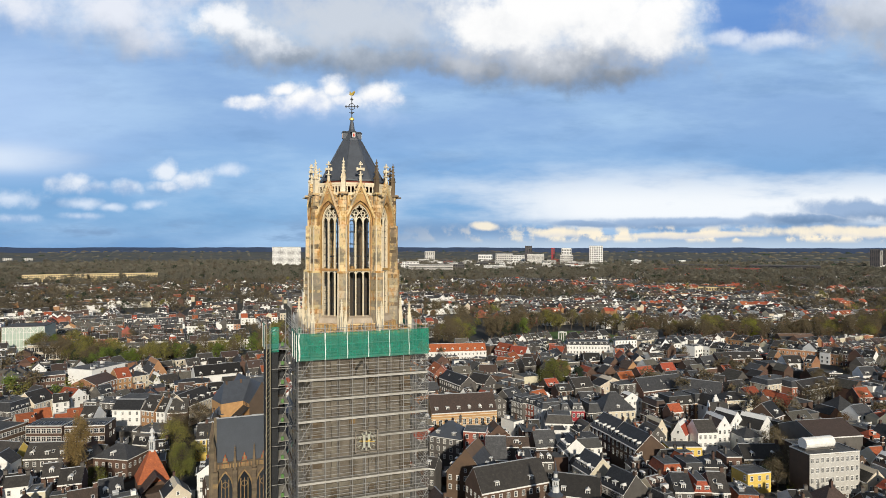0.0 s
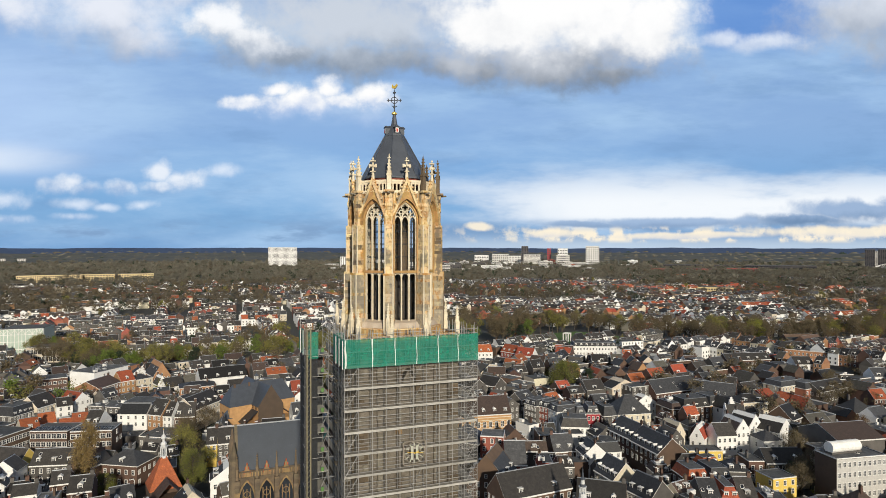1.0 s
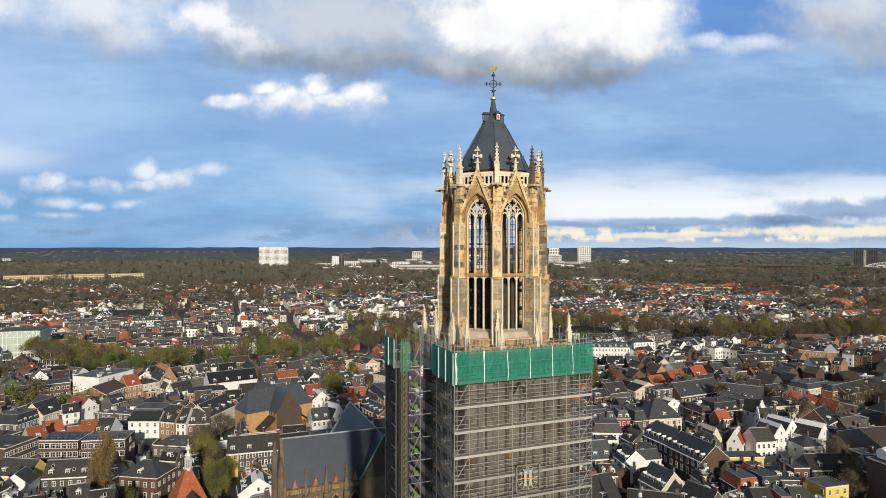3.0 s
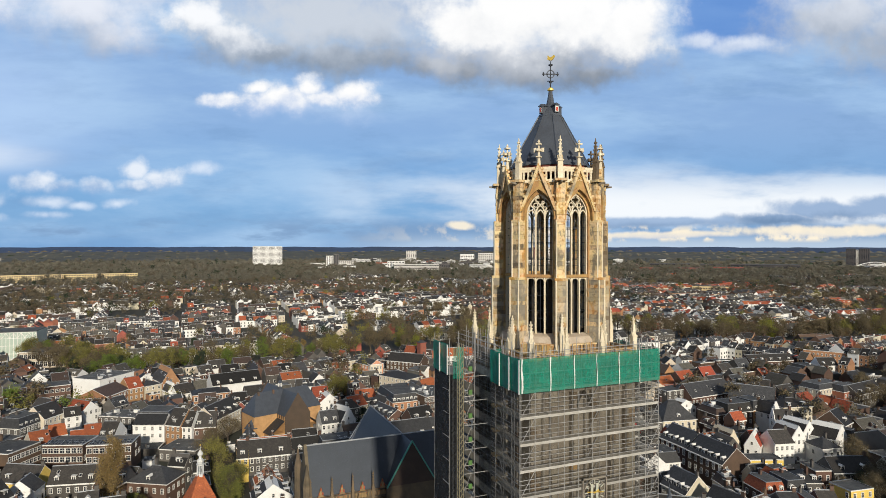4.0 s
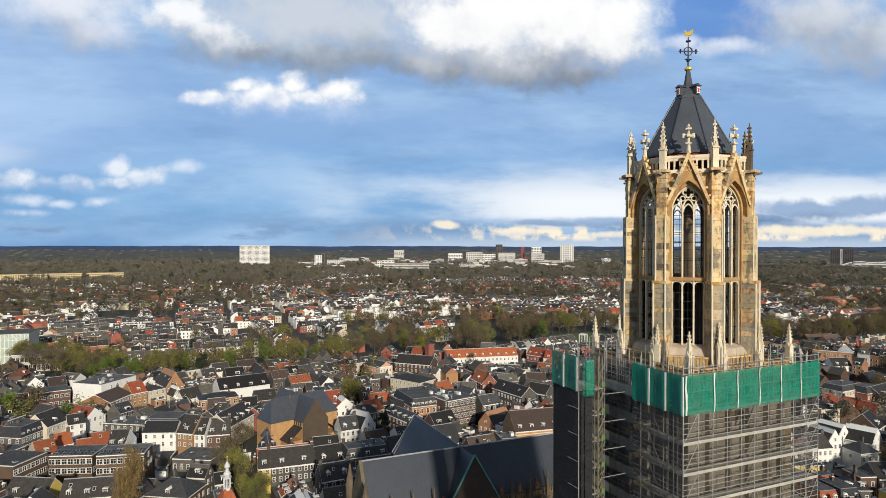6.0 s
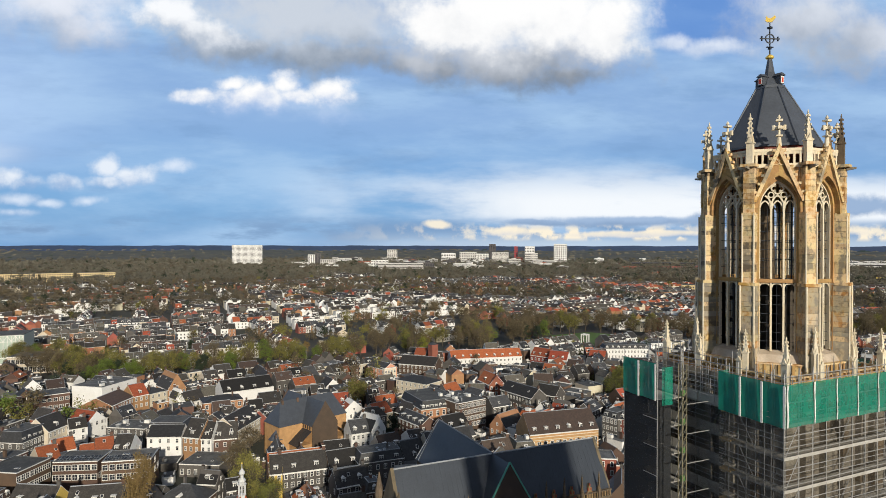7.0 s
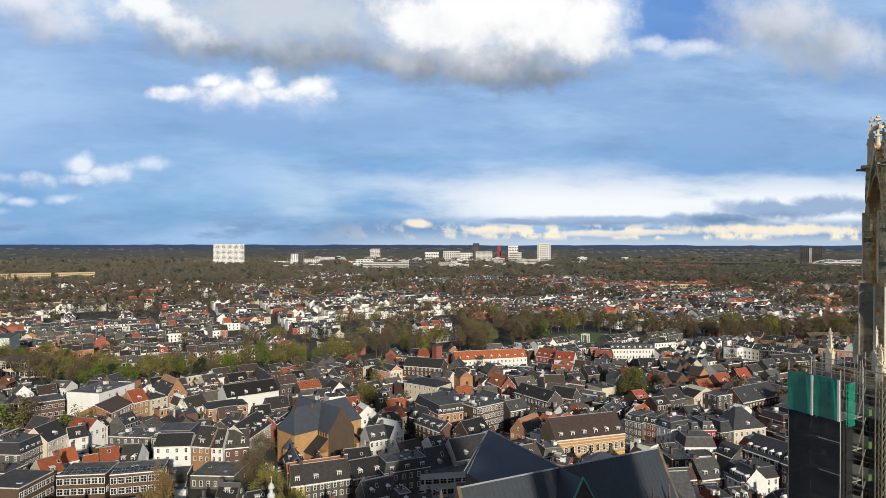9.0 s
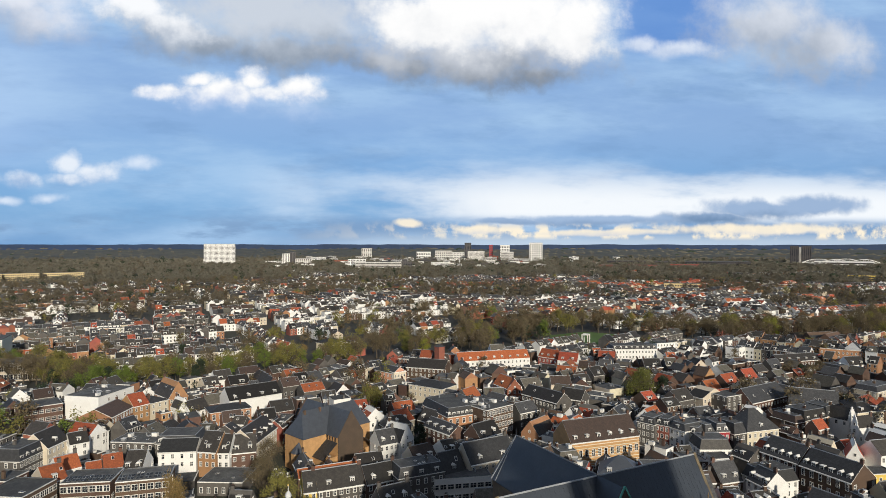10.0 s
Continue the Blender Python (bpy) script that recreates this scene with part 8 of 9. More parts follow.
def fill_far():
    rnd = random.Random(23)
    annexes = Mass("annexes", "low flat roofed annexes and rear houses between the streets", "houses", WALLS + ROOFS + [PAINT, GLASS, ZINC])
    for pitch, lo, hi in ((8.0, 7.5, 12.5), (6.0, 5.0, 7.5), (4.2, 3.4, 4.6)):
        n = int(560 / pitch)
        for i in range(-n // 2, n):
            for j in range(int(100 / pitch), n):
                x, y = i * pitch + rnd.uniform(-1, 1), j * pitch + rnd.uniform(-1, 1)
                az, dist = bearing(x, y)
                if not (-24 < az < 72 and 165 < dist < 470) or belt_distance(x, y) < 26 or inside(x, y, PARK):
                    continue
                if noise.noise((x / 26, y / 26, 71.0)) > 0.42:
                    continue
                w, d = rnd.uniform(lo, hi), min(rnd.uniform(lo, hi), rnd.uniform(7.5, 10.5))
                if pitch > 8 and in_court(x, y, 5):
                    continue
                rot = lie(x, y) + rnd.uniform(-0.05, 0.05) + (math.pi / 2 if noise.noise((x / 35, y / 35, 81.0)) > 0.1 else 0)
                if not free(x, y, rot, w / 2, d / 2):
                    continue
                rot = (rot + math.pi / 3) % math.pi - math.pi / 3
                rot = rot - math.pi / 2 if rot > math.pi * 0.45 and lo < 5 else rot
                small = hi < 5 or in_court(x, y)
                ze = rnd.uniform(2.2, 3.4) if small else rnd.uniform(5.5, 9.5)
                far_house(annexes.g, x, y, rot, w, d, ze, ze + min(w, d) * rnd.uniform(0.38, 0.55), rnd.choices(range(6), (2.2, 5, 1.4, 1.5, 5, 0.5))[0], rnd.choices((0, 1, 2, 3, 5), (6, 4, 6 if tiles_at(x, y) is REDTILES else 1.6, 2, 4))[0], small or rnd.random() < 0.4, not small, rnd, 0.55)
                taken.append((x, y, rot, w / 2, d / 2))
    annexes.done()
    rings = [Mass("town_rows", "dense rows of white and brick town houses", "houses", WALLS + ROOFS + [PAINT, GLASS, ZINC]), Mass("suburb_rows", "distant rows of low suburban houses", "houses", WALLS + ROOFS + [PAINT, GLASS, ZINC])]
    step_u, step_v = 52.0, 24.0
    for i in range(-60, 90):
        for j in range(-10, 130):
            # blocks on a gently bending street plan
            bu, bv = i * step_u, j * step_v + 200
            bend = 0.28 * noise.noise((bu / 900, bv / 900, 5.0)) * 2 + 0.12
            bx, by = bu + 30 * noise.noise((bu / 300, bv / 300, 9.0)), bv + 40 * noise.noise((bu / 400, bv / 400, 7.0))
            az, dist = bearing(bx, by)
            if not (-24 < az < 72 and 335 < dist < 2700):
                continue
            if inside(bx, by, PARK):
                continue
            wood = noise.noise((bx / 260, by / 260, 1.7)) + 0.5 * noise.noise((bx / 90, by / 90, 3.1))
            limit = 0.22 - max(0, dist - 500) / 2200 - (0.6 if az < 13 - max(0, 1500 - dist) / 40 and dist > 900 else 0) - ((0.25 if az < 20 else 0.05) if dist > 1700 else 0)
            near_belt = belt_distance(bx, by) < 30
            if near_belt:
                continue
            if wood > limit:
                k = int(rnd.uniform(3, 6) if dist < 1200 else rnd.uniform(2, 5))
                for _ in range(k):
                    far_trees.append((bx + rnd.uniform(-24, 24), by + rnd.uniform(-11, 11), rnd.uniform(0.8, 1.25), dist))
                if dist > 1500 or rnd.random() < 0.6:
                    continue
            rot = bend + (math.pi / 2 if noise.noise((bx / 140, by / 140, 12.0)) > 0.18 else 0)
            row_wall, row_tile = rnd.randrange(6), rnd.choices((0, 1, 2, 3, 5), (6, 5, 1.3, 2.5, 6))[0]
            row_flat = rnd.random() < 0.22
            if noise.noise((bx / 220, by / 220, 33.0)) > (0.42 if az > 24 and dist > 560 else 0.62):
                row_tile, row_flat = 2, False
            if noise.noise((bx / 200, by / 200, 44.0)) > (-0.4 if 0 < bx < 330 and dist < 950 else 0.08):
                row_wall = 0
            u = -step_u / 2 + 2
            ze0 = rnd.uniform(6.0, 9.5)
            while u < step_u / 2 - 4:
                w = rnd.uniform(5.2, 8.0) if dist < 900 else rnd.uniform(6.5, 13.0)
                c, s = math.cos(rot), math.sin(rot)
                x, y = bx + (u + w / 2) * c, by + (u + w / 2) * s
                d = rnd.uniform(8, 11)
                u += w
                if rnd.random() < 0.06 or (dist < 520 and not free(x, y, rot, w / 2, d / 2)) or belt_distance(x, y) < 24 or inside(x, y, PARK):
                    continue
                wall = row_wall if rnd.random() < 0.65 else rnd.randrange(6)
                tile = row_tile if rnd.random() < 0.75 else rnd.choices((0, 1, 2, 3, 5), (5, 4, 1.5, 2, 4))[0]
                ze = ze0 + rnd.uniform(-0.8, 0.8)
                r = rot
                if rnd.random() < 0.15:
                    r += math.pi / 2
                r = (r + math.pi / 2) % math.pi - math.pi / 2
                if r > 1.1:
                    r -= math.pi
                far_house(rings[0 if dist < 900 else 1].g, x, y, r, w + 0.02, d, ze, ze + rnd.uniform(2.8, 4.6), wall, tile, row_flat, dist < 760, rnd)
            for _ in range(rnd.choice((0, 1, 2, 2)) if dist < 1600 else rnd.choice((0, 1))):
                far_trees.append((bx + rnd.uniform(-22, 22), by + 11 + rnd.uniform(-2, 2), rnd.uniform(0.5, 0.85), dist))
    for m in rings:
        m.done()
    # woods beyond the town
    for _ in range(5200):
        az, dist = rnd.uniform(-24, 72), 1500 + 2300 * rnd.random() ** 0.8
        x, y = CX + dist * math.sin(radians(az)), CY + dist * math.cos(radians(az))
        if noise.noise((x / 400, y / 400, 60.0)) > -0.25:
            far_trees.append((x, y, rnd.uniform(0.9, 1.7), dist))


fill_far()


# trees
def crown_cloud(rnd, mat, height, radius, count, size, slim, clumps=26, base=0.32):
    """Many small leaves or twigs gathered in clumps along limbs: uneven outline, gaps between."""
    g = Geo(mat)
    centres = []
    for _ in range(clumps):
        a, f = rnd.uniform(0, math.tau), rnd.random() ** 0.5
        z = rnd.uniform(base, 0.97)
        shape = math.sin(math.pi * min(1, max(0.05, (z - base + 0.12) / (1.12 - base)))) ** 0.7
        centres.append((radius * shape * f * math.cos(a), radius * shape * f * math.sin(a), height * z, radius * rnd.uniform(0.2, 0.4)))
    for _ in range(count):
        cx, cy, cz, r = rnd.choice(centres)
        p = Vector((cx + rnd.gauss(0, r * 0.55), cy + rnd.gauss(0, r * 0.55), cz + rnd.gauss(0, r * 0.5)))
        d = Vector((rnd.gauss(0, 1), rnd.gauss(0, 1), rnd.gauss(0.4 if slim else 0, 0.8))).normalized()
        e = d.cross(Vector((rnd.gauss(0, 1), rnd.gauss(0, 1), rnd.gauss(0, 1)))).normalized()
        l, w = size * rnd.uniform(0.6, 1.4), size * (0.16 if slim else 0.62) * rnd.uniform(0.7, 1.3)
        g.face([p - e * w / 2, p + d * l * 0.5 - e * w * 0.25, p + d * l, p + d * l * 0.4 + e * w / 2])
    return g, centres


def tree_kind(name, label, leafmat, height, radius, count, size, slim, seed, spot, extra=False):
    rnd = random.Random(seed)
    ob = thing(name, label, "tree", pose(*spot, 0), "trees")
    crown, centres = crown_cloud(rnd, leafmat, height, radius, count, size, slim)
    if extra:
        more, _ = crown_cloud(rnd, BARK, height, radius * 0.95, count // 3, size * 1.3, True)
        n = len(crown.v)
        crown.mats.append(BARK)
        crown.v += more.v
        crown.f += [tuple(i + n for i in f) for f in more.f]
        crown.mi += [1] * len(more.f)
    trunk = Geo(BARK)
    fork = height * 0.3
    trunk.ring(0, 0, 0, height * 0.028, fork, height * 0.018, 7)
    for cx, cy, cz, r in centres[:14]:
        mid = Vector((cx * 0.45, cy * 0.45, fork + (cz - fork) * 0.55))
        trunk.bar((0, 0, fork - 0.2), mid, height * 0.008, 0, 5)
        trunk.bar(mid, (cx, cy, cz), height * 0.005, 0, 4)
    part("trunk", trunk, ob)
    part("crown", crown, ob)
    return ob


KINDS = [
    tree_kind("tree", "bare spring tree with a fine brown twig crown", TWIG, 15, 5.2, 4200, 0.8, True, 1, (-70.0, 590.0)),
    tree_kind("tree", "bare spring tree with a wide brown twig crown", TWIG, 17, 6.0, 4600, 0.85, True, 2, (20.0, 540.0)),
    tree_kind("tree", "budding tree with olive green haze of twigs", BUD, 16, 5.6, 4200, 0.5, False, 3, (80.0, 520.0), True),
    tree_kind("tree", "tree in fresh green spring leaf", LEAF, 14, 5.0, 5200, 0.5, False, 4, (30.0, 534.0), True),
    tree_kind("tree", "tree in bright yellow green leaf", YELLOWLEAF, 12, 4.8, 5000, 0.48, False, 5, (150.0, 508.0), True),
    tree_kind("tree", "dark green evergreen garden tree", CONIFER, 14, 3.2, 5000, 0.48, False, 6, (-20.0, 556.0)),
    tree_kind("tree", "tree with russet brown twigs", COPPERLEAF, 12, 5.0, 4200, 0.7, True, 7, (400.0, 468.0)),
    tree_kind("tree", "full broad tree in olive green spring leaf", OLIVE, 13, 5.4, 12000, 0.42, False, 8, (140.0, 515.0), True),
    tree_kind("tree", "tall slim tree with golden brown twigs", GOLDTWIG, 12, 4.0, 9000, 0.6, True, 9, (60.0, 526.0)),
]


def plant(kind, x, y, size=1.0, turn=0.0, stretch=1.0):
    m = pose(x, y, 0, 0, 0, turn) @ Matrix.Diagonal((size, size, size * stretch, 1))
    ob = copy_thing(KINDS[kind], pose(0, 0, 0))
    ob.matrix_basis = m
    return tagged(ob, group="trees")


def plant_all():
    rnd = random.Random(77)
    plant(8, -46.5, 250.0, 1.2, 20, 1.75)
    plant(7, -39.5, 240, 0.62, 0, 1.2)
    plant(7, -12.0, 238.0, 0.85, 10, 1.35)
    plant(1, -17.0, 284.0, 0.85, 70, 1.1)
    plant(2, -16.0, 262.0, 0.9, 110, 1.25)
    plant(2, -13.6, 252, 0.75, 0)
    plant(0, -13, 272, 0.8, 60)
    plant(0, -14.3, 292, 0.85, 120)
    plant(1, -8.0, 312, 0.75, 200)
    plant(2, -7.6, 259, 0.6, 30)
    plant(2, 50.2, 362.5, 1.0, 10)
    plant(2, 57, 372, 0.8, 90)
    plant(5, 50.4, 303.2, 0.9, 0)
    plant(5, -60.5, 287.7, 0.4, 0)
    plant(7, 186.0, 315, 1.5, 40)
    plant(7, 198, 326, 1.25, 140)
    plant(5, 203, 316, 1.05, 0)
    plant(5, 208, 322, 0.95, 70)
    plant(0, 327, 307, 0.9, 0)
    plant(0, 312, 303, 0.85, 50)
    plant(5, 320, 314, 0.8, 50)
    plant(1, 331, 262, 0.8, 100)
    plant(0, 345, 270, 0.8, 160)
    plant(6, 268.6, 198.8, 0.85, 0)
    plant(4, 186.6, 155.9, 0.4, 0)
    plant(7, 452.5, 461.5, 1.5, 0)
    plant(7, 462, 470, 1.35, 90)
    plant(4, 463.2, 431.5, 1.6, 0)
    for k, x, y, size in ((0, 205.5, 180.2, 0.8), (1, 198.0, 168.5, 0.75), (1, 212.0, 186.0, 0.8), (0, 227.0, 193.0, 0.8), (1, 235.3, 210.4, 0.7), (0, 317.0, 240.4, 0.9), (1, 308.3, 241.2, 0.85), (0, 311.0, 222.2, 0.8), (1, 296.0, 236.0, 0.8), (0, 203.2, 251.3, 0.6), (5, 192.0, 171.0, 0.6), (6, 276.0, 202.0, 0.8), (1, 190.0, 166.0, 0.7), (0, 215.0, 172.0, 0.75), (1, 184.5, 160.5, 0.7), (5, 181.0, 163.0, 0.65), (0, 178.0, 168.0, 0.6)):
        plant(k, x, y, size, 40 * x)
    for _ in range(36):
        x, y = rnd.uniform(-80, 420), rnd.uniform(170, 480)
        az, dist = bearing(x, y)
        if -20 < az < 68 and 190 < dist < 470 and free(x, y, 0, 1.5, 1.5) and noise.noise((x / 26, y / 26, 71.0)) > 0.3:
            plant(rnd.choice((0, 0, 1, 2, 2, 5)), x, y, rnd.uniform(0.5, 0.85), rnd.uniform(0, 360))
    # the green belt on the old ramparts
    for (ax, ay), (bx, by) in zip(BELT, BELT[1:]):
        n = int(math.hypot(bx - ax, by - ay) / (2.9 if ax < 0 else 5.5 if ax < 190 else 3.4))
        for k in range(n):
            f = (k + rnd.random()) / n
            nx, ny = by - ay, ax - bx
            q = math.hypot(nx, ny)
            o = rnd.uniform(-17, 17) if ax < 90 else rnd.uniform(-32, 32)
            x, y = ax + f * (bx - ax) + nx / q * o, ay + f * (by - ay) + ny / q * o
            if inside(x, y, PARK) or not free(x, y, 0, 2, 2):
                continue
            left = x < 110
            plant(rnd.choices((0, 1, 2, 3, 5, 6), (2.5, 2.5, 8, 3.0, 0.5, 0) if left else (6, 6, 3, 0.6, 0.4, 0.6))[0], x, y, rnd.uniform(0.8, 1.2) if left else rnd.uniform(0.9, 1.45), rnd.uniform(0, 360))


plant_all()


def far_woods():
    """Distant trees as one mass of small crowns."""
    rnd = random.Random(9)
    protos = {}
    for k in range(6):
        r = random.Random(100 + k)
        for kind, count, size in (("close", 620, 0.95), ("near", 240, 1.6), ("far", 110, 2.6)):
            g, _ = crown_cloud(r, TWIG, 14, 5.5, count, size, False, 14, 0.18)
            protos.setdefault(kind, []).append((np.array(g.v), np.array([v for f in g.f for v in f])))
    lists = {"close": [], "near": [], "far": []}
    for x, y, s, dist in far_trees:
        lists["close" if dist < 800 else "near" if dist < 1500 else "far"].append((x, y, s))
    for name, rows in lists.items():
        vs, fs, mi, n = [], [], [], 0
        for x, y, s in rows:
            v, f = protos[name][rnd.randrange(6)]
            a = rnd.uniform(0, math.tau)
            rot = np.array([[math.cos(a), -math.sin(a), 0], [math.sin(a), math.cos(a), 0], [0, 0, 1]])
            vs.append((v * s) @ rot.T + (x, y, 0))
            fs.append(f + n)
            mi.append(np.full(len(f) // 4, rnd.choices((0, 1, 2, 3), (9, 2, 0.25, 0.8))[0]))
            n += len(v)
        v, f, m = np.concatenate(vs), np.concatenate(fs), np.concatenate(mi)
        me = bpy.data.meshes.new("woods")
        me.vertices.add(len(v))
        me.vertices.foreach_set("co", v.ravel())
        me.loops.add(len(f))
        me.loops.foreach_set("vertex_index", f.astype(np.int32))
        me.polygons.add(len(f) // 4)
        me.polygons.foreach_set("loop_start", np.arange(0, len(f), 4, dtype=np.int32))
        # farther bands take greyer woods, a little distance haze put into the colour
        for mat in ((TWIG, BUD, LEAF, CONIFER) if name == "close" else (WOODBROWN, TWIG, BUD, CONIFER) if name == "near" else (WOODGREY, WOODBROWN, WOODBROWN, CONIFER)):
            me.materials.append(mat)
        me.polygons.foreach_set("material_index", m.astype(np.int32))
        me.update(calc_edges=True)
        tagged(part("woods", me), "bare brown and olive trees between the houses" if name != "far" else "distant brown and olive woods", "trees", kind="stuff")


far_woods()


def far_land():
    """Hedges, copses and fields in long uneven strips out to the wooded ridge."""
    rnd = random.Random(31)
    copse = Geo(WOODGREY, WOODBROWN, CONIFER)
    for row in range(24):
        r = 2350 + 82 * row
        n = int(r * math.tau / 55)
        for i in range(n):
            az = 360 * i / n
            if not (az < 75 or az > 330):
                continue
            if noise.noise((i * 55 / 420, row * 0.9, 8.0)) < (-0.08 if az > 18 and az < 75 else -0.3):
                continue
            slot = 0 if rnd.random() < 0.55 else rnd.choice((1, 1, 1, 2))
            w = rnd.uniform(40, 75)
            t = radians(az)
            rr = r + rnd.uniform(-30, 30)
            cx, cy, c, s = CX + rr * math.sin(t), CY + rr * math.cos(t), math.cos(t), -math.sin(t)
            top = []
            steps = 7
            for k in range(steps + 1):
                u = -w / 2 + w * k / steps
                edge = math.sin(math.pi * k / steps)
                top.append((u, 3 + edge * rnd.uniform(5, 11), 6 + 10 * edge))
            base = max(0.0, (rr - 3640) / 600 * 54 - 3)
            for (ua, ha, da), (ub, hb, db) in zip(top, top[1:]):
                q = [(cx + ua * c - da * -s, cy + ua * s - da * c), (cx + ub * c - db * -s, cy + ub * s - db * c), (cx + ub * c, cy + ub * s), (cx + ua * c, cy + ua * s), (cx + ub * c + db * -s, cy + ub * s + db * c), (cx + ua * c + da * -s, cy + ua * s + da * c)]
                copse.face([(*q[0], base), (*q[1], base), (*q[2], base + hb), (*q[3], base + ha)], slot)
                copse.face([(*q[3], base + ha), (*q[2], base + hb), (*q[4], base), (*q[5], base)], slot)
    tagged(part("copses", copse), "long bare brown copses and hedges far off", "trees", kind="stuff")
    field = Geo(FIELD)
    for az0, az1, r0, r1 in ((26, 47, 3020, 3330), (44, 66, 2700, 2960), (33, 58, 3420, 3600), (-10, 2, 3050, 3200)):
        n = 12
        for i in range(n):
            a0, a1 = radians(az0 + (az1 - az0) * i / n), radians(az0 + (az1 - az0) * (i + 1) / n)
            field.face([(CX + r1 * math.sin(a0), CY + r1 * math.cos(a0), 0.3), (CX + r0 * math.sin(a0), CY + r0 * math.cos(a0), 0.3), (CX + r0 * math.sin(a1), CY + r0 * math.cos(a1), 0.3), (CX + r1 * math.sin(a1), CY + r1 * math.cos(a1), 0.3)])
    tagged(part("fields", field), "flat pale green meadows far off", "field", kind="stuff")
    # low halls, schools and offices scattered towards the campus
    halls = Geo(WHITE, CONCRETE, DARKPANEL, REDBRICK, GLASS, FLATROOF)
    for k in range(95):
        az, r = rnd.gauss(25, 8), rnd.uniform(2100, 3400)
        if not -4 < az < 62:
            continue
        t = radians(az)
        x, y, a = CX + r * math.sin(t), CY + r * math.cos(t), radians(-az + rnd.uniform(-18, 18))
        w, d, h = rnd.uniform(18, 75), rnd.uniform(10, 22), rnd.uniform(8, 24)
        c, s = math.cos(a), math.sin(a)

        def P(u, v, z):
            return (x + u * c - v * s, y + u * s + v * c, z)

        def slab(u0, u1, v0, v1, z0, z1, m):
            halls.solid([P(u0, v0, z0), P(u1, v0, z0), P(u1, v1, z0), P(u0, v1, z0)], [P(u0, v0, z1), P(u1, v0, z1), P(u1, v1, z1), P(u0, v1, z1)], m)

        slot = rnd.choices((0, 1, 2, 3), (3, 4, 2, 1.5))[0]
        slab(-w / 2, w / 2, -d / 2, d / 2, 0, h, slot)
        slab(-w / 2 + 0.6, w / 2 - 0.6, -d / 2 + 0.6, d / 2 - 0.6, h, h + 0.4, 5)
        if rnd.random() < 0.4:
            slab(-w / 6, w / 8, -d / 3, d / 3, h + 0.4, h + 3.5, slot)
        for f in range(int(h / 3.6)):
            slab(-w / 2 + 1, w / 2 - 1, -d / 2 - 0.15, -d / 2, 1.2 + 3.6 * f, 2.9 + 3.6 * f, 4)
    tagged(part("low_halls", halls), "scattered pale low halls and offices far off", "buildings", kind="stuff")


FIELD = material("pale_meadow", (0.12, 0.15, 0.055), (0.16, 0.14, 0.075), 0.95, 0, 0.006, 0.05, 0.7, 0.0)
# towers and blocks on the horizon
CONCRETE = material("pale_concrete", (0.62, 0.60, 0.56), (0.52, 0.50, 0.47), 0.85, 0, 0.02, 0.3, 0.5, 0.08)
DARKPANEL = material("dark_panels", (0.07, 0.06, 0.06), (0.05, 0.045, 0.045), 0.6, 0, 0.02, 0.3, 0.5, 0.1)
OCHREPANEL = material("ochre_panels", (0.64, 0.50, 0.26), (0.52, 0.38, 0.18), 0.8, 0, 0.02, 0.3, 0.5, 0.1)


far_land()


def far_block(label, x, y, rot, w, d, h, wall, floors, bays, name="office_tower", z0=0.0, strip=False):
    """A distant building with a real grid of openings on the side towards the town."""
    ob = thing(name, label, "building", pose(x, y, z0, 0, 0, rot))
    g = Geo(wall)
    g.box(-w / 2, -d / 2, 0, w / 2, d / 2, h)
    part("wall", g, ob)
    r = Geo(FLATROOF)
    r.box(-w / 2 + 0.5, -d / 2 + 0.5, h + 0.01, w / 2 - 0.5, d / 2 - 0.5, h + 0.6)
    part("roof", r, ob)
    fh = h / (floors + 0.5)
    for f in range(floors):
        g = Geo(DARKPANEL if wall is not DARKPANEL else GLASS)
        if strip:
            g.box(-w / 2 + 0.6, -d / 2 - 0.12, fh * (f + 0.45), w / 2 - 0.6, -d / 2 - 0.02, fh * (f + 0.95))
        else:
            for k in range(bays):
                u = -w / 2 + w * (k + 0.5) / bays
                q = w / bays * 0.3
                g.box(u - q, -d / 2 - 0.12, fh * (f + 0.45), u + q, -d / 2 - 0.02, fh * (f + 1.0))
        tagged(part("glazing", g, ob), kind="stuff")
    return ob

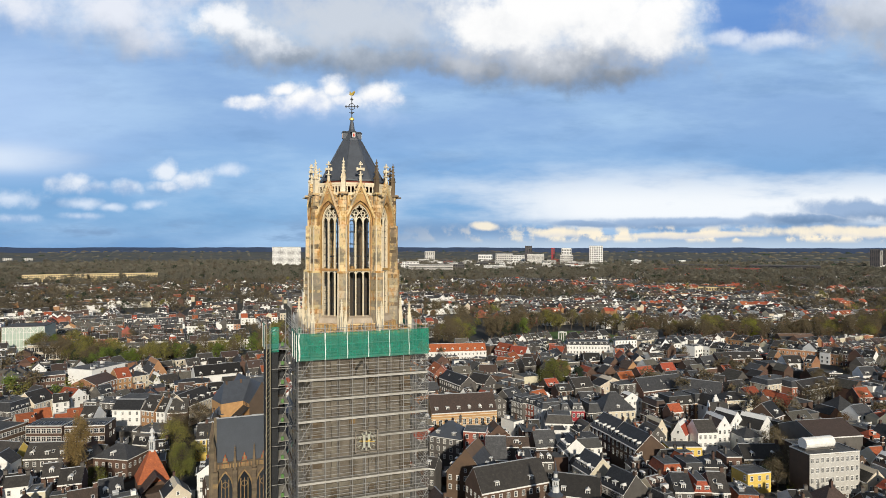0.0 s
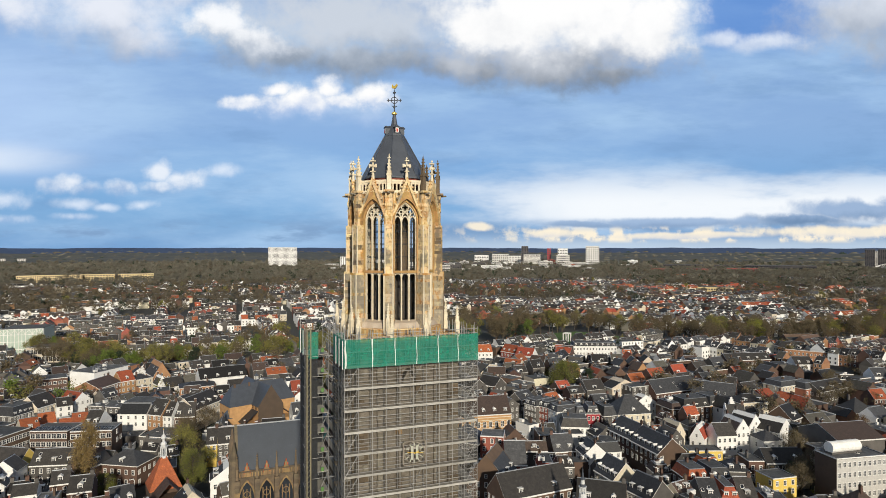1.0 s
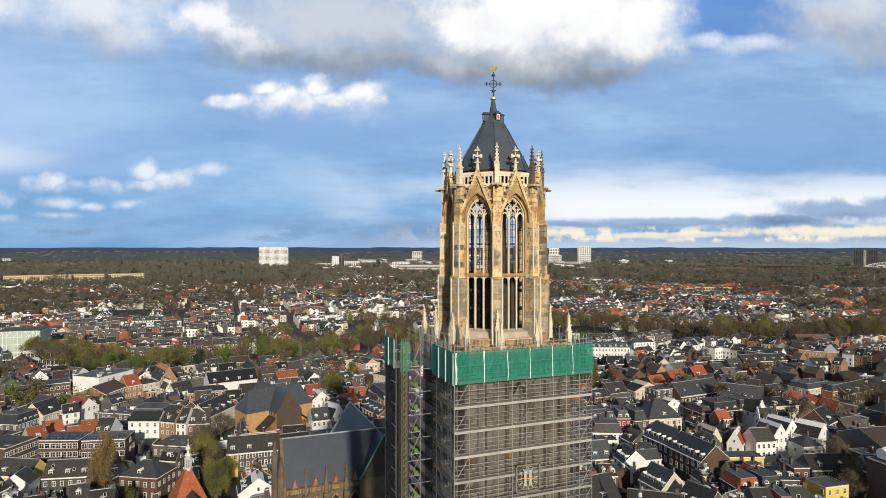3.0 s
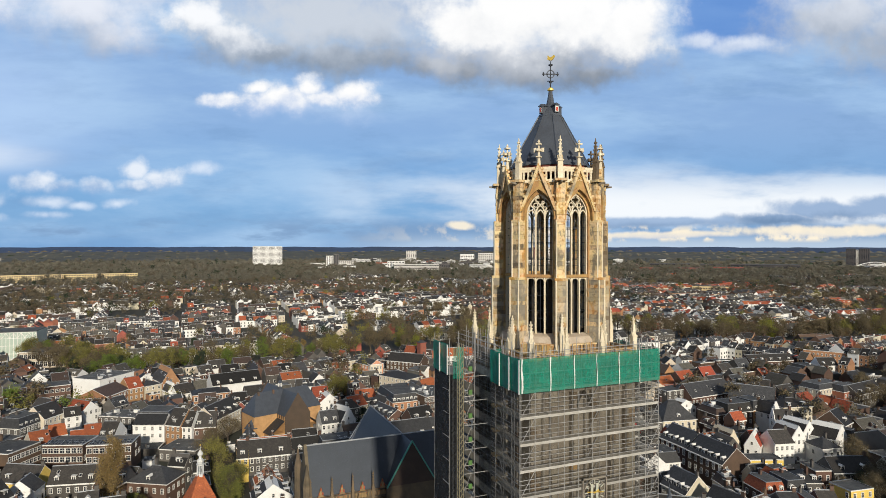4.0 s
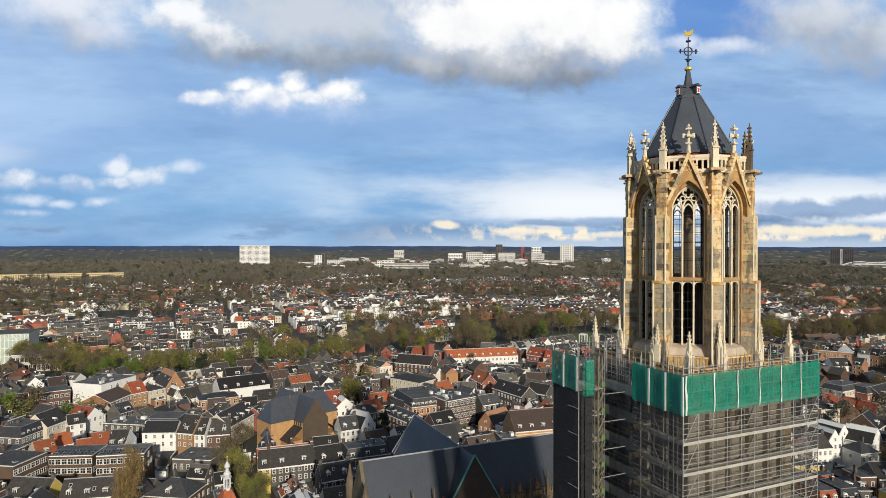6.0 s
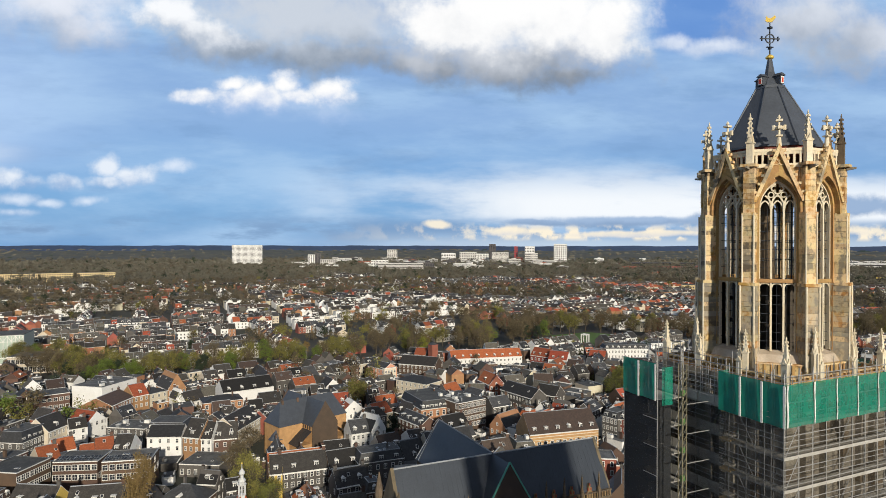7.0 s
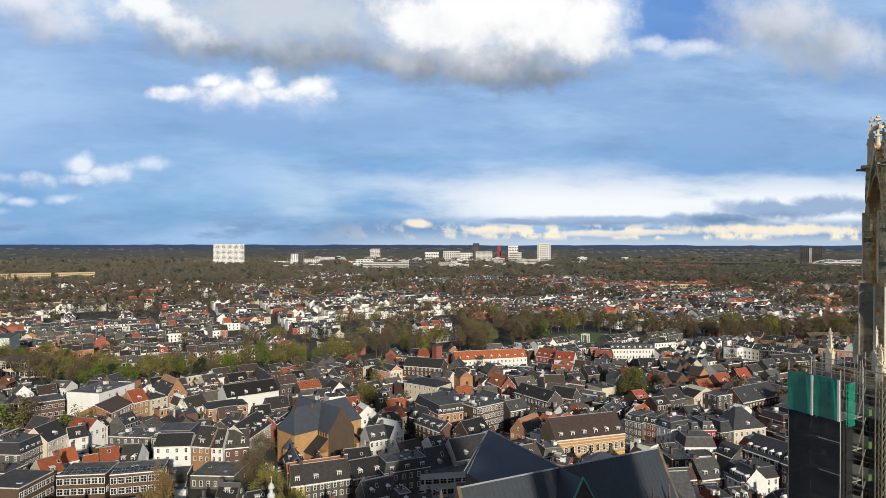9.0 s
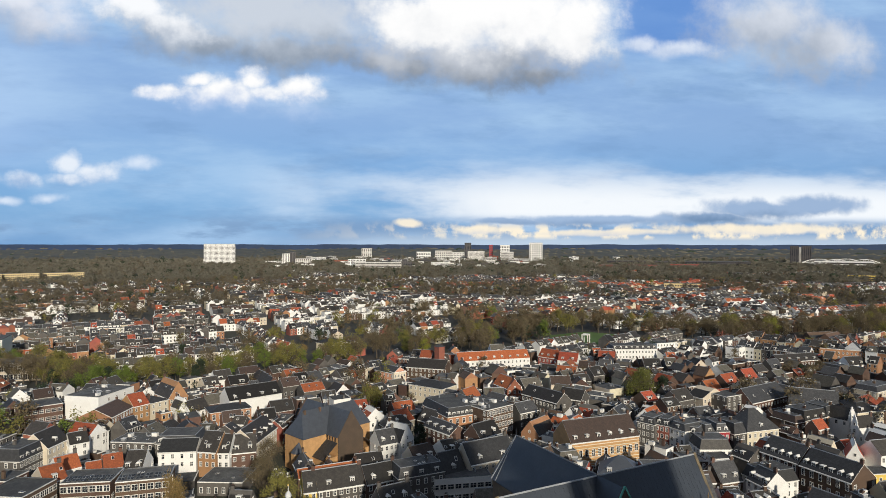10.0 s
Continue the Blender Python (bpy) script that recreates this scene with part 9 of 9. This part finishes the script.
# football ground far off: a low bowl under arched white roof trusses
def build_stadium(x, y, rot, w, h):
    ob = thing("stadium", "distant low stadium with arched white roof trusses", "stadium", pose(x, y, 0, 0, 0, rot))
    g = Geo(CONCRETE, DARKPANEL)
    n = 28
    ring = [(w / 2 * math.cos(math.tau * i / n), w * 0.32 * math.sin(math.tau * i / n)) for i in range(n)]
    for i in range(n):
        (xa, ya), (xb, yb) = ring[i], ring[(i + 1) % n]
        g.face([(xa, ya, 0), (xb, yb, 0), (xb, yb, h * 0.45), (xa, ya, h * 0.45)], i % 2)
        g.face([(xa, ya, h * 0.45), (xb, yb, h * 0.45), (xb * 0.6, yb * 0.6, h * 0.62), (xa * 0.6, ya * 0.6, h * 0.62)])
    part("bowl", g, ob)
    for s in (-1, 1):
        for half, cx in ((w * 0.27, -w * 0.22), (w * 0.27, w * 0.24)):
            t = Geo(WHITE)
            for k in range(14):
                u0, u1 = -1 + k / 7, -1 + (k + 1) / 7
                za, zb = h * (0.55 + 0.45 * (1 - u0 * u0)), h * (0.55 + 0.45 * (1 - u1 * u1))
                t.bar((cx + half * u0, s * w * 0.2, za), (cx + half * u1, s * w * 0.2, zb), h * 0.035)
                t.bar((cx + half * u0, s * w * 0.2, h * 0.55), (cx + half * u1, s * w * 0.2, h * 0.55), h * 0.03)
                t.bar((cx + half * u0, s * w * 0.2, h * 0.55), (cx + half * u1, s * w * 0.2, zb), h * 0.02)
            part("roof_truss", t, ob, "white arched roof truss")


build_stadium(2358, 1451, -25, 240, 30)
far_block("large white slab tower with a grid of windows", 284, 2703, -7, 119, 41, 87, WHITE, 17, 26, "office_tower")
far_block("long low white office wing", 483, 2603, -12, 71, 25, 18, WHITE, 3, 10, "office_tower")
far_block("slim white office tower block", 495, 2455, -13, 27, 10, 50, WHITE, 12, 3, "office_tower")
far_block("dark glazed office tower shaft", 518, 2444, -14, 21, 10, 55, DARKPANEL, 14, 2, "office_tower")
far_block("pale stepped office block", 555, 2426, -15, 60, 21, 31, CONCRETE, 6, 8, "office_tower")
far_block("white office block with windows", 621, 2042, -19, 30, 11, 36, WHITE, 6, 4, "office_tower")
far_block("long pale office building with glass strips", 682, 1961, -21, 148, 52, 28, CONCRETE, 5, 20, "office_tower", strip=True)
far_block("dark panelled low office block", 783, 1960, -24, 38, 13, 27, DARKPANEL, 5, 5, "office_tower")
far_block("pale concrete far apartment tower", 1193, 3452, -20, 59, 21, 62, CONCRETE, 8, 5, "office_tower")
far_block("long white low industrial hall", 1456, 3232, -26, 80, 30, 44, WHITE, 2, 8, "office_tower")
far_block("pale concrete campus building block", 1465, 3004, -27, 91, 32, 52, CONCRETE, 5, 8, "office_tower")
far_block("white campus building with windows", 1486, 2879, -29, 65, 23, 44, WHITE, 4, 8, "office_tower")
far_block("green glass tower with dark frame", 1580, 2941, -30, 36, 13, 94, DARKPANEL, 14, 4, "office_tower")
far_block("broad pale hospital block", 1516, 2747, -30, 84, 30, 52, CONCRETE, 8, 20, "office_tower")
far_block("red tower of the campus", 1792, 3048, -32, 19, 10, 82, CRIMSON, 6, 2, "office_tower")
far_block("broad pale campus block with window bands", 1594, 2581, -33, 62, 26, 50, CONCRETE, 5, 12, "office_tower")
far_block("white campus block with masts", 1804, 2922, -33, 53, 18, 82, WHITE, 5, 6, "office_tower")
far_block("white glazed cube tower", 1708, 2502, -36, 62, 22, 94, WHITE, 10, 6, "office_tower")
far_block("dark brown apartment tower", 2528, 1740, -57, 34, 12, 79, DARKPANEL, 16, 5, "office_tower")
far_block("dark brown apartment tower", 2575, 1716, -58, 38, 13, 79, DARKPANEL, 16, 5, "office_tower")
far_block("pale lift shaft between two towers", 2550, 1729, -58, 8, 10, 74, CONCRETE, 16, 1, "office_tower")
far_block("white stadium with curved roof", 2314, 1414, -61, 185, 65, 25, WHITE, 2, 20, "office_tower", strip=True)
far_block("long yellow and white hall", 1512, 908, -62, 75, 26, 13, YELLOW, 2, 16, "office_tower", strip=True)
far_block("long gallery flats with ochre balconies", -267, 1739, 7, 73, 14, 20, OCHREPANEL, 4, 22, "office_tower")
far_block("long gallery flats with ochre balconies", -182, 1743, 4, 80, 14, 20, OCHREPANEL, 4, 22, "office_tower")
far_block("long gallery flats with ochre balconies", -361, 1696, 12, 131, 14, 21, OCHREPANEL, 4, 30, "office_tower")
far_block("distant pale concrete apartment tower", -989, 3668, 15, 40, 14, 30, CONCRETE, 8, 5, "office_tower")
far_block("distant pale concrete apartment tower", -905, 3690, 14, 38, 13, 29, CONCRETE, 8, 5, "office_tower")
far_block("low modern block with glass and white edges", 1785, 1982, -42, 153, 53, 18, DARKPANEL, 4, 20, "office_tower", strip=True)
far_block("low modern block with glass and white edges", 1897, 1877, -45, 81, 28, 18, DARKPANEL, 4, 12, "office_tower", strip=True)
far_block("long curved modern block with white edges", 1953, 1675, -49, 226, 79, 21, DARKPANEL, 4, 30, "office_tower", strip=True)
far_block("white low hall with flat roof", 916, 1049, -41, 41, 15, 10, WHITE, 1, 8, "office_tower")
far_block("yellowish long low market hall", 875, 895, -44, 63, 22, 13, OCHREPANEL, 2, 14, "office_tower")
far_block("white office block with red sign", 637, 2021, -18, 43, 15, 37, WHITE, 6, 4, "office_tower")
far_block("long red brick terrace with orange roof", 1560, 1660, -42, 110, 14, 15, REDBRICK, 3, 26, "terrace")
far_block("long red brick terrace with orange roof", 1690, 1600, -44, 95, 14, 17, REDBRICK, 3, 22, "terrace")
far_block("long red brick terrace with orange roof", 1470, 1740, -40, 70, 14, 14, REDBRICK, 3, 18, "terrace")
